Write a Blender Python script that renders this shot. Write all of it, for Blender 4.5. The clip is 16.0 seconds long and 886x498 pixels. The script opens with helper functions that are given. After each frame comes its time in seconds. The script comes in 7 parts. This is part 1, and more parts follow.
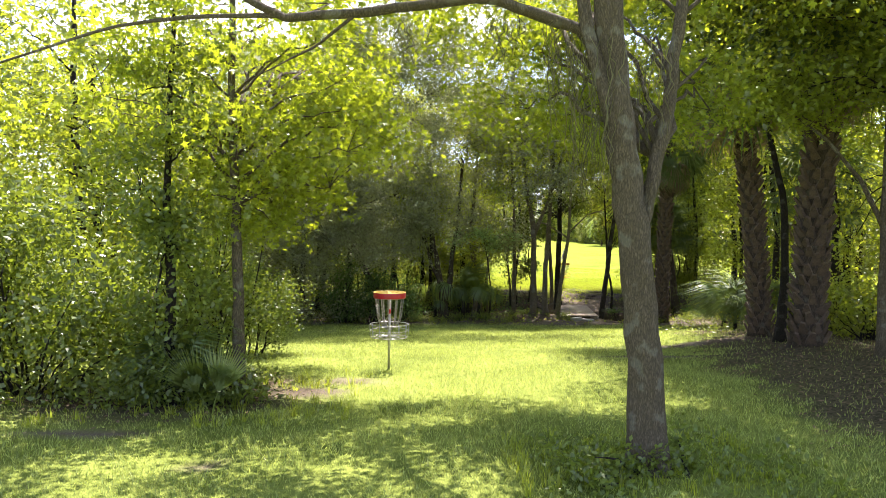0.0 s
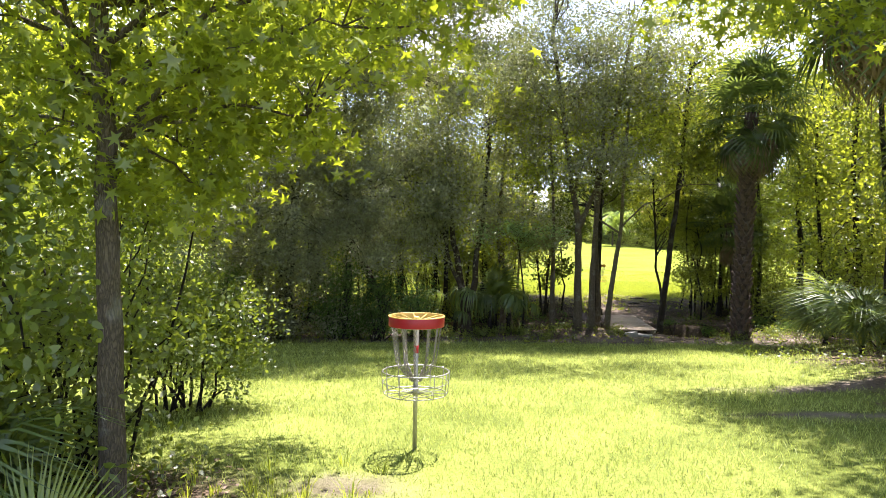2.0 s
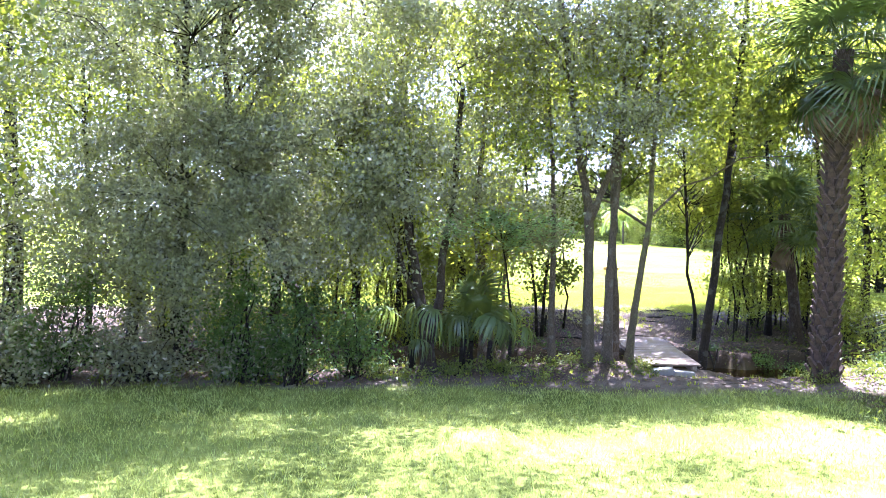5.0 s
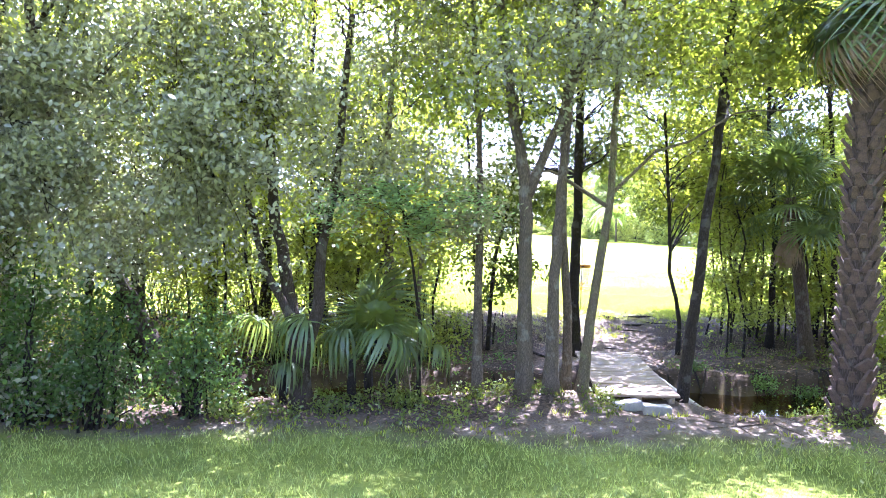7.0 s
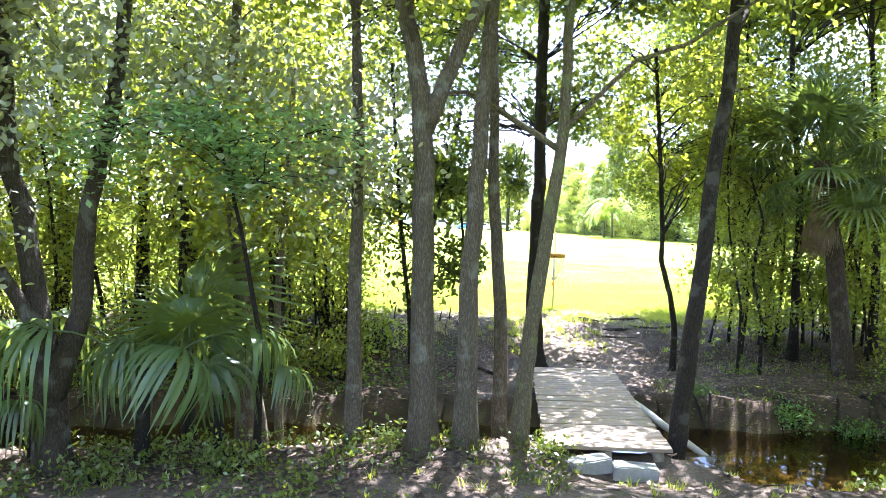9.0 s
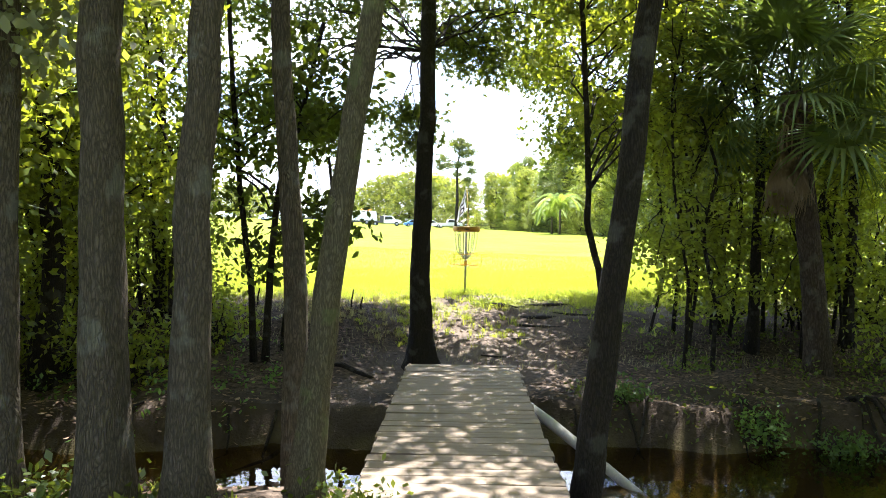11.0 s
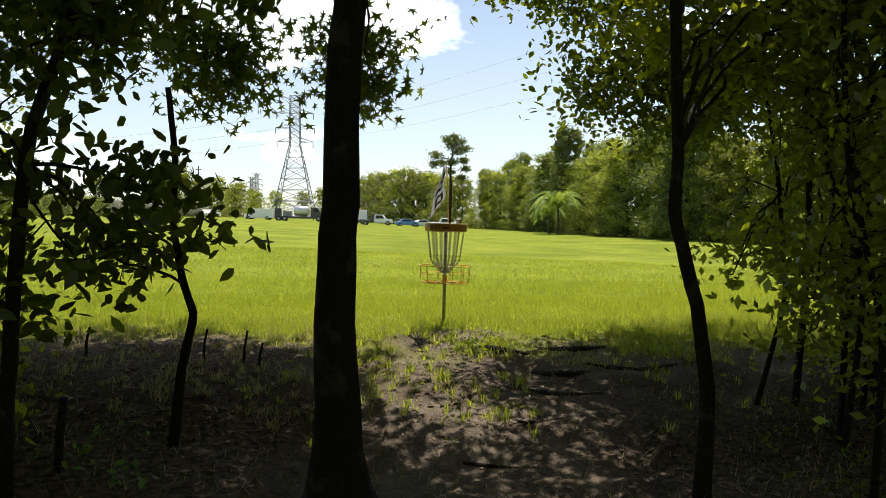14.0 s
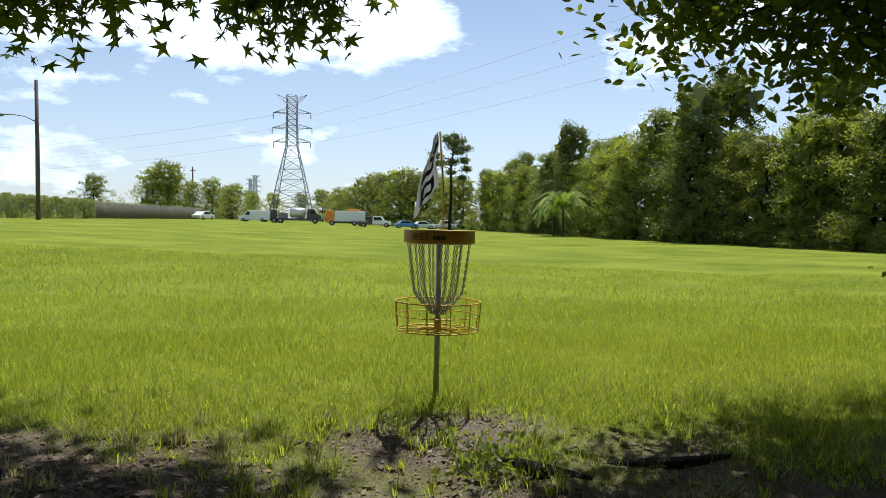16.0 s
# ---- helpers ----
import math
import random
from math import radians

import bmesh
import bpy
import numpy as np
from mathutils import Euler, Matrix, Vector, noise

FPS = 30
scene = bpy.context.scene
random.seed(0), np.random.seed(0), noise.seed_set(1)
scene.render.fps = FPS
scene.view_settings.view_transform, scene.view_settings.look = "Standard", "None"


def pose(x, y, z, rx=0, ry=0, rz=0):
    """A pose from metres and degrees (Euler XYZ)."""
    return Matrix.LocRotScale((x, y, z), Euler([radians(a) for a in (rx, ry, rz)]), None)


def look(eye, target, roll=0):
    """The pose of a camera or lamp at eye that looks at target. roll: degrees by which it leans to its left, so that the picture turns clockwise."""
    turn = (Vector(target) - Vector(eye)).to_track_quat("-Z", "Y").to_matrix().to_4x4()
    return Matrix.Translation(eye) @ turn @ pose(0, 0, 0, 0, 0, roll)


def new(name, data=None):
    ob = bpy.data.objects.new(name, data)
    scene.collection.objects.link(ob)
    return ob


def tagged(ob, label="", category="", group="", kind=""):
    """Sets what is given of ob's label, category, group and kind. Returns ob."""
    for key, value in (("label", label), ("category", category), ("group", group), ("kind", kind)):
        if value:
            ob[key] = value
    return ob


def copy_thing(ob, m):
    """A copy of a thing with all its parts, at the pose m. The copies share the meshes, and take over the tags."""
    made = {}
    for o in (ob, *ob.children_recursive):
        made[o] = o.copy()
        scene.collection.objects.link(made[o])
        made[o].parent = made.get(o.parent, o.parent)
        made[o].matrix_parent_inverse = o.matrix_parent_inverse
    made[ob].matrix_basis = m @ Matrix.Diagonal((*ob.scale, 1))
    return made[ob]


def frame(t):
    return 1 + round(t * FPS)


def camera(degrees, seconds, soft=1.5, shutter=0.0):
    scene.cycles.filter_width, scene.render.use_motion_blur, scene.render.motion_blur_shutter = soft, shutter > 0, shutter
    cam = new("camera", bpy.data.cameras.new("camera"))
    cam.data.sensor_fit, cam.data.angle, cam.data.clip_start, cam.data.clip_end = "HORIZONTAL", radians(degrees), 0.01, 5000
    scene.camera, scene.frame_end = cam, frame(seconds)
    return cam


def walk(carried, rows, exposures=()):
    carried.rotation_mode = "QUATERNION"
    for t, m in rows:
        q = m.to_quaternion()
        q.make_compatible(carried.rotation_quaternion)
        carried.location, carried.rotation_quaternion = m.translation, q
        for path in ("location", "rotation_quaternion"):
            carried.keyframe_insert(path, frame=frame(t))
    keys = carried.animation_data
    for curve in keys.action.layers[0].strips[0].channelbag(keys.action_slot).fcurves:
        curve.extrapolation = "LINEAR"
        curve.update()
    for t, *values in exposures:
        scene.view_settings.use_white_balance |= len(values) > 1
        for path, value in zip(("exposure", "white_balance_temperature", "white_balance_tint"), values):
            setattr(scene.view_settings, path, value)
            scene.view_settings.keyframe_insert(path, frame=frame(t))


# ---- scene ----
cam = camera(63.1, 16.0, 0.7)
METRES, EYE, TILT, LEAN, TURN = 33.0, 2.5, -1.6, 0.0, 0.0
ROWS = [
    (0.0, 0.0, 0.0, 0.0, 0.0, 0.0, -0.0),
    (0.5, -0.0091, 0.0337, -0.0012, 0.0, 0.01, -0.02),
    (1.0, -0.0167, 0.0704, -0.0014, -0.01, -0.03, -0.09),
    (1.5, -0.0201, 0.1183, -0.0021, -0.04, -0.01, -0.11),
    (2.0, -0.0204, 0.1617, -0.0025, -0.04, 0.02, -0.16),
    (2.5, -0.0193, 0.1916, -0.0034, -0.04, 0.03, -0.14),
    (3.0, -0.0189, 0.2221, -0.0023, -0.05, -0.02, -0.18),
    (3.5, -0.0156, 0.2542, -0.001, -0.07, -0.06, -0.18),
    (6.0, 0.0336, 0.4262, -0.0013, -0.17, -0.31, -0.25),
    (6.5, 0.0473, 0.4552, -0.0027, -0.22, -0.28, -0.26),
    (7.0, 0.0631, 0.4844, -0.0057, -0.26, -0.29, -0.27),
    (7.5, 0.0747, 0.5221, -0.0073, -0.29, -0.31, -0.31),
    (8.0, 0.0835, 0.5549, -0.0095, -0.29, -0.32, -0.33),
    (8.5, 0.0941, 0.5817, -0.0122, -0.26, -0.36, -0.35),
    (9.0, 0.1069, 0.6098, -0.0157, -0.32, -0.39, -0.35),
    (9.5, 0.1205, 0.6342, -0.0197, -0.72, -0.39, -0.44),
    (10.0, 0.1309, 0.6545, -0.0276, -2.39, -0.35, -0.38),
    (12.5, 0.1611, 0.7837, -0.0324, -4.43, -0.32, -0.33),
    (13.0, 0.1646, 0.8057, -0.0311, -4.36, -0.36, -0.36),
    (13.5, 0.1658, 0.8237, -0.0306, -4.37, -0.41, -0.39),
    (14.0, 0.1669, 0.8499, -0.03, -4.41, -0.34, -0.39),
    (14.5, 0.1703, 0.8852, -0.0284, -4.37, -0.28, -0.34),
    (15.0, 0.1733, 0.9172, -0.0272, -4.37, -0.22, -0.29),
    (15.5, 0.1754, 0.9404, -0.0263, -4.36, -0.23, -0.29),
    (16.0, 0.1776, 0.9625, -0.0256, -4.36, -0.21, -0.28),
]
walk(cam, [(t, pose(0, 0, EYE, TILT, LEAN, TURN) @ pose(METRES * x, METRES * y, METRES * z, 90 + pitch, roll, yaw)) for t, x, y, z, yaw, pitch, roll in ROWS],
     [(0.0, 2.08, 6400, 21), (1.5, 2.15, 6200, 24), (2.5, 2.27, 6000, 30), (3.5, 2.72, 5550, 38), (6.0, 3.88, 5000, 41), (7.0, 4.02, 5080, 39), (8.0, 3.97, 5250, 32), (9.0, 3.85, 5330, 26), (10.2, 3.5, 5330, 24),
      (12.3, 1.17, 7300, 10), (13.0, 0.92, 7250, 10), (14.5, 0.6, 6400, 11), (16.0, 0.4, 6000, 11)])

# ---------------------------------------------------------------- world and sun
SUN_AZ, SUN_EL = 20.0, 66.0          # degrees: to the right of +y, and up
world = bpy.data.worlds.new("sky")
scene.world = world
world.use_nodes = True
wn, wl = world.node_tree.nodes, world.node_tree.links
wn.clear()
w_out = wn.new("ShaderNodeOutputWorld")
w_bg = wn.new("ShaderNodeBackground")
w_sky = wn.new("ShaderNodeTexSky")
w_sky.sky_type = "NISHITA"
w_sky.sun_disc = False
w_sky.sun_elevation, w_sky.sun_rotation = radians(SUN_EL), radians(SUN_AZ)
w_sky.air_density, w_sky.dust_density, w_sky.ozone_density = 1.0, 0.8, 1.2
w_bg.inputs["Strength"].default_value = 0.082
w_co = wn.new("ShaderNodeTexCoord")
w_map = wn.new("ShaderNodeMapping")
w_map.inputs["Scale"].default_value = (1.0, 1.0, 2.6)
w_map.inputs["Location"].default_value = (0.35, 0.1, 0.22)
w_no = wn.new("ShaderNodeTexNoise")
w_no.inputs["Scale"].default_value = 5.2
w_no.inputs["Detail"].default_value = 7.0
w_no.inputs["Roughness"].default_value = 0.58
w_ra = wn.new("ShaderNodeValToRGB")
w_ra.color_ramp.elements[0].color = (0, 0, 0, 1)
w_ra.color_ramp.elements[0].position, w_ra.color_ramp.elements[1].position = 0.50, 0.60
w_mix = wn.new("ShaderNodeMixRGB")
w_mix.inputs[2].default_value = (10.4, 11.6, 12.4, 1)
wl.new(w_co.outputs["Generated"], w_map.inputs["Vector"])
wl.new(w_map.outputs[0], w_no.inputs["Vector"])
# cloud banks: each a soft heap about a bearing (degrees right of +y) and a height (degrees), broken up by the noise
w_sum = w_no.outputs["Fac"]
w_base = wn.new("ShaderNodeMath")
w_base.operation = "SUBTRACT"
w_base.inputs[1].default_value = 0.11
wl.new(w_sum, w_base.inputs[0])
w_sum = w_base.outputs[0]
for az_, el_, ra_ in ((-21, 14.5, 0.2), (-14, 16.5, 0.14), (-6.5, 15.5, 0.13), (-1.5, 15.5, 0.12), (-24, 4.0, 0.11), (-8, 4.2, 0.10), (1, 3.2, 0.09), (20, 13.5, 0.08), (27, 14, 0.10), (13, 19.5, 0.08), (-60, 18, 0.25), (62, 20, 0.25), (150, 20, 0.35), (-130, 22, 0.35)):
    w_d, w_f = wn.new("ShaderNodeVectorMath"), wn.new("ShaderNodeMapRange")
    w_d.operation = "DISTANCE"
    w_d.inputs[1].default_value = (math.sin(radians(az_)) * math.cos(radians(el_)), math.cos(radians(az_)) * math.cos(radians(el_)), math.sin(radians(el_)) * 1.6)
    w_s = wn.new("ShaderNodeVectorMath")
    w_s.operation = "MULTIPLY"
    w_s.inputs[1].default_value = (1, 1, 1.6)
    wl.new(w_co.outputs["Generated"], w_s.inputs[0])
    wl.new(w_s.outputs[0], w_d.inputs[0])
    w_f.inputs["From Min"].default_value, w_f.inputs["From Max"].default_value = ra_ * 1.4, ra_ * 0.3
    w_f.inputs["To Max"].default_value = 0.2
    wl.new(w_d.outputs["Value"], w_f.inputs["Value"])
    w_a = wn.new("ShaderNodeMath")
    wl.new(w_sum, w_a.inputs[0])
    wl.new(w_f.outputs[0], w_a.inputs[1])
    w_sum = w_a.outputs[0]
wl.new(w_sum, w_ra.inputs["Fac"])
# pale haze towards the horizon
w_xyz, w_haze, w_max = wn.new("ShaderNodeSeparateXYZ"), wn.new("ShaderNodeMapRange"), wn.new("ShaderNodeMath")
w_haze.interpolation_type = "SMOOTHSTEP"
w_haze.inputs["From Max"].default_value = 0.5
w_haze.inputs["To Min"].default_value, w_haze.inputs["To Max"].default_value = 0.30, 0.03
w_max.operation = "MAXIMUM"
wl.new(w_co.outputs["Generated"], w_xyz.inputs[0])
wl.new(w_xyz.outputs["Z"], w_haze.inputs["Value"])
wl.new(w_haze.outputs[0], w_max.inputs[0])
wl.new(w_ra.outputs["Color"], w_max.inputs[1])
wl.new(w_max.outputs[0], w_mix.inputs["Fac"])
wl.new(w_sky.outputs[0], w_mix.inputs[1])
wl.new(w_mix.outputs[0], w_bg.inputs["Color"])
wl.new(w_bg.outputs[0], w_out.inputs["Surface"])

sun = new("sun", bpy.data.lights.new("sun", "SUN"))
sun.data.energy, sun.data.angle, sun.data.color = 5.0, radians(0.55), (1.0, 0.95, 0.86)
SUN_DIR = Vector((math.sin(radians(SUN_AZ)) * math.cos(radians(SUN_EL)), math.cos(radians(SUN_AZ)) * math.cos(radians(SUN_EL)), math.sin(radians(SUN_EL))))
sun.matrix_world = look(SUN_DIR * 60, (0, 0, 0))


# ---------------------------------------------------------------- materials
def node_mat(name):
    m = bpy.data.materials.new(name)
    m.use_nodes = True
    n, l = m.node_tree.nodes, m.node_tree.links
    n.clear()
    return m, n, l, n.new("ShaderNodeOutputMaterial")


def solid(name, color, rough=0.6, metal=0.0, vary=0.25, scale=12.0, bump=0.0, dark=(0.5, 0.5, 0.5), stretch=(1, 1, 1), fine=0.0, spec=0.5):
    """A principled surface with two scales of variation and bump, in object space."""
    m, n, l, out = node_mat(name)
    b = n.new("ShaderNodeBsdfPrincipled")
    b.inputs["Roughness"].default_value, b.inputs["Metallic"].default_value = rough, metal
    b.inputs["Specular IOR Level"].default_value = spec
    co = n.new("ShaderNodeTexCoord")
    mp = n.new("ShaderNodeMapping")
    mp.inputs["Scale"].default_value = stretch
    l.new(co.outputs["Object"], mp.inputs["Vector"])
    big = n.new("ShaderNodeTexNoise")
    big.inputs["Scale"].default_value, big.inputs["Detail"].default_value = scale, 6
    l.new(mp.outputs[0], big.inputs["Vector"])
    small = n.new("ShaderNodeTexNoise")
    small.inputs["Scale"].default_value, small.inputs["Detail"].default_value = scale * 7.3, 4
    l.new(mp.outputs[0], small.inputs["Vector"])
    ramp = n.new("ShaderNodeValToRGB")
    ramp.color_ramp.elements[0].position, ramp.color_ramp.elements[1].position = 0.3, 0.7
    ramp.color_ramp.elements[0].color = (*[c * (1 - vary) * 2 * d for c, d in zip(color, dark)], 1)
    ramp.color_ramp.elements[1].color = (*[min(1, c * (1 + vary)) for c in color], 1)
    mixf = n.new("ShaderNodeMath")
    mixf.operation = "MULTIPLY_ADD"
    mixf.inputs[1].default_value = 0.6
    half = n.new("ShaderNodeMath")
    half.operation = "MULTIPLY"
    half.inputs[1].default_value = 0.4
    l.new(small.outputs["Fac"], half.inputs[0])
    l.new(big.outputs["Fac"], mixf.inputs[0])
    l.new(half.outputs[0], mixf.inputs[2])
    l.new(mixf.outputs[0], ramp.inputs["Fac"])
    l.new(ramp.outputs["Color"], b.inputs["Base Color"])
    if bump:
        bp = n.new("ShaderNodeBump")
        bp.inputs["Strength"].default_value, bp.inputs["Distance"].default_value = min(1, bump), 0.02
        l.new(mixf.outputs[0], bp.inputs["Height"])
        l.new(bp.outputs[0], b.inputs["Normal"])
    l.new(b.outputs[0], out.inputs["Surface"])
    return m


def leaf(name, color, through_color, trans=0.45, gloss=0.12, rough=0.35, vary=0.35, dry=0.0, each=0.0):
    """Leaves: diffuse and light let through, with a thin gloss; each leaf differs a little."""
    m, n, l, out = node_mat(name)
    geo = n.new("ShaderNodeNewGeometry")
    ramp = n.new("ShaderNodeValToRGB")
    e = ramp.color_ramp.elements
    e[0].color = (*[c * (1 - vary) for c in color], 1)
    e[1].color = (*[c * (1 + vary) for c in color], 1)
    if dry:
        e[1].position = 1 - dry
        x = e.new(1.0)
        x.color = (0.22, 0.13, 0.05, 1)
    l.new(geo.outputs["Random Per Island"], ramp.inputs["Fac"])
    ramp2 = n.new("ShaderNodeValToRGB")
    e = ramp2.color_ramp.elements
    e[0].color = (*[c * (1 - vary) for c in through_color], 1)
    e[1].color = (*[c * (1 + vary) for c in through_color], 1)
    l.new(geo.outputs["Random Per Island"], ramp2.inputs["Fac"])
    d, t, g = n.new("ShaderNodeBsdfDiffuse"), n.new("ShaderNodeBsdfTranslucent"), n.new("ShaderNodeBsdfGlossy")
    g.inputs["Roughness"].default_value = rough
    oi, rng_, = n.new("ShaderNodeObjectInfo"), n.new("ShaderNodeMapRange")
    rng_.inputs["To Min"].default_value, rng_.inputs["To Max"].default_value = 1 - each, 1 + each
    l.new(oi.outputs["Random"], rng_.inputs["Value"])
    for src, dst in ((ramp, d), (ramp2, t)):
        sc = n.new("ShaderNodeVectorMath")
        sc.operation = "SCALE"
        l.new(src.outputs[0], sc.inputs[0])
        l.new(rng_.outputs[0], sc.inputs["Scale"])
        l.new(sc.outputs[0], dst.inputs["Color"])
    a, b = n.new("ShaderNodeMixShader"), n.new("ShaderNodeMixShader")
    a.inputs[0].default_value, b.inputs[0].default_value = trans, gloss
    l.new(d.outputs[0], a.inputs[1])
    l.new(t.outputs[0], a.inputs[2])
    l.new(a.outputs[0], b.inputs[1])
    l.new(g.outputs[0], b.inputs[2])
    l.new(b.outputs[0], out.inputs["Surface"])
    return m


def bark(name, color, scale=9.0, moss=0.0):
    """Furrowed bark: stretched ridges, lichen patches."""
    m, n, l, out = node_mat(name)
    b = n.new("ShaderNodeBsdfPrincipled")
    b.inputs["Roughness"].default_value = 0.92
    b.inputs["Specular IOR Level"].default_value = 0.2
    co = n.new("ShaderNodeTexCoord")
    mp = n.new("ShaderNodeMapping")
    mp.inputs["Scale"].default_value = (1, 1, 0.2)
    l.new(co.outputs["Object"], mp.inputs["Vector"])
    no = n.new("ShaderNodeTexNoise")
    no.inputs["Scale"].default_value, no.inputs["Detail"].default_value, no.inputs["Roughness"].default_value = scale * 7, 8, 0.72
    l.new(mp.outputs[0], no.inputs["Vector"])
    vo = n.new("ShaderNodeTexVoronoi")
    vo.inputs["Scale"].default_value = scale * 8.0
    vo.feature = "DISTANCE_TO_EDGE"
    bend, off = n.new("ShaderNodeTexNoise"), n.new("ShaderNodeVectorMath")
    bend.inputs["Scale"].default_value, bend.inputs["Detail"].default_value = scale * 2.0, 4
    off.operation = "MULTIPLY_ADD"
    off.inputs[1].default_value = (0.09, 0.09, 0.09)
    l.new(mp.outputs[0], bend.inputs["Vector"])
    l.new(bend.outputs["Color"], off.inputs[0])
    l.new(mp.outputs[0], off.inputs[2])
    l.new(off.outputs[0], vo.inputs["Vector"])
    plate = n.new("ShaderNodeMapRange")
    plate.inputs["From Max"].default_value = 0.28
    plate.inputs["To Min"].default_value = 0.32
    l.new(vo.outputs["Distance"], plate.inputs["Value"])
    add = n.new("ShaderNodeMath")
    add.operation = "MULTIPLY"
    l.new(no.outputs["Fac"], add.inputs[0])
    l.new(plate.outputs[0], add.inputs[1])
    ramp = n.new("ShaderNodeValToRGB")
    e = ramp.color_ramp.elements
    e[0].position, e[1].position = 0.14, 0.60
    e[0].color = (*[c * 0.45 for c in color], 1)
    e[1].color = (*[c * 1.2 for c in color], 1)
    l.new(add.outputs[0], ramp.inputs["Fac"])
    pat = n.new("ShaderNodeTexNoise")
    pat.inputs["Scale"].default_value, pat.inputs["Detail"].default_value = 5.0, 5
    l.new(co.outputs["Object"], pat.inputs["Vector"])
    pr = n.new("ShaderNodeValToRGB")
    pr.color_ramp.elements[0].position, pr.color_ramp.elements[1].position = 0.56, 0.64
    l.new(pat.outputs["Fac"], pr.inputs["Fac"])
    mf = n.new("ShaderNodeMath")
    mf.operation = "MULTIPLY"
    mf.inputs[1].default_value = 0.14 + moss
    l.new(pr.outputs[0], mf.inputs[0])
    mix = n.new("ShaderNodeMixRGB")
    mix.inputs[2].default_value = (0.30, 0.31, 0.25, 1) if moss < 0.2 else (0.17, 0.20, 0.07, 1)
    l.new(mf.outputs[0], mix.inputs[0])
    l.new(ramp.outputs[0], mix.inputs[1])
    l.new(mix.outputs[0], b.inputs["Base Color"])
    bp = n.new("ShaderNodeBump")
    bp.inputs["Strength"].default_value, bp.inputs["Distance"].default_value = 0.9, 0.025
    l.new(add.outputs[0], bp.inputs["Height"])
    l.new(bp.outputs[0], b.inputs["Normal"])
    l.new(b.outputs[0], out.inputs["Surface"])
    return m


def ground_mat():
    """Lawn turf, sandy soil and leaf litter, mixed by the two painted masks of the ground."""
    m, n, l, out = node_mat("ground_cover")
    b = n.new("ShaderNodeBsdfPrincipled")
    b.inputs["Roughness"].default_value = 0.95
    b.inputs["Specular IOR Level"].default_value = 0.05
    co = n.new("ShaderNodeTexCoord")

    def noisy(scale, detail, c0, c1, p0=0.35, p1=0.65):
        t = n.new("ShaderNodeTexNoise")
        t.inputs["Scale"].default_value, t.inputs["Detail"].default_value, t.inputs["Roughness"].default_value = scale, detail, 0.65
        l.new(co.outputs["Object"], t.inputs["Vector"])
        r = n.new("ShaderNodeValToRGB")
        r.color_ramp.elements[0].position, r.color_ramp.elements[1].position = p0, p1
        r.color_ramp.elements[0].color, r.color_ramp.elements[1].color = (*c0, 1), (*c1, 1)
        l.new(t.outputs["Fac"], r.inputs["Fac"])
        return t, r

    def mix(kind, f, a, c):
        x = n.new("ShaderNodeMixRGB")
        x.blend_type = kind
        if isinstance(f, float):
            x.inputs[0].default_value = f
        else:
            l.new(f, x.inputs[0])
        l.new(a, x.inputs[1])
        l.new(c, x.inputs[2])
        return x.outputs[0]

    _, gl = noisy(0.6, 5, (0.13, 0.165, 0.03), (0.26, 0.305, 0.066))
    _, gf = noisy(0.22, 6, (0.135, 0.18, 0.016), (0.26, 0.295, 0.034))
    xyz, step = n.new("ShaderNodeSeparateXYZ"), n.new("ShaderNodeMapRange")
    l.new(co.outputs["Object"], xyz.inputs[0])
    l.new(xyz.outputs["Y"], step.inputs["Value"])
    step.inputs["From Min"].default_value, step.inputs["From Max"].default_value = 27.0, 33.0
    _, g2 = noisy(24, 4, (0.4, 0.42, 0.4), (1.0, 1.0, 1.0), 0.3, 0.7)
    grass = mix("MULTIPLY", 0.75, mix("MIX", step.outputs[0], gl.outputs[0], gf.outputs[0]), g2.outputs[0])
    _, s1 = noisy(1.3, 6, (0.075, 0.058, 0.042), (0.25, 0.21, 0.165), 0.3, 0.7)
    ft, s2 = noisy(38, 5, (0.45, 0.42, 0.4), (1, 1, 1), 0.35, 0.62)
    soil = mix("MULTIPLY", 0.8, s1.outputs[0], s2.outputs[0])
    _, d1 = noisy(17, 6, (0.022, 0.017, 0.013), (0.135, 0.10, 0.072), 0.38, 0.66)
    sa, li = n.new("ShaderNodeAttribute"), n.new("ShaderNodeAttribute")
    sa.attribute_name, li.attribute_name = "soil", "litter"
    c = mix("MIX", sa.outputs["Fac"], grass, soil)
    c = mix("MIX", li.outputs["Fac"], c, d1.outputs[0])
    # bank face: wet mud, its colour also lowered for the undercut's shade
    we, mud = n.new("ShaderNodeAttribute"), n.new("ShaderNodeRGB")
    we.attribute_name = "wet_shade"
    be, bed = n.new("ShaderNodeAttribute"), n.new("ShaderNodeRGB")
    be.attribute_name = "bed"
    bed.outputs[0].default_value = (0.13, 0.11, 0.05, 1)
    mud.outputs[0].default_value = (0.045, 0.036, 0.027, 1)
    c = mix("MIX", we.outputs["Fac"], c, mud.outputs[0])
    c = mix("MIX", be.outputs["Fac"], c, bed.outputs[0])
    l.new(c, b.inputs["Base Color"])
    bp = n.new("ShaderNodeBump")
    bp.inputs["Strength"].default_value, bp.inputs["Distance"].default_value = 0.8, 0.03
    l.new(ft.outputs["Fac"], bp.inputs["Height"])
    l.new(bp.outputs[0], b.inputs["Normal"])
    l.new(b.outputs[0], out.inputs["Surface"])
    return m


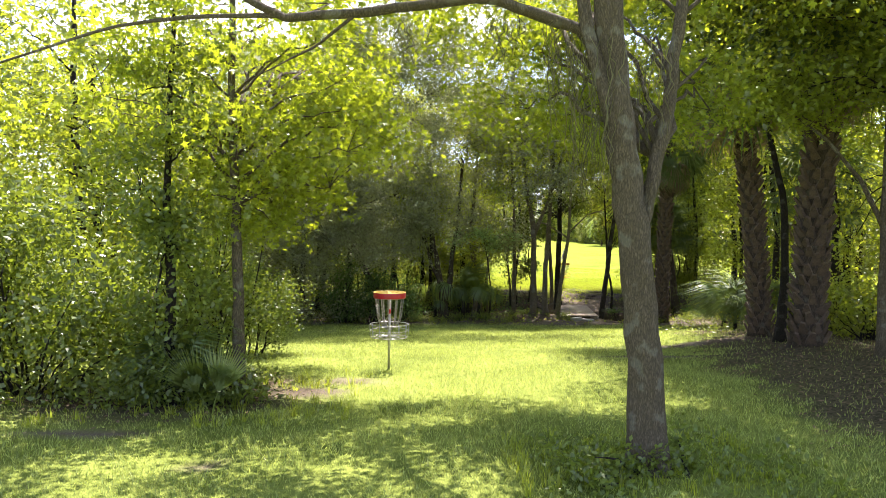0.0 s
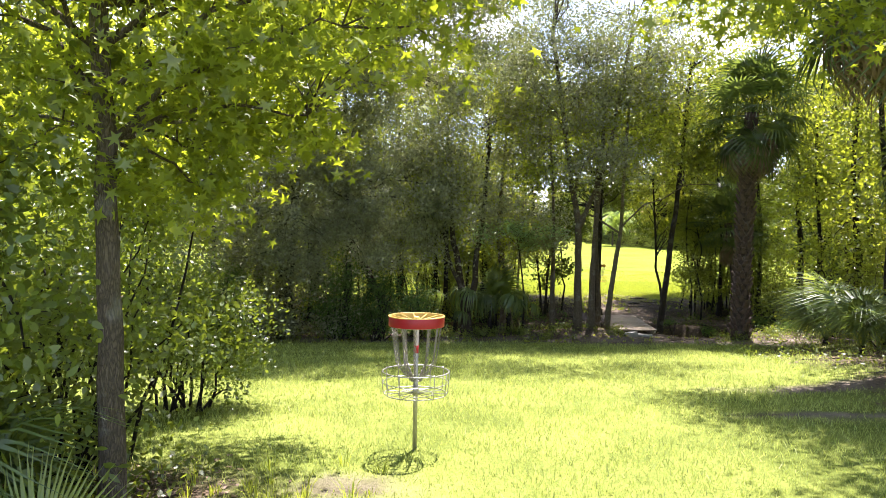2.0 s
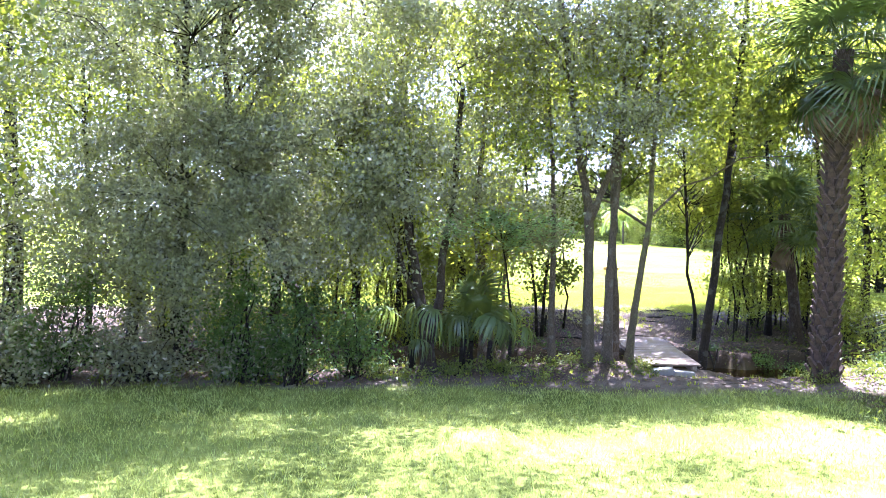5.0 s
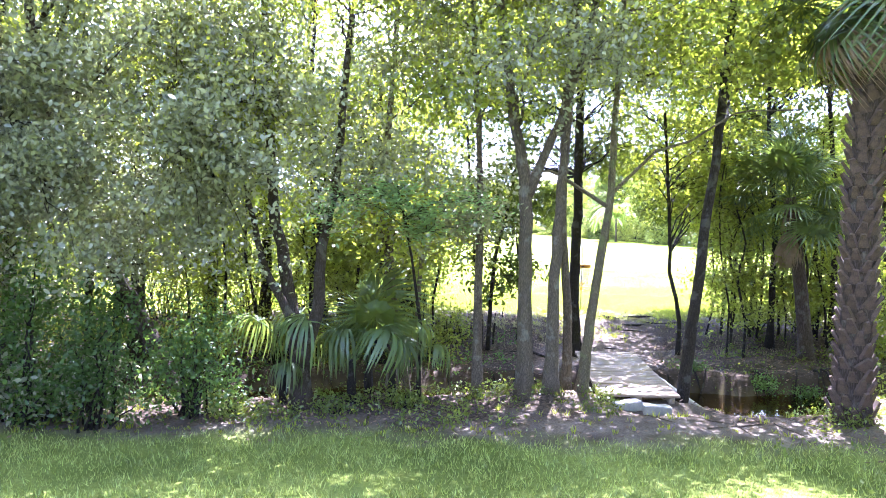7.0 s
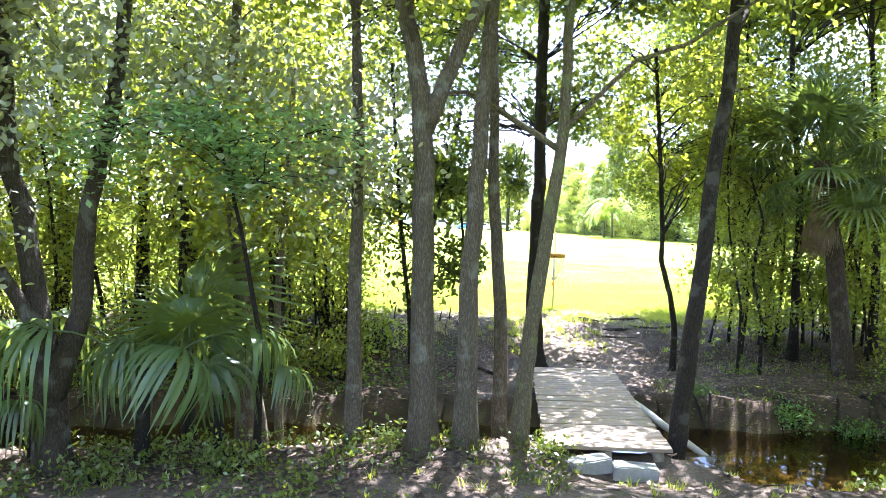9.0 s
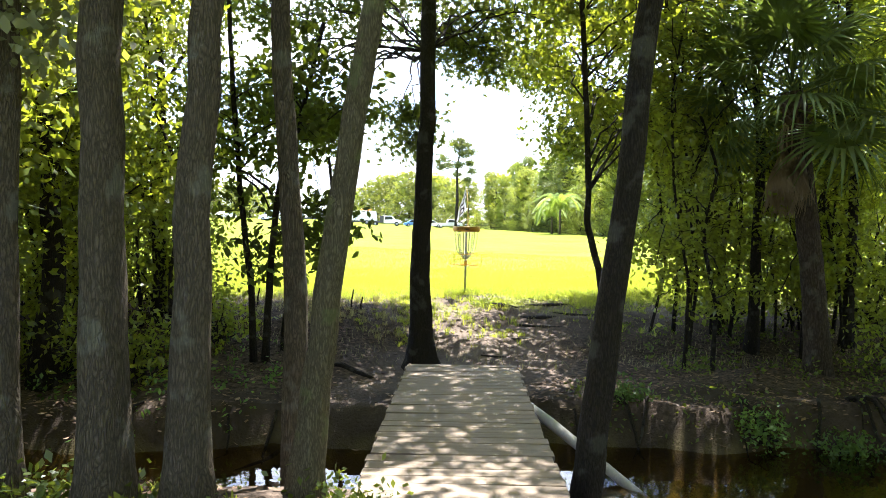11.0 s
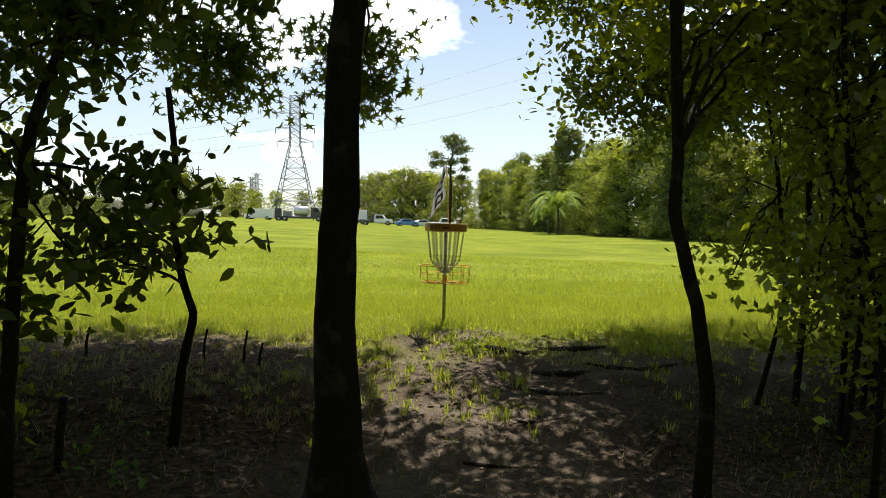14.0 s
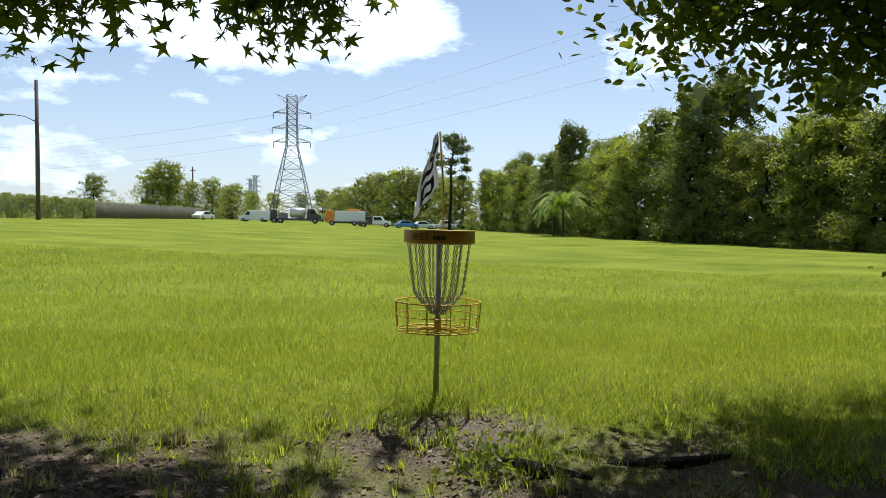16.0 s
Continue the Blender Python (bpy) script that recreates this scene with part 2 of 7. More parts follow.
def water_mat():
    m, n, l, out = node_mat("creek_water")
    g, t, mx = n.new("ShaderNodeBsdfGlossy"), n.new("ShaderNodeBsdfTransparent"), n.new("ShaderNodeMixShader")
    g.inputs["Roughness"].default_value = 0.02
    t.inputs["Color"].default_value = (0.66, 0.56, 0.30, 1)
    fr = n.new("ShaderNodeFresnel")
    fr.inputs["IOR"].default_value = 1.6
    no, bp, co = n.new("ShaderNodeTexNoise"), n.new("ShaderNodeBump"), n.new("ShaderNodeTexCoord")
    no.inputs["Scale"].default_value = 5.0
    bp.inputs["Strength"].default_value, bp.inputs["Distance"].default_value = 0.12, 0.02
    l.new(co.outputs["Object"], no.inputs["Vector"])
    l.new(no.outputs["Fac"], bp.inputs["Height"])
    l.new(bp.outputs[0], g.inputs["Normal"])
    l.new(fr.outputs[0], mx.inputs[0])
    l.new(t.outputs[0], mx.inputs[1])
    l.new(g.outputs[0], mx.inputs[2])
    l.new(mx.outputs[0], out.inputs["Surface"])
    return m


M_GROUND = ground_mat()
M_WATER = water_mat()
M_GRASS = leaf("grass_blades", (0.208, 0.25, 0.026), (0.495, 0.56, 0.045), 0.45, 0.03, 0.5, 0.35)
M_LAWN = leaf("lawn_blades", (0.235, 0.285, 0.075), (0.51, 0.58, 0.13), 0.45, 0.035, 0.5, 0.45)
M_GRASS_DRY = leaf("dry_grass", (0.26, 0.24, 0.10), (0.40, 0.36, 0.12), 0.35, 0.05, 0.5, 0.35)
M_GUM = leaf("sweetgum_leaf", (0.10, 0.14, 0.014), (0.43, 0.50, 0.016), 0.5, 0.05, 0.4, 0.28)
M_SHRUB = leaf("shrub_leaf", (0.085, 0.125, 0.022), (0.30, 0.37, 0.022), 0.40, 0.05, 0.42, 0.3, each=0.15)
M_OAK = leaf("oak_leaf", (0.192, 0.207, 0.12), (0.28, 0.32, 0.065), 0.30, 0.06, 0.5, 0.3)
M_CANOPY = leaf("canopy_leaf", (0.075, 0.11, 0.018), (0.46, 0.52, 0.024), 0.46, 0.05, 0.38, 0.32, each=0.15)
M_FAR = leaf("far_leaf", (0.135, 0.17, 0.026), (0.40, 0.44, 0.035), 0.36, 0.04, 0.5, 0.3, each=0.35)
M_FARD = leaf("far_dark_leaf", (0.095, 0.13, 0.03), (0.28, 0.33, 0.04), 0.32, 0.04, 0.5, 0.3, each=0.35)
M_WILLOW = leaf("pale_leaf", (0.18, 0.26, 0.04), (0.40, 0.5, 0.06), 0.45, 0.05, 0.5, 0.3)
# darker copy of the canopy leaf; the boughs' shade is in its colour
M_LEAF_SHADED = leaf("shaded_leaf", (0.042, 0.066, 0.013), (0.20, 0.25, 0.013), 0.36, 0.035, 0.4, 0.3, each=0.15)
M_LUSH = leaf("lush_shrub_leaf", (0.055, 0.105, 0.026), (0.16, 0.27, 0.03), 0.36, 0.03, 0.45, 0.3, each=0.2)
M_PALM = leaf("palm_leaf", (0.055, 0.09, 0.026), (0.20, 0.27, 0.035), 0.35, 0.05, 0.45, 0.35, each=0.25)
M_PALM_DRY = leaf("dry_palm_leaf", (0.24, 0.17, 0.10), (0.26, 0.18, 0.09), 0.3, 0.06, 0.5, 0.3)
M_MOSS = leaf("hanging_moss", (0.15, 0.145, 0.07), (0.24, 0.23, 0.08), 0.4, 0.02, 0.6, 0.3)
M_LITTER = leaf("fallen_leaf", (0.16, 0.11, 0.07), (0.14, 0.09, 0.045), 0.15, 0.025, 0.5, 0.55)
M_BARK = bark("grey_brown_bark", (0.135, 0.11, 0.075), 8, 0.1)
# next two: bark colour lowered nearly to black to stand for backlit shade
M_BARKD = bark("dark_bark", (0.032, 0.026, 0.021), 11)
M_BARK_BACKLIT = bark("backlit_bark", (0.036, 0.029, 0.022), 8)
M_BARKO = bark("oak_bark", (0.072, 0.056, 0.04), 8, 0.05)
M_BARKM = bark("mossy_bark", (0.17, 0.145, 0.085), 9, 0.3)
M_PALMTRUNK = bark("palm_trunk_bark", (0.08, 0.06, 0.045), 6)
M_BLUE = leaf("pinnate_leaf", (0.18, 0.29, 0.12), (0.34, 0.54, 0.14), 0.42, 0.06, 0.4, 0.3)
M_BOOT = solid("palm_boot", (0.085, 0.057, 0.038), 0.9, vary=0.5, scale=8, bump=0.6)
M_WOOD = solid("weathered_plank", (0.20, 0.157, 0.105), 0.85, vary=0.3, scale=5, bump=0.5, stretch=(0.6, 6, 6))
M_BEAM = solid("bridge_beam", (0.22, 0.18, 0.13), 0.9, vary=0.35, scale=6, bump=0.5, stretch=(5, 0.6, 5))
M_PIPE = solid("pale_bare_wood", (0.42, 0.40, 0.36), 0.8, vary=0.25, scale=9, bump=0.3)
M_CONC = solid("concrete_block", (0.22, 0.225, 0.20), 0.95, vary=0.25, scale=14, bump=0.6)
M_GALV = solid("galvanised_steel", (0.37, 0.36, 0.33), 0.42, 0.85, vary=0.2, scale=30, bump=0.1)
M_CHAIN = solid("chain_steel", (0.23, 0.22, 0.19), 0.45, 0.75, vary=0.25, scale=40)
M_RED = solid("red_band_plastic", (0.36, 0.012, 0.02), 0.42, vary=0.12, scale=5)
M_YEL = solid("yellow_enamel", (0.66, 0.37, 0.014), 0.45, vary=0.12, scale=8)
M_YELTOP = solid("yellow_inner_band", (0.62, 0.42, 0.10), 0.5, vary=0.1, scale=8)
M_OCHRE = solid("ochre_band_plastic", (0.50, 0.24, 0.015), 0.5, vary=0.15, scale=5)
M_BLACK = solid("black_ink", (0.02, 0.02, 0.022), 0.6, vary=0.2, scale=10)
M_WHITE = solid("white_paint", (0.78, 0.78, 0.77), 0.45, vary=0.06, scale=3)


# ---------------------------------------------------------------- builders
def mesh_np(name, V, F, mat, smooth=False):
    """A mesh from arrays: V n x 3, F a list of equal-length index rows (or several such arrays)."""
    if not isinstance(F, list):
        F = [F]
    F = [np.asarray(f, dtype=np.int32) for f in F if len(f)]
    me = bpy.data.meshes.new(name)
    V = np.asarray(V, dtype=np.float32)
    me.vertices.add(len(V))
    me.vertices.foreach_set("co", V.ravel())
    loops = np.concatenate([f.ravel() for f in F])
    sizes = np.concatenate([np.full(len(f), f.shape[1], dtype=np.int32) for f in F])
    starts = np.concatenate([[0], np.cumsum(sizes)[:-1]]).astype(np.int32)
    me.loops.add(len(loops))
    me.loops.foreach_set("vertex_index", loops)
    me.polygons.add(len(sizes))
    me.polygons.foreach_set("loop_start", starts)
    if smooth:
        me.polygons.foreach_set("use_smooth", np.ones(len(sizes), dtype=bool))
    me.update(calc_edges=True)
    if mat:
        me.materials.append(mat)
    return me


def thing(name, place, label, category, group="", kind="", turn=0.0):
    ob = new(name)
    ob.matrix_world = pose(*place, 0, 0, turn)
    ob.empty_display_size = 0.2
    return tagged(ob, label, category, group, kind)


def part(name, data, mat, parent, label="", at=None, kind=""):
    """Links a bmesh or mesh as one mesh object under a thing or part."""
    if isinstance(data, bmesh.types.BMesh):
        me = bpy.data.meshes.new(name)
        data.to_mesh(me)
        data.free()
        me.materials.append(mat)
    else:
        me = data
        if mat and not me.materials:
            me.materials.append(mat)
    ob = new(name, me)
    if parent:
        ob.parent = parent
    if at is not None:
        ob.matrix_basis = at
    return tagged(ob, label, kind=kind)


def tube_np(points, radii, sides=8, rough=0.0, seed=0, cap=True):
    """A tapered tube along a polyline; returns V, quads, caps."""
    P = np.asarray(points, dtype=float)
    R = np.asarray(radii, dtype=float) * np.ones(len(P))
    T = np.gradient(P, axis=0)
    T /= np.linalg.norm(T, axis=1)[:, None] + 1e-9
    ref = np.array([0.13, 0.97, 0.21]) if abs(T[0][2]) > 0.7 else np.array([0.1, 0.05, 1.0])
    A = np.cross(T, ref)
    A /= np.linalg.norm(A, axis=1)[:, None] + 1e-9
    B = np.cross(T, A)
    ang = np.linspace(0, 2 * np.pi, sides, endpoint=False)
    rng = np.random.RandomState(seed)
    rr = R[:, None] * (1 + rough * (rng.rand(len(P), sides) - 0.5) + rough * 0.8 * np.sin(3 * ang + rng.rand() * 6)[None, :])
    V = P[:, None, :] + rr[..., None] * (np.cos(ang)[None, :, None] * A[:, None, :] + np.sin(ang)[None, :, None] * B[:, None, :])
    i = np.arange(len(P) - 1)[:, None] * sides
    j = np.arange(sides)[None, :]
    k = (j + 1) % sides
    Q = np.stack([i + j, i + k, i + sides + k, i + sides + j], -1).reshape(-1, 4)
    V = V.reshape(-1, 3)
    caps = []
    if cap:
        n = len(V)
        V = np.vstack([V, P[:1], P[-1:]])
        jj = np.arange(sides)
        kk = (jj + 1) % sides
        last = (len(P) - 1) * sides
        caps = np.vstack([np.stack([kk, jj, np.full(sides, n)], -1), np.stack([last + jj, last + kk, np.full(sides, n + 1)], -1)])
    return V, Q, caps


class Bag:
    """Gathers pieces of one part into one mesh."""
    def __init__(self):
        self.V, self.Q, self.T, self.n = [], [], [], 0

    def add(self, V, Q=(), T=()):
        self.V.append(np.asarray(V, dtype=float))
        if len(Q):
            self.Q.append(np.asarray(Q) + self.n)
        if len(T):
            self.T.append(np.asarray(T) + self.n)
        self.n += len(V)

    def tube(self, points, radii, sides=8, rough=0.0, seed=0):
        self.add(*tube_np(points, radii, sides, rough, seed))

    def box(self, lo, hi, turn=None):
        lo, hi = np.array(lo, float), np.array(hi, float)
        c = np.array([[x, y, z] for z in (0, 1) for y in (0, 1) for x in (0, 1)])
        V = lo + c * (hi - lo)
        if turn is not None:
            V = np.array([turn @ Vector(v) for v in V])
        self.add(V, [[0, 2, 3, 1], [4, 5, 7, 6], [0, 1, 5, 4], [2, 6, 7, 3], [0, 4, 6, 2], [1, 3, 7, 5]])

    def mesh(self, name, mat, smooth=False):
        F = []
        if self.Q:
            F.append(np.vstack(self.Q))
        if self.T:
            F.append(np.vstack(self.T))
        return mesh_np(name, np.vstack(self.V), F, mat, smooth)


def smooth(a, b, v):
    t = np.clip((np.asarray(v, float) - a) / (b - a), 0, 1)
    return t * t * (3 - 2 * t)


def wob(x, y, s=1.0, k=0.0):
    """A cheap smooth waviness, about -1 to 1."""
    x, y = np.asarray(x, float) * s, np.asarray(y, float) * s
    return (np.sin(x * 1.3 + 1.7 * np.sin(y * 0.9 + k) + k) + np.sin(y * 1.7 + 1.3 * np.sin(x * 1.1 - k) + 2 * k) + 0.6 * np.sin(2.9 * x - 2.3 * y + k * 3) + 0.5 * np.sin(5.1 * y + 3.7 * x)) / 3.1


def gz(x, y):
    """Height of the ground."""
    x, y = np.asarray(x, float), np.asarray(y, float)
    z = np.interp(y, [-80, 0, 7, 12.5, 14, 17.4, 20, 25, 27, 31.2, 33.3, 34.8, 36, 37.2, 45, 60], [0.6, 0.25, 0.15, 0.04, -0.03, -0.3, -0.45, -0.87, -0.84, -1.12, -1.14, -0.85, -0.66, -0.52, -0.5, -0.45])
    z = z + 0.22 * smooth(5.0, 7.5, x) * smooth(9, 13, y) * (1 - smooth(17, 23, y))
    # mound on the far bank beside the trail
    z = z + 0.28 * smooth(5.4, 3.8, x) * smooth(31.5, 33.5, y) * (1 - smooth(34, 37, y))
    # open field: climbs away to the left
    f = smooth(38, 52, y)
    z = z + f * (0.0075 * np.clip(y - 45, 0, 250) - 0.038 * np.clip(x - 6, -75, 12))
    # creek channel
    mid = 28.85 + 0.25 * np.sin(x * 0.35 + 0.6) + 0.08 * np.sin(x * 2.3)
    half = 1.5 + 0.12 * np.sin(x * 1.1 + 1) + 0.05 * np.sin(x * 3.7) + 0.22 * wob(x, y, 1.7, 2.2) * smooth(1.2, 1.9, np.abs(x - 5.4)) + 0.08 * wob(x, y, 5.3, 0.7)
    d = np.abs(y - mid)
    cut = 1 - smooth(half - 0.5, half + 0.12 + 0.25 * smooth(-0.2, 0.6, wob(x, y, 0.9, 4.4)), d)
    open_side = smooth(5.7, 6.6, x) * (1 - smooth(7.8, 9.0, x))
    cut = np.where(y < mid, 1 - smooth(half - 0.55, half + 0.05 + 1.15 * open_side, d), cut)
    z = z - cut * 0.8 * (1 - smooth(60, 70, np.abs(x)))
    z = z + 0.11 * wob(x, y, 1.6, 0.9) * smooth(30.1, 30.7, y) * (1 - smooth(31.2, 32.4, y)) * smooth(1.0, 1.8, np.abs(x - 5.6))
    z = z + 0.2 * np.exp(-((x - 3.5) / 1.0) ** 2 - ((y - 26.9) / 0.55) ** 2)
    z = z - 0.16 * np.exp(-((x - 5.3) / 0.8) ** 2 - ((y - 26.75) / 0.45) ** 2)
    rough = smooth(24.5, 26, y) * (1 - smooth(35, 37, y))
    z = z + 0.025 * wob(x, y, 1.1) + 0.012 * wob(x, y, 4.3, 2.0) + rough * (0.03 * wob(x, y, 2.7, 4.0) + 0.022 * wob(x, y, 7.9, 1.0))
    return z


def soil_mask(x, y):
    n = wob(x, y, 1.0, 3.0) * 0.6 + wob(x, y, 3.3, 1.0) * 0.5
    s = smooth(24.6, 25.8, y + 0.7 * n + 0.55 * smooth(1, 5, x)) * (1 - smooth(35.4, 36.7, y + 0.6 * n - 0.45 * smooth(5.4, 4.6, x) + 0.15 * np.clip(3 - x, 0, 3)))
    for cx, cy, rx, ry in ((-1.55, 11.4, 0.7, 0.3), (-1.9, 10.6, 0.6, 0.3), (6.15, 36.35, 0.75, 0.45), (-2.4, 7.0, 0.25, 0.15), (-4.2, 8.3, 0.8, 0.2), (6.0, 16.6, 2.2, 0.5), (4.2, 14.3, 1.2, 0.3)):
        s = np.maximum(s, 1 - smooth(0.5, 1.3, np.hypot((x - cx) / rx, (y - cy) / ry) + 0.45 * n))
    return np.clip(s, 0, 1)


def litter_mask(x, y):
    n = wob(x, y, 1.3, 5.0) * 0.5 + wob(x, y, 4.0, 0.4) * 0.5
    a = smooth(25.6, 26.4, y + 0.8 * n) * (1 - smooth(33.6, 35.6, y + 0.6 * n)) * (1 - 0.85 * smooth(1.6, 0.5, np.abs(x - 5.2 - 0.35 * np.clip(y - 31, 0, 6)) + 0.3 * n))
    b = smooth(5.2, 6.6, x + 0.8 * n - 0.1 * (y - 12) + 0.9 * (1 - smooth(14, 17, y))) * smooth(6.5, 9, y) * (1 - smooth(23, 26, y))
    c = 1 - smooth(0.6, 1.3, np.hypot((x + 4.2) / 2.4, (y - 10.6) / 1.6) + 0.4 * n)
    d = smooth(5.3, 4.3, x + 0.5 * n) * smooth(32, 33, y) * (1 - smooth(35.8, 36.6, y + 0.5 * n))
    return np.clip(np.maximum.reduce([a * 0.9, b * 0.9, c, d * 0.9]), 0, 1)


# ---------------------------------------------------------------- ground, water
def build_ground():
    xs = np.concatenate([-np.geomspace(2600, 15, 26), np.arange(-14, 18.01, 0.22), np.geomspace(19, 2600, 26)])
    ys = np.concatenate([-np.geomspace(900, 5, 14), np.concatenate([np.arange(-4, 25, 0.3), np.arange(25, 38, 0.14), np.arange(38, 46, 0.3)]), np.geomspace(46.5, 4000, 46)])
    X, Y = np.meshgrid(xs, ys)
    Z = gz(X, Y)
    nx, ny = len(xs), len(ys)
    V = np.stack([X, Y, Z], -1).reshape(-1, 3)
    i = (np.arange(ny - 1)[:, None] * nx + np.arange(nx - 1)[None, :]).ravel()
    me = mesh_np("ground", V, np.stack([i, i + 1, i + nx + 1, i + nx], -1), M_GROUND, True)
    # the third mask carries wet mud and painted undercut shade up the bank
    for nm, fn in (("soil", soil_mask), ("litter", litter_mask), ("wet_shade", lambda x, y: np.clip((-0.97 - gz(x, y) + 0.08 * wob(x, y, 3.0) + 0.05 * wob(x, y, 8.0)) / 0.14, 0, 0.9) * smooth(26.4, 27.0, y) * (1 - smooth(31.0, 31.6, y))), ("bed", lambda x, y: np.clip((-1.47 - gz(x, y)) / 0.06, 0, 1) * smooth(26.4, 27.0, y) * (1 - smooth(31.0, 31.6, y)))):
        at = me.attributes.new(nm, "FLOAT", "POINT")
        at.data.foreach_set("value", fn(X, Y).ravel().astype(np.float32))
    tagged(new("ground", me), "mown green lawn with bare sandy soil and leaf litter", "ground", kind="structure")


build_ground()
wv = [(-60, 26.8, -1.45), (60, 26.8, -1.45), (60, 31.6, -1.45), (-60, 31.6, -1.45)]
tagged(new("water", mesh_np("water", wv, np.array([[0, 1, 2, 3]]), M_WATER)), "still tea-brown creek water reflecting the trees", "water", kind="structure")


# ---------------------------------------------------------------- leaves and trees
STAR = []
for a_, r_ in ((0, 1.0), (26, 0.36), (54, 0.92), (84, 0.33), (122, 0.74), (180, 0.16), (238, 0.74), (276, 0.33), (306, 0.92), (334, 0.36)):
    STAR.append((r_ * math.cos(radians(a_)), r_ * math.sin(radians(a_)), -0.12 * r_ * r_))
STAR = np.array(STAR) * 0.62
OVATE = np.array([(-0.5, 0, 0), (-0.05, 0.27, -0.05), (0.5, 0, -0.08), (-0.05, -0.27, -0.05)])
OVATE6 = np.array([(-0.5, 0, 0), (-0.22, 0.24, 0.0), (0.12, 0.22, -0.03), (0.5, 0, -0.1), (0.12, -0.22, -0.03), (-0.22, -0.24, 0.0)])


def leaf_cloud(C, size, shape, rng, flat=0.6, spread=0.35, toward=None):
    """Leaves at the places C: a mesh's V and F. flat: how level they lie."""
    n = len(C)
    N = rng.normal(size=(n, 3)) * (1 - flat)
    N[:, 2] += flat + 0.05
    N /= np.linalg.norm(N, axis=1)[:, None]
    D = rng.normal(size=(n, 3))
    D[:, 2] -= 0.5
    D -= (D * N).sum(1)[:, None] * N
    D /= np.linalg.norm(D, axis=1)[:, None]
    E = np.cross(N, D)
    s = size * (1 + spread * (rng.rand(n) * 2 - 1))
    V = C[:, None, :] + s[:, None, None] * (shape[None, :, 0, None] * D[:, None, :] + shape[None, :, 1, None] * E[:, None, :] + shape[None, :, 2, None] * N[:, None, :])
    k = len(shape)
    return V.reshape(-1, 3), np.arange(n * k).reshape(n, k)


def limb_path(a, b, rng, sag=0.1, n=6, wander=0.08):
    a, b = np.array(a, float), np.array(b, float)
    t = np.linspace(0, 1, n)[:, None]
    d = np.linalg.norm(b - a)
    P = a + (b - a) * t
    P[:, 2] += (np.sin(t[:, 0] * np.pi) * sag * d)
    P[1:-1] += rng.normal(size=(n - 2, 3)) * wander * d / n * 1.6
    return P


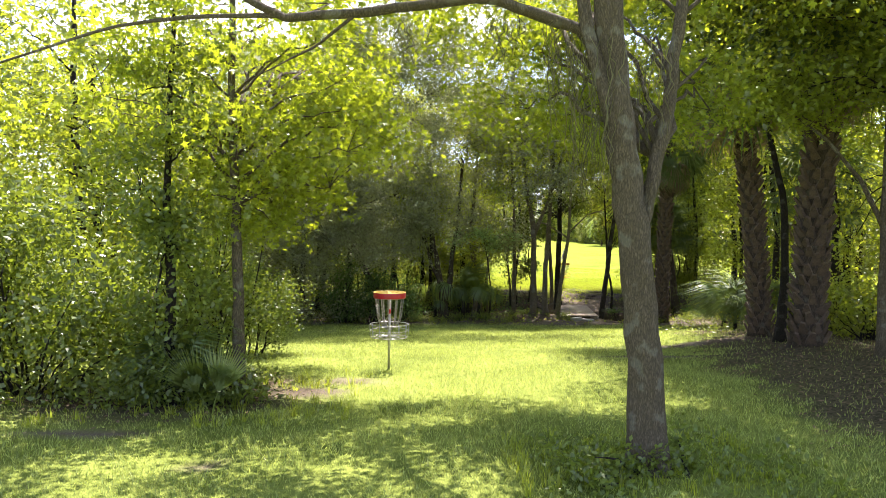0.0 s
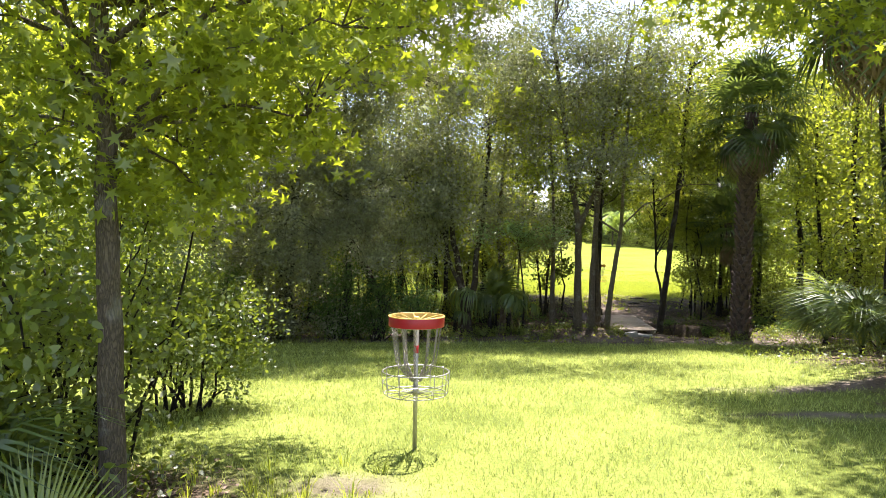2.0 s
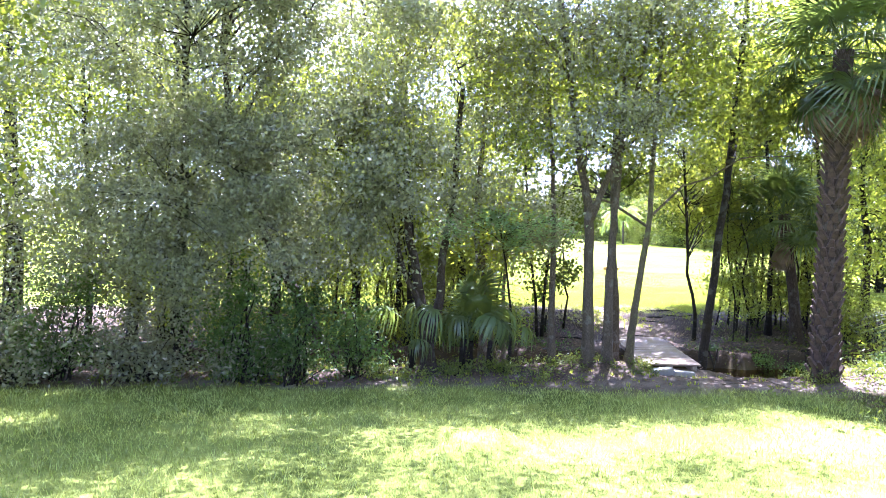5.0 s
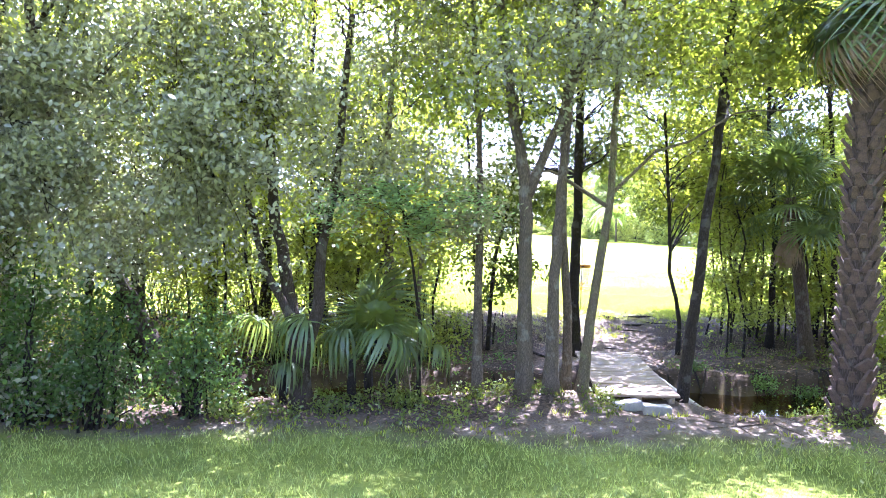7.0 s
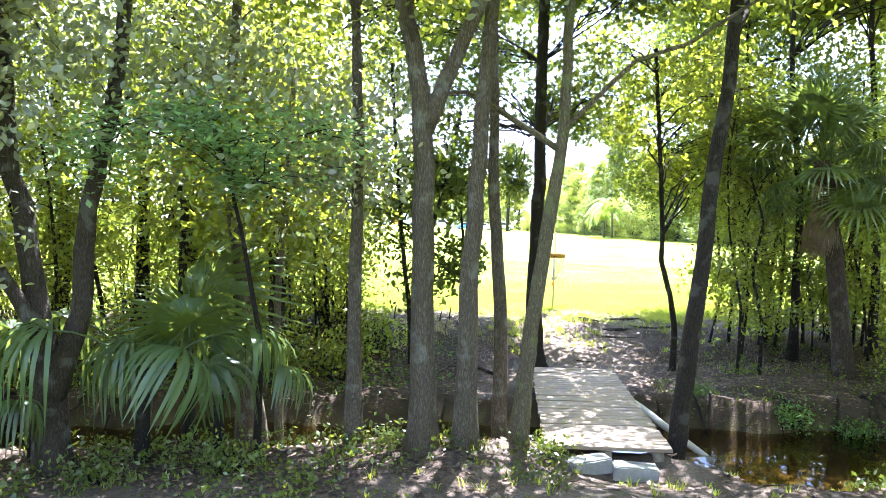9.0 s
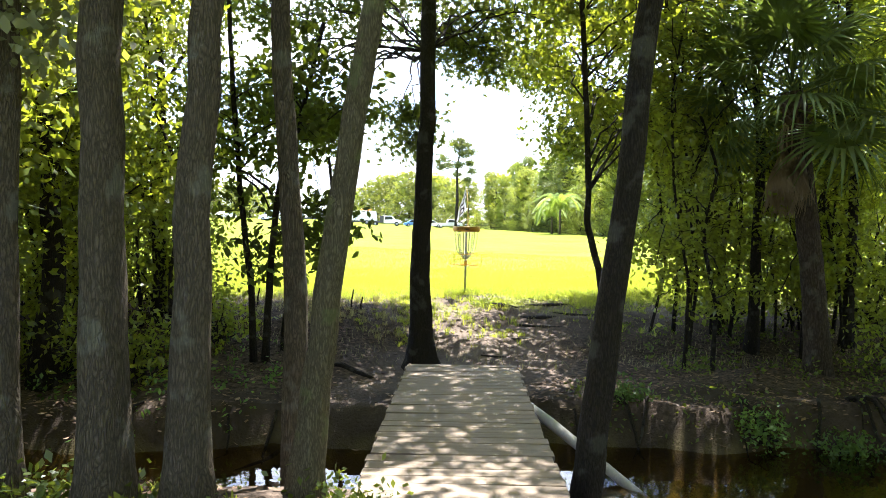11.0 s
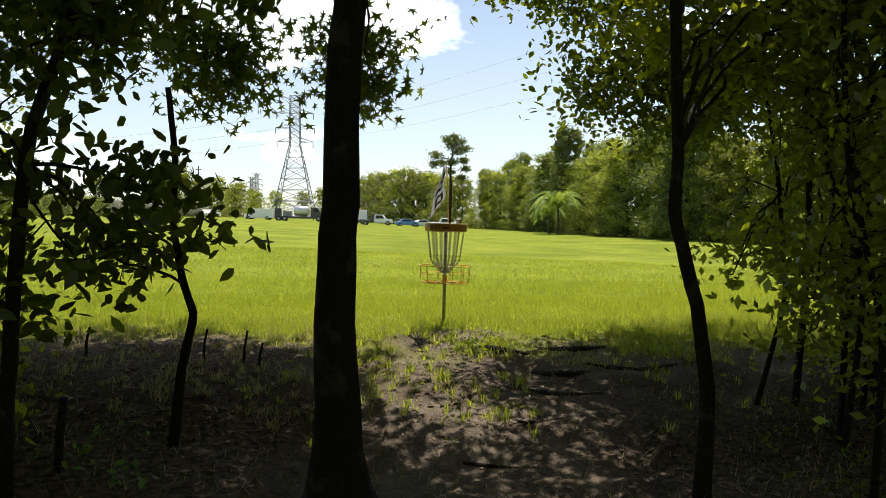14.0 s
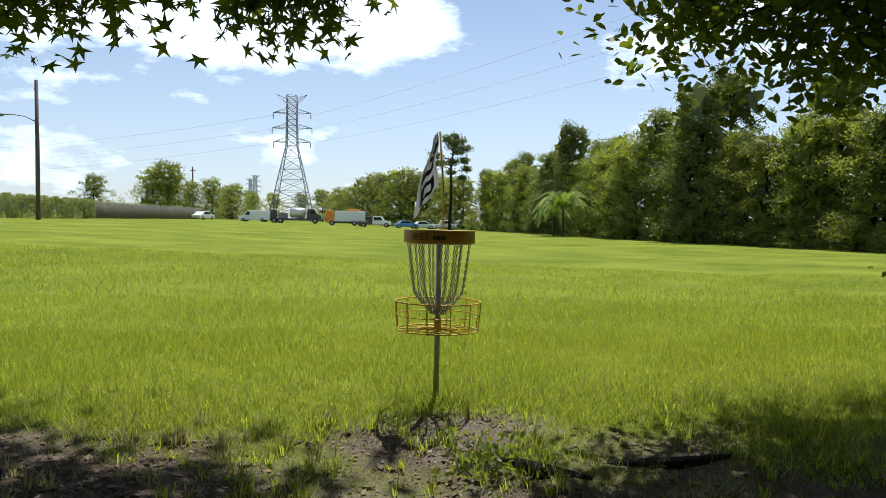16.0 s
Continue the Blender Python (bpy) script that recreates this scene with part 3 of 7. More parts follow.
def tree(name, place, label, trunk, r0, crown=(), leafmat=None, size=0.09, per=90, shape=OVATE, barkmat=None, flat=0.45,
         clump=0.45, seed=1, r1=0.3, group="", category="tree", sides=10, limbs=True, flare=1.6, forks=(), bough=1.0):
    """A tree: trunk along the offsets given (from its base), limbs to every clump, and leaves about the clumps.
    crown: ellipsoids (cx, cy, cz, rx, ry, rz, clumps) from the base; forks: further stems (list of points, r0, r1)."""
    rng = np.random.RandomState(seed)
    barkmat = barkmat or M_BARK
    x, y = place
    z = float(gz(x, y)) - 0.12
    ob = thing(name, (x, y, z), label, category, group)
    P = np.array(trunk, float)
    # finer polyline
    t = np.linspace(0, len(P) - 1, max(8, (len(P) - 1) * 5))
    PP = np.stack([np.interp(t, np.arange(len(P)), P[:, i]) for i in range(3)], -1)
    PP[1:-1, :2] += rng.normal(size=(len(PP) - 2, 2)) * r0 * np.minimum(0.10, 0.25 * np.diff(PP[1:, 2]))[:, None]
    tt = t / t[-1]
    RR = r0 * ((1 - tt) + r1 * tt) * (1 + (flare - 1) * np.exp(-PP[:, 2] / 0.28))
    bag = Bag()
    bag.tube(PP, RR, sides, 0.10, seed)
    stems = [(PP, RR)]
    for k, (fp, fa, fb) in enumerate(forks):
        fp = np.array(fp, float)
        t2 = np.linspace(0, len(fp) - 1, (len(fp) - 1) * 5)
        F2 = np.stack([np.interp(t2, np.arange(len(fp)), fp[:, i]) for i in range(3)], -1)
        F2[1:-1] += rng.normal(size=(len(F2) - 2, 3)) * fa * 0.12
        R2 = np.linspace(fa, fb, len(F2))
        bag.tube(F2, R2, sides, 0.10, seed + k + 1)
        stems.append((F2, R2))
    part("trunk", bag.mesh("trunk", barkmat, True), barkmat, ob)
    allP = np.vstack([s[0] for s in stems])
    allR = np.concatenate([s[1] for s in stems])
    twig, C = Bag(), []
    zmax = allP[:, 2].max()
    for cx, cy, cz, rx, ry, rz, count in crown:
        c0, rr0 = np.array([cx, cy, cz]), np.array([rx, ry, rz])
        u = rng.normal(size=(count, 3))
        u /= np.linalg.norm(u, axis=1)[:, None]
        rad = 0.4 + 0.65 * rng.rand(count) ** 0.6
        K = c0 + u * rad[:, None] * rr0
        if not limbs:
            LP_all = allP
        else:
            # a few main boughs, from which the twigs grow
            boughs = [allP[allP[:, 2] > min(zmax - 0.5, cz - rz * 1.2)]]
            floor_z = min(zmax - 0.4, max(cz - rz - 1.0, allP[0, 2] + 0.42 * zmax))
            for q in K[:: max(7, count // 6)]:
                q = c0 + (q - c0) * 0.75
                ok = np.where(allP[:, 2] >= floor_z)[0]
                hd = np.linalg.norm(allP[ok, :2] - q[:2], axis=1)
                j = ok[np.argmin(hd + 1.2 * np.abs(q[2] - allP[ok, 2] - 0.55 * hd))]
                LP = limb_path(allP[j], q, rng, 0.10, 9, 0.10)
                d = np.linalg.norm(allP[j] - q)
                twig.tube(LP, np.linspace(bough * min(allR[j] * 0.45, 0.010 + 0.009 * d), 0.007, 9), 5)
                boughs.append(LP[3:])
            LP_all = np.vstack(boughs)
        for q in K:
            if limbs:
                w = np.linalg.norm(LP_all - q, axis=1) + 0.6 * np.maximum(0, LP_all[:, 2] - q[2] + 0.1)
                j = np.argmin(w)
                LP = limb_path(LP_all[j], q, rng, 0.10, 5, 0.14)
                twig.tube(LP, np.linspace(0.006 + 0.003 * w[j], 0.003, 5), 3)
            m = max(3, int(per * (0.6 + 0.8 * rng.rand())))
            cl = clump * (0.7 + 0.6 * rng.rand())
            g = np.clip(rng.normal(size=(m, 3)), -1.7, 1.7) * np.array([cl, cl, cl * 0.55])
            if limbs:
                k = rng.randint(0, m, m // 3)
                g[k] = g[k] * 0.6 + (LP[rng.randint(2, 5, len(k))] - q)
            C.append(q + g)
    if twig.n:
        part("branchwork", twig.mesh("branchwork", barkmat, True), barkmat, ob, kind="stuff")
    if C:
        C = np.vstack(C)
        keep = C[:, 2] + z > gz(C[:, 0] + x, C[:, 1] + y) + 0.04
        V, F = leaf_cloud(C[keep], size, shape, rng, flat)
        part("crown", mesh_np("crown", V, F, leafmat), leafmat, ob)
    return ob


def bush(name, place, label, crown, leafmat, size=0.08, per=90, shape=OVATE, clump=0.3, seed=1, flat=0.35, stems=9, group="", category="shrub", barkmat=None):
    """A shrub: several stems from one root and a leafy mass."""
    rng = np.random.RandomState(seed)
    barkmat = barkmat or M_BARKD
    x, y = place
    z = float(gz(x, y)) - 0.05
    ob = thing(name, (x, y, z), label, category, group)
    bag, C = Bag(), []
    tops = []
    for cx, cy, cz, rx, ry, rz, count in crown:
        u = rng.normal(size=(count, 3))
        u /= np.linalg.norm(u, axis=1)[:, None]
        K = np.array([cx, cy, cz]) + u * (0.25 + 0.8 * rng.rand(count, 1) ** 0.6) * np.array([rx, ry, rz])
        tops.append(K)
        for q in K:
            m = max(3, int(per * (0.6 + 0.8 * rng.rand())))
            cl = clump * (0.7 + 0.6 * rng.rand())
            C.append(q + np.clip(rng.normal(size=(m, 3)), -1.8, 1.8) * np.array([cl, cl, cl * 0.7]))
    tops = np.vstack(tops)
    for q in tops[rng.permutation(len(tops))[: stems * 3]]:
        root = np.array([q[0] * 0.25 + rng.normal() * 0.1, q[1] * 0.25 + rng.normal() * 0.1, 0])
        bag.tube(limb_path(root, q, rng, 0.08, 6, 0.12), np.linspace(0.022, 0.005, 6), 5)
    part("stemwork", bag.mesh("stemwork", barkmat, True), barkmat, ob, kind="stuff")
    C = np.vstack(C)
    keep = C[:, 2] + z > gz(C[:, 0] + x, C[:, 1] + y) + 0.02
    V, F = leaf_cloud(C[keep], size, shape, rng, flat)
    part("foliage", mesh_np("foliage", V, F, leafmat), leafmat, ob)
    return ob


# ---------------------------------------------------------------- trees round the lawn
def rel(pts, x, y):
    """World points to offsets from a tree's base."""
    z = float(gz(x, y)) - 0.12
    return [(a - x, b - y, c - z) for a, b, c in pts]


# the furrowed tree beside the lawn, with a limb across the top
# its three highest crowns are unseen, added to cast shade on the lawn
tree("lawn_tree", (1.99, 6.95), "tall tree with furrowed grey bark and hanging moss", rel([(1.99, 6.95, 0.0), (1.97, 6.95, 1.2), (1.85, 6.95, 2.4), (1.68, 6.95, 3.6), (1.55, 6.9, 5.0), (1.4, 6.8, 7.5)], 1.99, 6.95), 0.175,
     [(-1.5, 2.0, 5.5, 2.3, 1.6, 1.0, 60), (1.5, 1.0, 6.5, 2.4, 2.2, 1.4, 40), (-4.2, 1.4, 5.6, 2.0, 1.0, 0.7, 30), (-0.7, 3.2, 4.6, 1.0, 0.8, 0.9, 30), (0.0, 2.2, 5.0, 0.9, 0.8, 0.6, 20), (0.45, 3.3, 3.95, 1.0, 0.6, 0.42, 26), (1.5, 3.4, 4.5, 0.9, 0.6, 0.6, 20), (-0.8, 5.6, 8.6, 2.3, 1.3, 0.7, 62), (3.0, 3.2, 8.2, 2.2, 2.0, 0.8, 74), (1.6, 5.2, 8.8, 1.6, 1.0, 0.6, 34)],
     M_GUM, 0.10, 95, STAR, M_BARK, 0.5, 0.30, seed=3, r1=0.66, sides=24,
     forks=[([(-0.1, 0.04, 2.3), (0.02, 0.08, 2.8), (0.14, 0.1, 3.3), (0.26, 0.15, 4.0), (0.42, 0.2, 5.0), (0.8, 0.4, 7.2)], 0.075, 0.05), ([(-0.24, 0, 3.1), (-0.44, -0.05, 3.7), (-0.62, -0.05, 4.4), (-0.9, 0, 6.0)], 0.085, 0.05),
            ([(-0.35, 0, 3.9), (-0.65, 0, 4.38), (-1.6, 0.0, 4.68), (-2.8, 0.0, 4.53), (-3.55, 0.0, 4.48), (-3.95, 0.0, 4.72), (-4.6, 0.1, 5.3)], 0.06, 0.03), ([(-3.5, 0, 4.5), (-4.4, 0.1, 4.52), (-5.2, 0.1, 4.42), (-6.5, 0.2, 4.05)], 0.026, 0.010),
            ([(-2.8, 0.0, 4.53), (-3.2, 0.1, 4.25), (-3.8, 0.1, 3.95)], 0.02, 0.006)])

# sweetgum at the left of the lawn, with its low yellow-green boughs
# its two rear crowns are added to shade the shrubs
tree("sweetgum_tree", (-2.9, 10.1), "young sweetgum with backlit yellow-green star-shaped leaves", [(0, 0, 0), (0.03, 0, 1.5), (0.0, 0, 3.0), (-0.05, 0, 4.4), (0.0, 0, 6.5)], 0.09,
     [(0.4, 4.0, 5.4, 1.5, 1.3, 0.6, 36), (-1.0, -0.3, 4.3, 2.0, 1.4, 1.1, 38), (1.0, 0.6, 3.8, 1.5, 1.2, 0.9, 52), (-0.1, 0.6, 3.0, 1.2, 1.0, 0.6, 36), (-0.2, 0.4, 6.0, 2.4, 1.8, 0.9, 16), (1.5, 0.4, 5.0, 1.2, 1.0, 0.8, 16), (-0.4, 6.4, 5.3, 1.2, 1.0, 0.6, 36)],
     M_GUM, 0.11, 88, STAR, M_BARK, 0.4, 0.25, seed=5, r1=0.4, sides=14)
tree("vine_tree", (-3.75, 9.8), "slim dark tree hung with leafy vines", [(0, 0, 0), (0.05, 0, 1.5), (0, 0, 3.0), (0.1, 0.1, 5.5)], 0.09,
     [(0.1, 0, 1.6, 0.55, 0.5, 1.4, 30), (-0.2, 0, 3.6, 1.0, 0.8, 1.2, 20), (0.1, 0.1, 5.3, 0.8, 0.7, 0.6, 18)], M_SHRUB, 0.08, 110, OVATE6, M_BARKD, 0.35, 0.26, seed=6)
# slim stems among the palms
tree("woodland_tree", (7.35, 15.7), "slim dark tree curving up between two palms", [(0, 0, 0), (0.1, 0, 1.5), (0.06, 0, 3.2), (-0.35, 0, 5.0), (-0.5, 0.1, 8.0)], 0.105,
     [(-0.3, 0.2, 7.4, 1.8, 1.6, 0.9, 50)], M_CANOPY, 0.14, 50, OVATE, M_BARKD, 0.45, 0.4, seed=520, group="woodland")
tree("woodland_tree", (7.75, 12.7), "slim pale forked tree at the lawn's edge", [(0, 0, 0), (0.0, 0, 2.2), (0.05, 0, 4.0), (0.1, 0.1, 7.5)], 0.085,
     [(0, 0.2, 7.0, 1.8, 1.6, 0.9, 50), (-1.4, 0.5, 4.6, 0.9, 0.7, 0.5, 24)], M_GUM, 0.10, 60, STAR, M_BARK, 0.45, 0.35, seed=521, group="woodland",
     forks=[([(0.0, 0, 2.4), (-0.35, 0.05, 3.2), (-1.0, 0.1, 4.0), (-1.7, 0.3, 4.6)], 0.05, 0.015)])
bush("shrub", (-6.0, 10.6), "dense green shrub thicket beside the lawn", [(0, 0, 1.2, 2.1, 1.5, 1.3, 90), (-0.8, 0.3, 2.6, 1.6, 1.3, 0.8, 50), (1.3, -0.1, 1.0, 0.9, 1.0, 1.0, 34)], M_SHRUB, 0.10, 100, OVATE, 0.30, 8, group="lawn thicket")
bush("shrub", (-8.4, 12.0), "dense green shrub thicket beside the lawn", [(0, 0, 1.3, 2.2, 1.8, 1.5, 90), (-1.0, 0.3, 2.8, 1.8, 1.3, 1.0, 40)], M_SHRUB, 0.11, 90, OVATE, 0.32, 9, group="lawn thicket")
bush("shrub", (-4.0, 11.6), "backlit yellow-green shrub under a sweetgum", [(0, 0, 1.3, 1.1, 1.0, 1.2, 50), (0.3, 0.6, 2.4, 0.9, 0.9, 0.6, 24)], M_SHRUB, 0.065, 150, OVATE6, 0.22, 10, group="lawn thicket")
bush("shrub", (-4.0, 14.5), "backlit yellow-green bush with sprawling shoots", [(0, 0, 0.9, 0.9, 0.9, 0.8, 46), (0.6, -0.1, 1.2, 0.5, 0.5, 0.5, 16), (-0.4, 0, 1.9, 0.8, 0.8, 0.7, 24)], M_SHRUB, 0.06, 150, OVATE, 0.2, 11, group="lawn thicket", stems=5)
bush("shrub", (-3.0, 10.0), "low dark leafy undergrowth round a tree foot", [(0.0, -0.1, 0.2, 0.5, 0.4, 0.22, 16), (-1.0, -0.1, 0.3, 0.8, 0.5, 0.3, 24)], M_SHRUB, 0.08, 80, OVATE6, 0.18, 12, stems=4, group="lawn thicket")

# the silvery oaks along the far edge of the lawn
OAK = "small-leaved oak with grey-green glossy foliage hanging low"
# last crown of the next two: mostly out of view, added to shade the lawn
tree("oak_tree", (-2.1, 27.5), "leaning small-leaved oak with grey-green glossy foliage hanging low", [(0, 0, 0), (-0.4, 0, 1.0), (-1.2, -0.1, 2.6), (-1.9, -0.2, 4.2), (-2.2, -0.4, 7), (-1.8, -0.5, 9.5)], 0.15,
     [(0.3, -1.6, 4.1, 2.5, 1.6, 2.1, 140), (0.7, -2.3, 8.2, 2.9, 2.5, 2.4, 125), (0.8, -4.7, 9.2, 3.0, 1.8, 0.9, 75)], M_OAK, 0.078, 290, OVATE6, M_BARKO, 0.25, 0.33, seed=21, group="oaks")
tree("oak_tree", (-5.2, 27.6), OAK, [(0, 0, 0), (-0.2, -0.3, 2), (0.1, -0.6, 4), (0.2, -0.5, 9.5)], 0.18,
     [(0.2, -1.6, 4.0, 2.7, 1.7, 2.2, 150), (0.4, -2.1, 8.4, 2.9, 2.5, 2.4, 125), (1.0, -4.6, 9.2, 3.0, 1.8, 0.9, 75)], M_OAK, 0.078, 290, OVATE, M_BARKD, 0.25, 0.33, seed=22, group="oaks")
tree("oak_tree", (1.2, 28.6), OAK, [(0, 0, 0), (0.1, -0.1, 2), (-0.1, -0.2, 4), (0.2, -0.3, 8)], 0.12,
     [(0, -0.8, 7.6, 2.2, 1.8, 2.8, 80), (0.5, -1.2, 4.2, 1.6, 1.0, 0.9, 26)], M_OAK, 0.08, 190, OVATE6, M_BARK, 0.3, 0.42, seed=23, group="oaks")
tree("oak_tree", (-9.5, 27.5), OAK, [(0, 0, 0), (0.2, -0.3, 2), (0.1, -0.6, 4), (0.2, -0.5, 8)], 0.18,
     [(0, -1.2, 3.4, 2.8, 1.9, 2.8, 120), (0.4, -1.0, 7.6, 2.9, 2.0, 2.2, 100)], M_OAK, 0.09, 170, OVATE, M_BARKD, 0.3, 0.45, seed=24, group="oaks")
tree("oak_tree", (0.05, 26.6), "dark twin-stemmed oak leaning under a low grey-green crown", [(0, 0, 0), (-0.04, 0.05, 0.9), (-0.22, 0.1, 1.8), (-0.45, 0.1, 3.2), (-0.6, 0.2, 6.5)], 0.155,
     [(-0.8, -0.6, 5.0, 1.6, 1.2, 1.3, 40), (0.6, 0.2, 6.6, 1.8, 1.6, 1.2, 40)], M_CANOPY, 0.07, 150, OVATE, M_BARKO, 0.3, 0.4, seed=25, group="oaks",
     forks=[([(0, 0, 0.8), (0.22, 0.05, 1.5), (0.26, 0.1, 2.4), (0.5, 0.2, 3.6), (0.7, 0.4, 6.0)], 0.11, 0.05), ([(-0.1, 0, 1.4), (-0.5, -0.2, 2.2), (-0.75, -0.3, 3.4)], 0.07, 0.03)])

# the stems at the creek
C1 = "slender creekside tree with grey ridged bark"
# its crown reaching back over the lawn is added for the shade it casts
tree("creek_tree", (3.38, 26.85), "forked creekside tree with ridged grey-brown bark", [(0, 0, 0), (0.0, 0, 1.5), (0.0, 0, 3.3), (-0.2, 0, 4.3), (-0.8, 0.1, 9)], 0.125,
     [(-0.7, -0.6, 7.4, 2.0, 1.8, 1.8, 80), (1.6, -0.2, 8.0, 2.0, 1.8, 1.6, 70), (0.4, -1.2, 4.9, 1.4, 0.9, 0.6, 20), (0.2, 0.6, 10.4, 3.2, 2.0, 1.0, 40), (0.0, -3.8, 10.2, 2.8, 1.6, 0.8, 44)], M_OAK, 0.08, 160, OVATE6, M_BARK, 0.35, 0.42, seed=31, r1=0.45, sides=14, group="creek trees",
     forks=[([(0.02, 0, 3.1), (0.45, 0.05, 4.1), (0.9, 0.1, 5.4), (1.6, 0.2, 9)], 0.08, 0.04)])
tree("creek_tree", (3.78, 26.9), C1, [(0, 0, 0), (0.02, 0, 1.5), (0.12, 0.05, 3.0), (0.3, 0.1, 5), (0.5, 0.3, 8)], 0.105,
     [(0.4, 0.2, 7.6, 1.6, 1.6, 1.2, 40)], M_OAK, 0.085, 150, OVATE, M_BARK, 0.35, 0.42, seed=32, r1=0.4, sides=12, group="creek trees")
tree("creek_tree", (2.68, 27.3), C1, [(0, 0, 0), (0.0, 0, 1.5), (0.05, 0.05, 3.2), (-0.1, 0.1, 6.5)], 0.085,
     [(0.0, 0.2, 5.8, 1.6, 1.6, 1.6, 46)], M_CANOPY, 0.11, 100, OVATE, M_BARK, 0.4, 0.42, seed=33, r1=0.4, sides=12, group="creek trees")
tree("creek_tree", (4.2, 27.85), C1, [(0, 0, 0), (0.0, 0, 1.6), (-0.08, 0, 3.2), (-0.1, 0, 5), (0.1, 0.3, 8)], 0.085,
     [(0.2, 0.6, 6.8, 1.8, 1.8, 1.4, 50)], M_CANOPY, 0.11, 100, OVATE, M_BARK, 0.4, 0.45, seed=34, r1=0.4, sides=12, group="creek trees")
tree("creek_tree", (4.33, 27.25), "leaning creekside tree with pale lichened bark", [(0, 0, 0), (0.12, 0.0, 1.2), (0.3, 0, 2.4), (0.42, 0, 3.1), (0.48, 0, 4.5), (0.7, 0.1, 7.5)], 0.085,
     [(1.0, 0.2, 6.6, 1.9, 1.8, 1.4, 56), (2.0, -0.4, 5.2, 1.3, 1.0, 0.5, 20)], M_CANOPY, 0.11, 100, OVATE, M_BARKM, 0.4, 0.45, seed=35, r1=0.45, sides=12, group="creek trees",
     forks=[([(0.4, 0, 3.2), (1.1, 0.0, 3.9), (1.6, -0.15, 4.05), (2.3, -0.2, 4.5), (3.2, -0.4, 4.5)], 0.028, 0.010), ([(0.42, 0, 3.0), (-0.5, 0, 3.6), (-1.0, 0, 3.55)], 0.035, 0.015)])
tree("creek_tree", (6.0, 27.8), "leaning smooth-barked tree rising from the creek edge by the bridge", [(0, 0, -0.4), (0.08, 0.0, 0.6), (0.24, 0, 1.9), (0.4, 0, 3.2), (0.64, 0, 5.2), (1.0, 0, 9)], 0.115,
     [(1.1, 0.6, 8.4, 2.3, 2.1, 1.4, 80), (1.6, 1.6, 6.8, 1.4, 1.2, 0.7, 30), (1.6, 0.6, 10.4, 3.0, 2.0, 1.0, 46)], M_CANOPY, 0.11, 90, OVATE, M_BARK_BACKLIT, 0.4, 0.45, seed=36, r1=0.5, sides=14, group="creek trees", flare=1.15)
# its high crowns, above the view, are added to shade bridge and bank
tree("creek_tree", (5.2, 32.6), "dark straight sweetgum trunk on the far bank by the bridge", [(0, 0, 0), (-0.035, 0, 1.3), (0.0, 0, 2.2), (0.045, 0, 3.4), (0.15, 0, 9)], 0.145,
     [(-1.7, 3.9, 3.75, 0.7, 0.6, 0.6, 34), (0.0, 3.8, 3.75, 0.35, 0.5, 0.55, 24), (-3.0, 3.0, 4.1, 1.0, 0.8, 0.7, 24), (1.0, 2.6, 4.95, 1.0, 0.5, 0.5, 36), (-2.0, 4.0, 6.4, 2.5, 1.3, 1.0, 110), (-0.8, 5.2, 8.2, 2.2, 1.2, 0.7, 70), (-2.8, 4.7, 8.0, 2.2, 1.4, 0.7, 70), (-1.0, 1.6, 5.6, 2.0, 1.4, 0.9, 50), (1.6, 1.6, 5.4, 1.4, 1.3, 0.8, 20), (0.6, 0.0, 7.8, 2.6, 2.4, 1.2, 130), (1.6, -0.4, 7.0, 2.4, 2.0, 0.6, 165), (2.4, -0.4, 8.2, 2.0, 2.2, 1.0, 45)], M_LEAF_SHADED, 0.14, 38, STAR, M_BARKD, 0.4, 0.30, seed=37, r1=0.6, sides=16, bough=0.4, group="creek trees", flare=2.3)
tree("creek_tree", (1.6, 28.2), "pale twin stem of a slim creekside tree", [(0, 0, 0), (-0.05, 0, 1.0), (-0.3, 0, 2.4), (-0.4, 0, 5)], 0.065,
     [(-0.4, 0, 4.0, 1.4, 1.2, 1.0, 40)], M_CANOPY, 0.11, 90, OVATE, M_BARKM, 0.5, 0.4, seed=38, group="creek trees", forks=[([(0.1, 0, 0), (0.14, 0, 1.2), (0.1, 0, 2.2), (0.3, 0.1, 5)], 0.06, 0.03)])

# tall slim trees that close the canopy over the creek
for k, (x, y, h) in enumerate([(13.0, 31.6, 10), (-0.6, 31.6, 10.5), (-1.0, 33.2, 10.5), (-5.5, 31.5, 12), (-8.5, 29.8, 12)]):
    tree("creek_tree", (x, y), "slim tall tree in the creekside wood", [(0, 0, 0), (0.1, 0, h * 0.3), (-0.1, 0.1, h * 0.6), (0.1, 0, h * 0.95)], 0.09,
         [(0, 0, h * 0.82, 2.4, 2.2, h * 0.16, 60), (0.3, 0, h * 0.58, 1.7, 1.6, h * 0.1, 30)], M_CANOPY, 0.13, 56, OVATE, M_BARKD, 0.45, 0.48, seed=50 + k, group="creek trees")
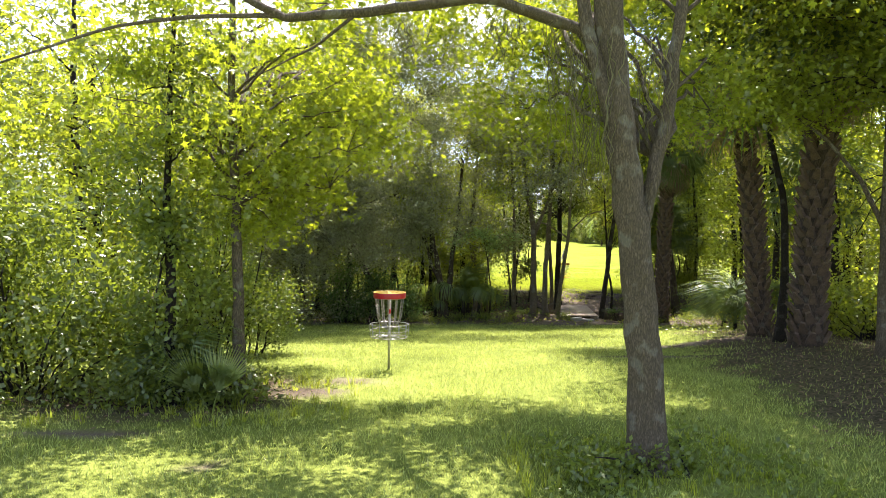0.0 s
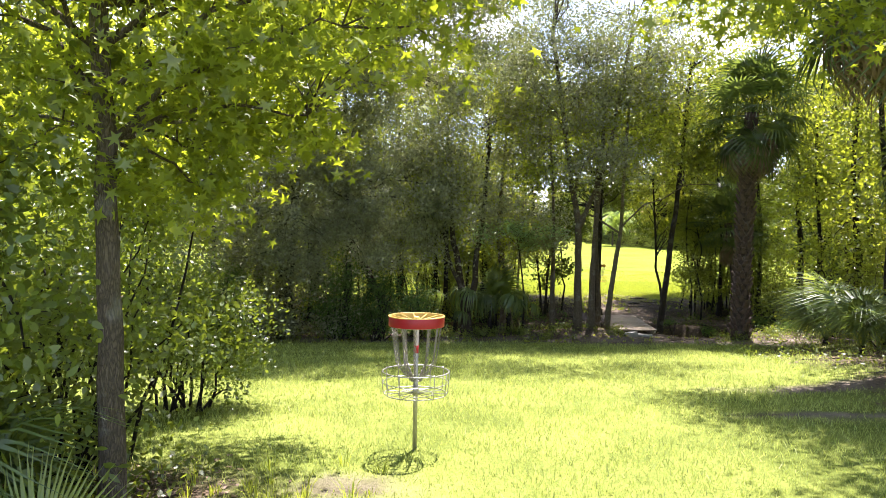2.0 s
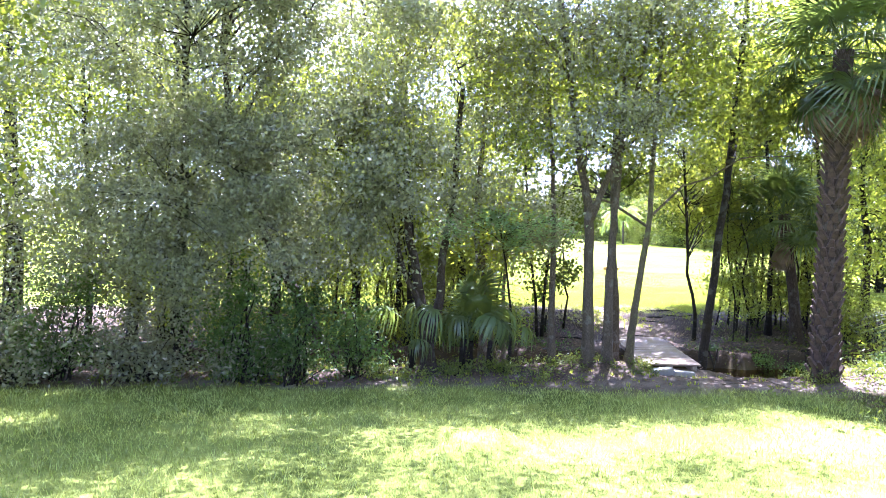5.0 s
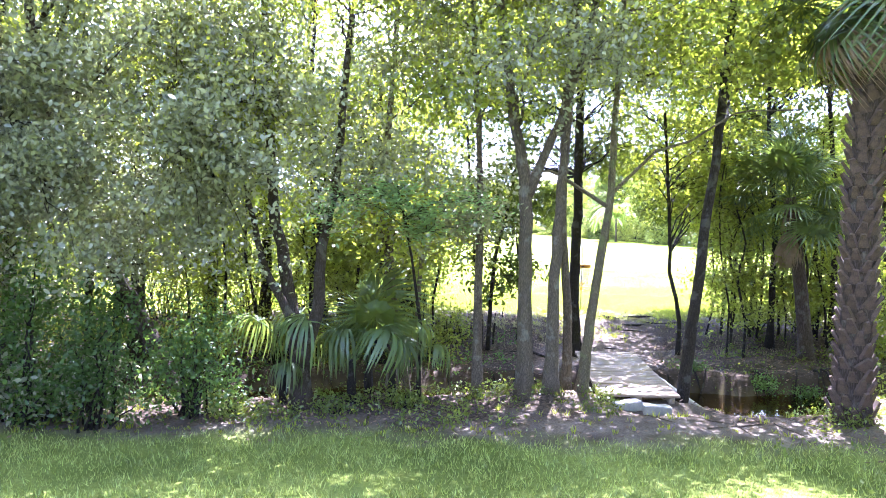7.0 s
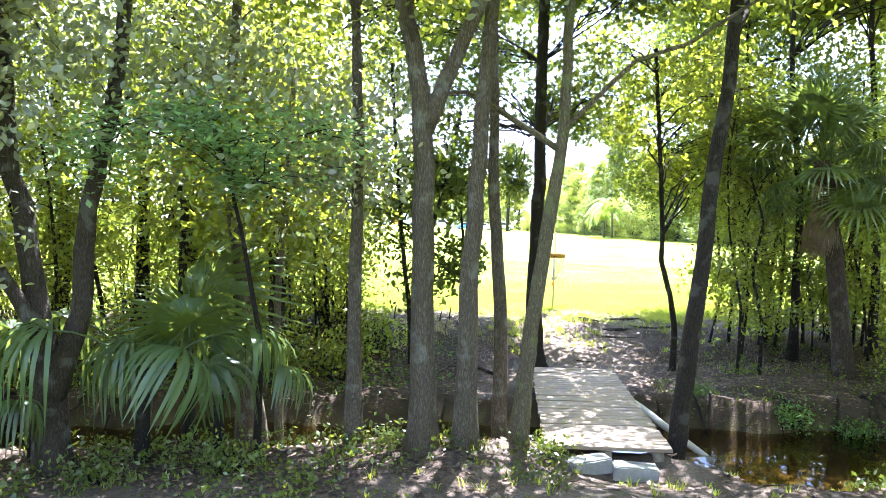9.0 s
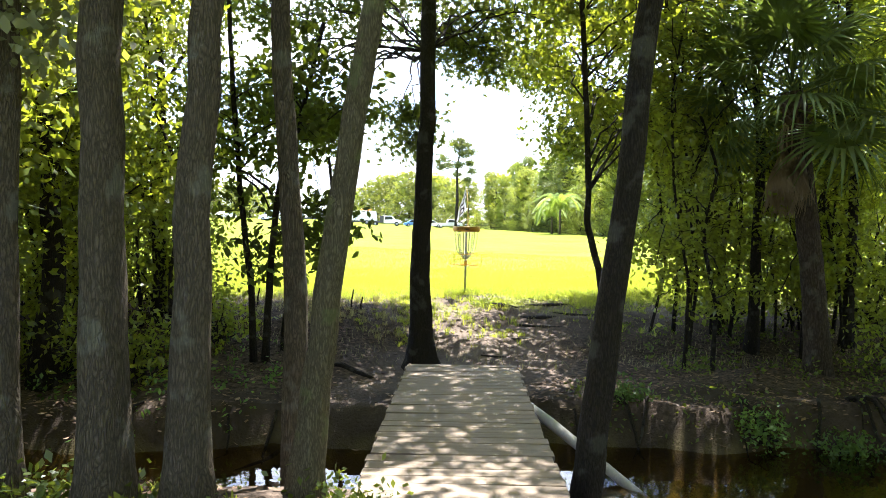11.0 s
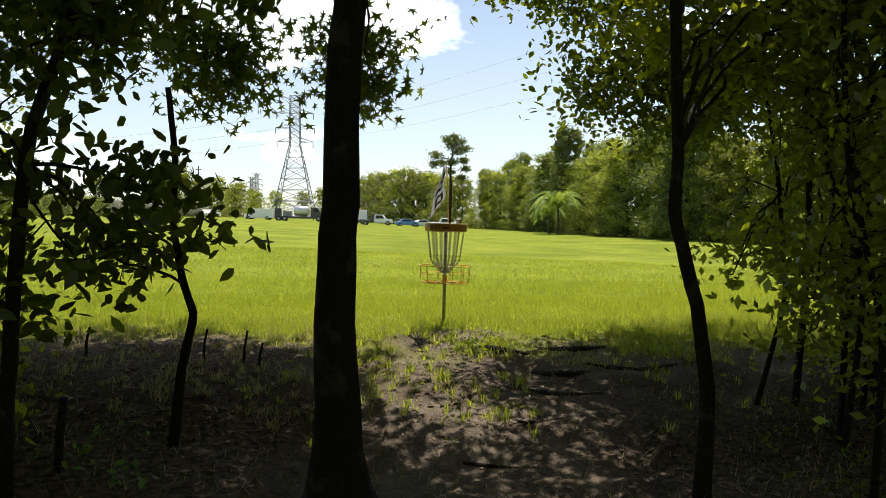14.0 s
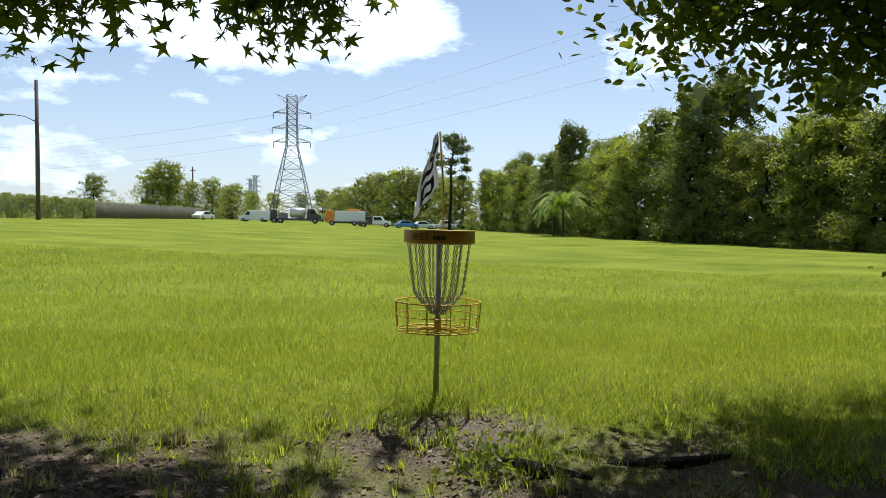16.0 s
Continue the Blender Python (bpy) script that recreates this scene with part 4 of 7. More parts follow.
# tall trees added to shade the far bank; their wide tops roof it, mostly unseen
for k, (x, y, h, dx) in enumerate([(1.2, 34.6, 10, 2.6), (10.2, 33.6, 10, 1.4), (11.8, 33.8, 10.5, 0.8)]):
    tree("creek_tree", (x, y), "added tall slim tree, wide top mostly unseen, shading the bank", [(0, 0, 0), (0.1, 0, h * 0.3), (-0.1, 0.1, h * 0.6), (0.1, 0, h * 0.95)], 0.085,
         [(dx, 3.2, h * 0.84, 3.0, 2.6, 0.8, 120), (dx * 0.4, 0.4, h * 0.9, 2.6, 2.4, 0.9, 40), (dx * 1.5, 1.2, h * 0.72, 1.8, 1.8, 0.5, 40)], M_CANOPY, 0.21, 46, OVATE, M_BARKD, 0.6, 0.5, seed=500 + k, group="creek trees")
tree("sapling", (1.75, 27.1), "slim understorey tree with layered blue-green leaves", [(0, 0, 0), (0.05, 0, 1.2), (-0.1, -0.2, 2.4), (-0.3, -0.4, 3.4)], 0.035,
     [(-0.6, -0.7, 3.1, 1.1, 0.6, 0.42, 34), (0.4, -0.6, 2.95, 0.8, 0.5, 0.4, 20)], M_BLUE, 0.075, 70, OVATE, M_BARKD, 0.75, 0.2, seed=510, group="saplings", category="sapling")
# its upper crowns are unseen, added to shade the low boughs and ground
tree("bank_tree", (10.9, 35.9), "leafy tree whose low boughs hang over the field edge", [(0, 0, 0), (-0.2, 0, 1.5), (-0.5, 0.1, 3.2), (-0.6, 0.2, 6.5)], 0.11,
     [(-2.0, 0.8, 3.3, 1.25, 1.1, 0.75, 76), (-3.2, 0.9, 4.5, 0.8, 0.8, 0.5, 24), (-3.4, -0.9, 5.6, 1.5, 1.0, 0.9, 20), (0.0, 2.6, 7.4, 2.4, 1.5, 0.7, 120), (-1.7, 1.2, 6.0, 2.2, 1.5, 1.0, 44), (-0.3, 0.3, 5.6, 2.2, 1.8, 1.2, 50)], M_LEAF_SHADED, 0.10, 80, OVATE6, M_BARKD, 0.4, 0.32, seed=58)
# tree added at the side; most of its crown is unseen and shades the lawn
tree("woodland_tree", (9.0, 10.8), "added tree with mostly unseen boughs that shade the lawn edge", [(0, 0, 0), (-0.2, 0, 2), (-0.7, 0.2, 4.4), (-1.2, 0.4, 8)], 0.14,
     [(-2.6, 0.6, 6.2, 2.4, 2.0, 0.9, 70), (0.4, 0.5, 7.2, 2.4, 2.2, 1.2, 50), (-2.6, 1.4, 4.9, 2.0, 1.4, 0.6, 50), (-3.4, -1.0, 7.8, 3.0, 2.4, 0.9, 190), (-2.5, 7.5, 8.5, 2.8, 2.2, 0.8, 120), (-2.4, 3.0, 8.0, 3.0, 2.4, 1.0, 150), (0.5, 4.0, 8.5, 3, 2.5, 1.2, 60), (-1.6, 6.2, 9.0, 3.0, 2.5, 1.2, 120)], M_CANOPY, 0.115, 118, OVATE, M_BARKD, 0.5, 0.40, seed=59)

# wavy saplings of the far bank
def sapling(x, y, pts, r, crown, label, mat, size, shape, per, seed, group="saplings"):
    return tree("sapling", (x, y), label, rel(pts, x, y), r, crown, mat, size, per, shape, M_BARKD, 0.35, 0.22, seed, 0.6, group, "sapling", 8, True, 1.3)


sapling(7.65, 32.7, [(7.65, 32.7, -1.2), (7.68, 32.7, -0.4), (7.6, 32.7, 0.16), (7.42, 32.7, 0.8), (7.44, 32.7, 1.26), (7.39, 32.7, 2.35), (7.3, 32.8, 4.5)], 0.055,
        [(0.6, 1.6, 4.4, 1.5, 1.5, 0.8, 28), (1.4, 1.8, 3.7, 1.3, 1.3, 0.7, 40), (0.4, 0.2, 5.0, 1.2, 1.0, 0.7, 26), (-0.9, 2.2, 5.9, 1.6, 1.2, 0.8, 20), (1.6, 2.0, 5.8, 1.6, 1.4, 1.0, 32)], "wavy dark sapling with broad drooping leaves", M_CANOPY, 0.12, OVATE, 60, 41)
sapling(3.96, 33.35, [(3.96, 33.35, -0.9), (4.02, 33.35, -0.35), (4.1, 33.4, 0.05), (4.02, 33.4, 0.3), (3.95, 33.4, 0.7), (3.97, 33.4, 1.2), (3.92, 33.4, 1.7)], 0.035,
        [(0.0, -0.1, 1.65, 0.5, 0.4, 0.28, 22), (-0.5, -0.2, 1.5, 0.3, 0.3, 0.3, 8)], "crooked bare-topped sapling with a few broad leaves", M_LEAF_SHADED, 0.13, OVATE6, 8, 42)
sapling(3.05, 32.5, [(3.05, 32.5, -1.0), (3.02, 32.5, 0.0), (2.9, 32.5, 1.0), (2.8, 32.5, 2.4), (2.7, 32.6, 4.2)], 0.045,
        [(0, 0.2, 3.0, 0.9, 0.8, 1.1, 40), (0.3, 0.3, 1.6, 0.7, 0.5, 0.5, 10)], "dark sapling with broad rounded leaves", M_LEAF_SHADED, 0.12, OVATE6, 34, 43)
sapling(3.2, 32.5, [(3.2, 32.5, -1.0), (3.25, 32.5, 0.0), (3.36, 32.5, 1.2), (3.6, 32.6, 2.0), (3.9, 32.8, 3.4)], 0.05,
        [(0.5, 0.3, 3.6, 1.0, 0.9, 0.9, 36), (0.5, 0.2, 2.1, 0.5, 0.5, 0.4, 8)], "dark sapling with broad rounded leaves", M_LEAF_SHADED, 0.12, OVATE6, 34, 44)
srng = np.random.RandomState(77)
for k in range(22):
    sx, sy = 8.3 + 3.6 * srng.rand(), 31.6 + 3.0 * srng.rand()
    if sx > 9.2 and sy < 33.0:
        sy += 1.6
    zz = float(gz(sx, sy))
    hh = 3.0 + 2.5 * srng.rand()
    w = srng.normal(size=(5, 2)) * 0.14
    sapling(sx, sy, [(sx + w[i, 0] * i * 0.5, sy + w[i, 1] * i * 0.5, zz - 0.1 + hh * i / 4) for i in range(5)], 0.018 + 0.02 * srng.rand(),
            [(0, 0, hh * 0.32, 0.55, 0.55, 0.5, 9), (0, 0, hh * 0.62, 0.7, 0.7, 0.7, 12), (0, 0, hh, 0.9, 0.9, 0.6, 14)], "thin dark sapling in a backlit thicket", M_CANOPY, 0.09, OVATE, 42, 100 + k, "thicket stems")
for k in range(16):
    sx, sy = -4 + 6.2 * srng.rand(), 31.4 + 3.5 * srng.rand()
    zz = float(gz(sx, sy))
    hh = 3.2 + 2.5 * srng.rand()
    w = srng.normal(size=(5, 2)) * 0.14
    sapling(sx, sy, [(sx + w[i, 0] * i * 0.5, sy + w[i, 1] * i * 0.5, zz - 0.1 + hh * i / 4) for i in range(5)], 0.02 + 0.025 * srng.rand(),
            [(0, 0, hh * 0.55, 0.8, 0.8, 0.9, 16), (0, 0, hh, 1.0, 1.0, 0.7, 14)], "thin dark sapling in a backlit thicket", M_CANOPY, 0.085, OVATE, 60, 140 + k, "thicket stems")


# ---------------------------------------------------------------- palms
def frond_mesh(name, mat, length=0.95, petiole=0.9, count=34, droop=0.5, fold=0.25, seed=0, spread=150):
    """A fan frond: arched stalk along +x, blades fanned about its end."""
    rng = np.random.RandomState(seed)
    bag = Bag()
    t = np.linspace(0, 1, 6)
    st = np.stack([petiole * t, 0 * t, 0.12 * np.sin(t * 2.2)], -1)
    tubeV, tubeQ, tubeT = tube_np(st, np.linspace(0.016, 0.009, 6), 5)
    bag.add(tubeV, tubeQ, tubeT)
    base = st[-1]
    for k in range(count):
        a = radians(-spread + 2 * spread * k / (count - 1)) * (1 + 0.02 * rng.normal())
        L = length * (0.72 + 0.28 * math.cos(a * 0.6)) * (0.9 + 0.2 * rng.rand())
        d = np.array([math.cos(a), math.sin(a), 0.0])
        side = np.array([-math.sin(a), math.cos(a), 0.0])
        w = 0.026 * length / 0.95
        rows = []
        for s in (0.03, 0.35, 0.65, 0.85, 1.0):
            dz = fold * L * s * (0.6 - abs(math.sin(a)) * 0.3) - droop * L * s ** 2.6 * (0.75 + 0.5 * rng.rand())
            p = base + d * L * s * (1 - 0.25 * droop * s * s) + np.array([0, 0, dz])
            ww = w * (0.5 + 1.3 * s if s < 0.36 else max(0.06, 1.45 * (1 - s)))
            rows += [p - side * ww, p + np.array([0, 0, -0.006]), p + side * ww]
        V = np.array(rows)[3:]
        hub = len(tubeV) - 1 - bag.n
        Q, T = [], [[hub, 0, 1], [hub, 1, 2]]
        for i in range(3):
            for j in range(2):
                q = i * 3 + j
                Q.append([q, q + 1, q + 4, q + 3])
        bag.add(V, Q, T)
    return bag.mesh(name, mat)


FROND = [frond_mesh("frond", M_PALM, seed=1), frond_mesh("frond", M_PALM, droop=0.75, seed=2), frond_mesh("frond", M_PALM, length=1.05, droop=0.35, seed=3), frond_mesh("frond", M_PALM, length=1.1, petiole=1.1, droop=1.05, fold=0.35, seed=9)]
FROND_DRY = [frond_mesh("dead_frond", M_PALM_DRY, 0.85, 0.8, 26, 1.0, 0.1, 4, 70), frond_mesh("dead_frond", M_PALM_DRY, 0.8, 0.75, 22, 1.1, 0.1, 5, 55)]
FROND_LIMP = frond_mesh("dead_frond", M_PALM_DRY, 0.85, 0.55, 20, 0.15, 0.05, 6, 22)
bt = bmesh.new()
for q_ in ((-0.09, 0.02, 0), (0.09, 0.02, 0), (0.035, 0.13, 0.24), (-0.035, 0.13, 0.24), (-0.10, -0.05, 0), (0.10, -0.05, 0), (0.04, 0.095, 0.27), (-0.04, 0.095, 0.27)):
    bt.verts.new(q_)
bt.verts.ensure_lookup_table()
for q_ in ((0, 1, 2, 3), (5, 4, 7, 6), (4, 0, 3, 7), (1, 5, 6, 2), (3, 2, 6, 7), (4, 5, 1, 0)):
    bt.faces.new([bt.verts[i_] for i_ in q_])
BOOT = bpy.data.meshes.new("leaf_boot")
bt.to_mesh(BOOT)
bt.free()
BOOT.materials.append(M_BOOT)


def palm(name, place, label, height, r, lean=(0, 0), fronds=26, dead=8, scale=1.0, boots=(0.2, 0.9), seed=1, group="palms", low=-35, hang=(44, 38)):
    rng = np.random.RandomState(seed)
    x, y = place
    z = float(gz(x, y)) - 0.1
    ob = thing(name, (x, y, z), label, "palm tree", group)
    t = np.linspace(0, 1, 18)
    P = np.stack([lean[0] * t ** 1.4, lean[1] * t ** 1.4, height * t], -1)
    R = r * (1 + 0.45 * np.exp(-t * height / 0.35)) * (1 - 0.12 * t)
    bag = Bag()
    bag.tube(P, R, 16, 0.07, seed)
    part("trunk", bag.mesh("trunk", M_PALMTRUNK, True), M_PALMTRUNK, ob)
    if boots:
        zb = boots[0]
        k = 0
        while zb < height * boots[1]:
            u = zb / height
            c = np.array([np.interp(u, t, P[:, i]) for i in range(3)])
            rr = np.interp(u, t, R) * 0.95
            for j in range(7):
                a = 2 * math.pi * (j + 0.5 * (k % 2)) / 7 + 0.1 * rng.normal()
                b = part("leaf_boot", BOOT, None, ob)
                s = r / 0.26 * (0.9 + 0.3 * rng.rand())
                b.matrix_basis = Matrix.Translation((c[0] + rr * math.cos(a), c[1] + rr * math.sin(a), c[2])) @ pose(0, 0, 0, rng.normal() * 6, rng.normal() * 14, math.degrees(a) - 90) @ Matrix.Diagonal((s, s, s * 0.9, 1))
            zb += 0.19 * (r / 0.26) ** 0.5
            k += 1
    top = P[-1]
    for k in range(fronds):
        a = k * 137.5 + rng.normal() * 8
        el = low + (95 - low) * (k + 0.5) / fronds - 12
        f = part("frond", FROND[k % 3], None, ob)
        s = scale * (0.85 + 0.3 * rng.rand())
        f.matrix_basis = Matrix.Translation((top[0], top[1], top[2] - 0.25 + 0.4 * k / fronds)) @ pose(0, 0, 0, 0, 0, a) @ pose(0, 0, 0, rng.normal() * 15, -el, 0) @ Matrix.Diagonal((s, s, s, 1))
    for k in range(dead):
        a = k * 137.5 + 40 + rng.normal() * 15
        f = part("dead_frond", FROND_DRY[k % 2] if hang[0] < 70 else FROND_LIMP, None, ob, "dry brown hanging frond")
        s = scale * (0.8 + 0.3 * rng.rand())
        f.matrix_basis = Matrix.Translation((top[0], top[1], top[2] - 0.3)) @ pose(0, 0, 0, 0, 0, a) @ pose(0, 0, 0, 0, hang[0] + rng.rand() * hang[1], 0) @ Matrix.Diagonal((s, s, s, 1))
    return ob


palm("cabbage_palm", (7.55, 17.1), "tall cabbage palm with a shaggy booted trunk", 7.3, 0.21, (-0.8, 0), 36, 28, 1.65, seed=2, low=-65)
palm("cabbage_palm", (7.3, 14.4), "tall cabbage palm with a thick booted trunk and dead skirt", 7.1, 0.26, (0.45, 0), 36, 30, 1.5, seed=3, low=-65)
palm("cabbage_palm", (7.88, 26.0), "cabbage palm with criss-cross leaf boots at the creek", 6.6, 0.205, (0.3, 0.1), 34, 26, 1.05, (0.2, 0.86), seed=4, low=-60)
palm("cabbage_palm", (10.4, 32.2), "small cabbage palm with brown hanging fronds", 3.75, 0.15, (-0.45, 0), 28, 20, 0.95, (3.0, 0.95), seed=5, low=-30, hang=(80, 8))
palm("cabbage_palm", (11.2, 22.0), "cabbage palm among dark undergrowth", 4.6, 0.24, (0.1, 0), 22, 10, 1.2, seed=6)


def hanging_frond(seed, length=0.8, petiole=0.9, count=22, fan=78, start=72):
    """A fan whose stalk arches over and whose blades hang straight down."""
    rng = np.random.RandomState(seed)
    bag = Bag()
    ang = np.radians(np.linspace(start, 8, 7))
    st = np.zeros((8, 3))
    for i in range(7):
        st[i + 1] = st[i] + petiole / 7 * np.array([math.cos(ang[i]), 0, math.sin(ang[i])])
    bag.tube(st, np.linspace(0.014, 0.008, 8), 5)
    stalk = bag.n
    for k in range(count):
        a = radians(-fan + 2 * fan * k / (count - 1)) + 0.04 * rng.normal()
        d = np.array([math.cos(a), math.sin(a), 0.0])
        side = np.array([-math.sin(a), math.cos(a), 0.0])
        L = length * (0.75 + 0.4 * rng.rand())
        p, rows = st[-1].copy(), []
        for i in range(7):
            ph = radians(20 - 112 * min(1, (i / 3.6) ** 0.8) + 4 * rng.normal())
            ww = 0.019 * (0.35, 0.8, 1.0, 0.95, 0.75, 0.5, 0.08)[i]
            rows += [p - side * ww, p + np.array([0, 0, -0.004]), p + side * ww]
            p = p + L / 6 * (d * math.cos(ph) + np.array([0, 0, math.sin(ph)]))
        Q = [[i * 3 + j, i * 3 + j + 1, i * 3 + j + 4, i * 3 + j + 3] for i in range(6) for j in range(2)]
        hub = stalk - 1 - bag.n
        bag.add(np.array(rows), Q, [[hub, 0, 1], [hub, 1, 2]])
    return bag.mesh("frond", M_PALM)


FROND_HANG = [hanging_frond(31), hanging_frond(32, 0.9, 1.05, 24, 85, 78), hanging_frond(33, 0.7, 0.8, 20, 70, 60)]


def palmetto(x, y, label, n, scale, seed, tilt=0, hang=False, lift=0.0):
    rng = np.random.RandomState(seed)
    ob = thing("palmetto", (x, y, float(gz(x, y)) - 0.03), label, "palmetto", "palmettos")
    bag = Bag()
    bag.tube([(0, 0, -0.05), (0, 0, 0.1 + lift * 0.5), (0.02, 0, 0.25 + lift)], [0.075, 0.065, 0.045], 8, 0.2, seed)
    part("stump", bag.mesh("stump", M_BARKD, True), M_BARKD, ob)
    for k in range(n):
        f = part("frond", FROND_HANG[k % 3] if hang else FROND[3 if k % 2 else 1], None, ob)
        s = scale * (0.8 + 0.4 * rng.rand())
        f.matrix_basis = Matrix.Translation((0, 0, 0.15 + lift)) @ pose(0, 0, 0, 0, 0, k * 137.5 + tilt) @ pose(0, 0, 0, rng.normal() * 12, -(-8 + 18 * rng.rand() if hang else 30 + 50 * rng.rand()), 0) @ Matrix.Diagonal((s, s, s, 1))
    return ob


palmetto(0.75, 26.85, "tall green fan palmetto with long drooping blades under trees", 6, 1.35, 1, 20, True, 0.45)
palmetto(1.35, 27.2, "green fan palmetto with long drooping blades under trees", 4, 1.1, 2, 70, True, 0.35)
palmetto(0.95, 27.5, "dark upright fan palmetto behind drooping blades", 5, 0.9, 12, 15, False, 0.3)
palmetto(-0.3, 26.9, "green fan palmetto with long drooping blades under trees", 4, 1.0, 3, 10, True, 0.2)
UPRIGHT = frond_mesh("frond", M_PALM, 0.85, 0.5, 22, 0.1, 0.1, 12, 38)
palmetto(-3.6, 9.75, "dark fan palmetto in the shade of a thicket", 6, 0.62, 9, 30)
# lit copy of the palm leaf: sunlight put into its paler colours
UPRIGHT.materials[0] = leaf("sunlit_palm_leaf", (0.13, 0.18, 0.04), (0.42, 0.50, 0.06), 0.5, 0.05, 0.45, 0.2)
fr = thing("palmetto", (-3.02, 9.35, float(gz(-3.02, 9.35))), "pale upright palmetto frond in the lawn thicket", "palmetto", "palmettos")
for k, (el_, tn_) in enumerate(((-74, 8), (-62, 190))):
    part("frond", UPRIGHT, None, fr, at=pose(0, 0, -0.1, 0, 0, tn_) @ pose(0, 0, 0, 80, el_, 0) @ Matrix.Diagonal((0.8, 0.8, 0.8, 1)))
palmetto(9.6, 24.6, "palmetto clump in dark undergrowth", 10, 0.95, 5)
palmetto(10.8, 26.4, "palmetto clump in dark undergrowth", 10, 0.95, 6)
palmetto(8.6, 21.2, "palmetto clump in dark undergrowth", 9, 0.8, 7)
palmetto(8.9, 18.8, "palmetto clump in dark undergrowth", 9, 0.85, 8)

# ---------------------------------------------------------------- woods behind
WOOD = "leafy woodland tree behind the clearing"
woods = []
for k, (x, y, h) in enumerate([(-12, 15, 9), (-13, 21, 10), (-8.6, 17, 9), (-7.4, 21.5, 9), (-6.2, 29.8, 9), (-7.5, 32, 12), (-11, 31, 12), (-3.5, 33.5, 8), (-16, 27, 10), (11.5, 18, 9), (12.5, 25, 10), (13.5, 30, 9), (14, 13, 9), (10, 10.5, 8), (-10, 6, 9), (14.5, 36, 7.5), (-0.5, 35.5, 6.5), (0.8, 31.8, 6.5), (-2.4, 34.4, 8.5), (-9.0, 34.0, 12), (-5.6, 33.2, 7.5), (-8.2, 31.6, 7.5), (-9.4, 19.5, 8.5), (-11.0, 24.0, 9), (-4.0, 30.4, 11.5)]):
    woods.append((x, y))
    rr = 2.3 if h > 7 else 1.6
    tree("woodland_tree", (x, y), WOOD, [(0, 0, 0), (0.1, 0, h * 0.3), (-0.1, 0.1, h * 0.6), (0, 0, h * 0.95)], 0.15,
         [(0, 0, h * 0.75, rr, rr, h * 0.25, 60), (0, 0, h * 0.4, rr * 0.9, rr * 0.9, h * 0.22, 40)], M_CANOPY, 0.10 if y > 29 and -6 < x < 4 else 0.145, 130 if y > 29 and -6 < x < 4 else 66, OVATE, M_BARKD, 0.4, 0.48, seed=200 + k, group="woodland")
for k, (x, y, r_) in enumerate([(-8, 25.6, 1.0), (-5.6, 25.9, 0.9), (-3.3, 26.1, 0.8), (10.5, 20, 1.2), (11, 24, 1.2), (9.5, 15.8, 1.0), (10.8, 28.4, 0.9), (-11.5, 11, 1.5), (-10, 20, 1.6), (9.6, 18.2, 1.2), (12, 16, 1.6)]):
    bush("shrub", (x, y), "dark leafy undergrowth at the wood's edge", [(0, 0, r_ * 0.6, r_, r_ * 0.9, r_ * 0.6, int(34 * r_))], M_CANOPY if k > 2 else M_OAK, 0.10, 90, OVATE, 0.30, 300 + k, group="undergrowth")
for k, (x, y, r_) in enumerate([(-7.5, 35.4, 1.6), (-5.2, 35.0, 1.5), (-3.0, 35.6, 1.5), (-1.2, 35.2, 1.3), (0.3, 35.7, 1.2), (1.4, 34.6, 0.8), (12.8, 34.8, 1.0), (13.5, 28, 1.5)]):
    bush("shrub", (x, y), "backlit yellow-green thicket beyond the creek", [(0, 0, r_ * 0.9, r_, r_ * 0.9, r_ * 0.9, int(44 * r_)), (0, 0.2, r_ * 2.1, r_ * 0.8, r_ * 0.8, r_ * 0.5, int(20 * r_))], M_CANOPY, 0.085, 95, OVATE, 0.32, 340 + k, group="undergrowth")

# wide tops added over the palms, mostly out of view, to shade them
for k, (x, y, h) in enumerate([(10.6, 19.6, 9.5), (11.6, 25.2, 10.5)]):
    tree("woodland_tree", (x, y), "added tall woodland tree with a wide shading top", [(0, 0, 0), (0.1, 0, h * 0.3), (-0.2, 0.1, h * 0.6), (-0.3, 0, h * 0.95)], 0.13,
         [(-0.6, 0.5, h * 0.9, 3.2, 2.8, 0.8, 110)], M_CANOPY, 0.2, 46, OVATE, M_BARKD, 0.6, 0.5, seed=540 + k, group="woodland")
# low growth along both banks
for k, (x, y, r_) in enumerate([(-3.7, 25.7, 0.95), (-2.5, 25.5, 0.75), (-1.5, 26.2, 0.6), (-7.2, 25.8, 0.9)]):
    bush("shrub", (x, y), "lush dark green shrub at the foot of the oaks", [(0, 0, r_ * 0.9, r_, r_ * 0.7, r_ * 0.8, int(34 * r_)), (r_ * 0.3, 0.1, r_ * 1.9, r_ * 0.6, r_ * 0.5, r_ * 0.7, int(22 * r_))], M_LUSH, 0.075, 90, OVATE, 0.26, 590 + k, stems=6, group="undergrowth")
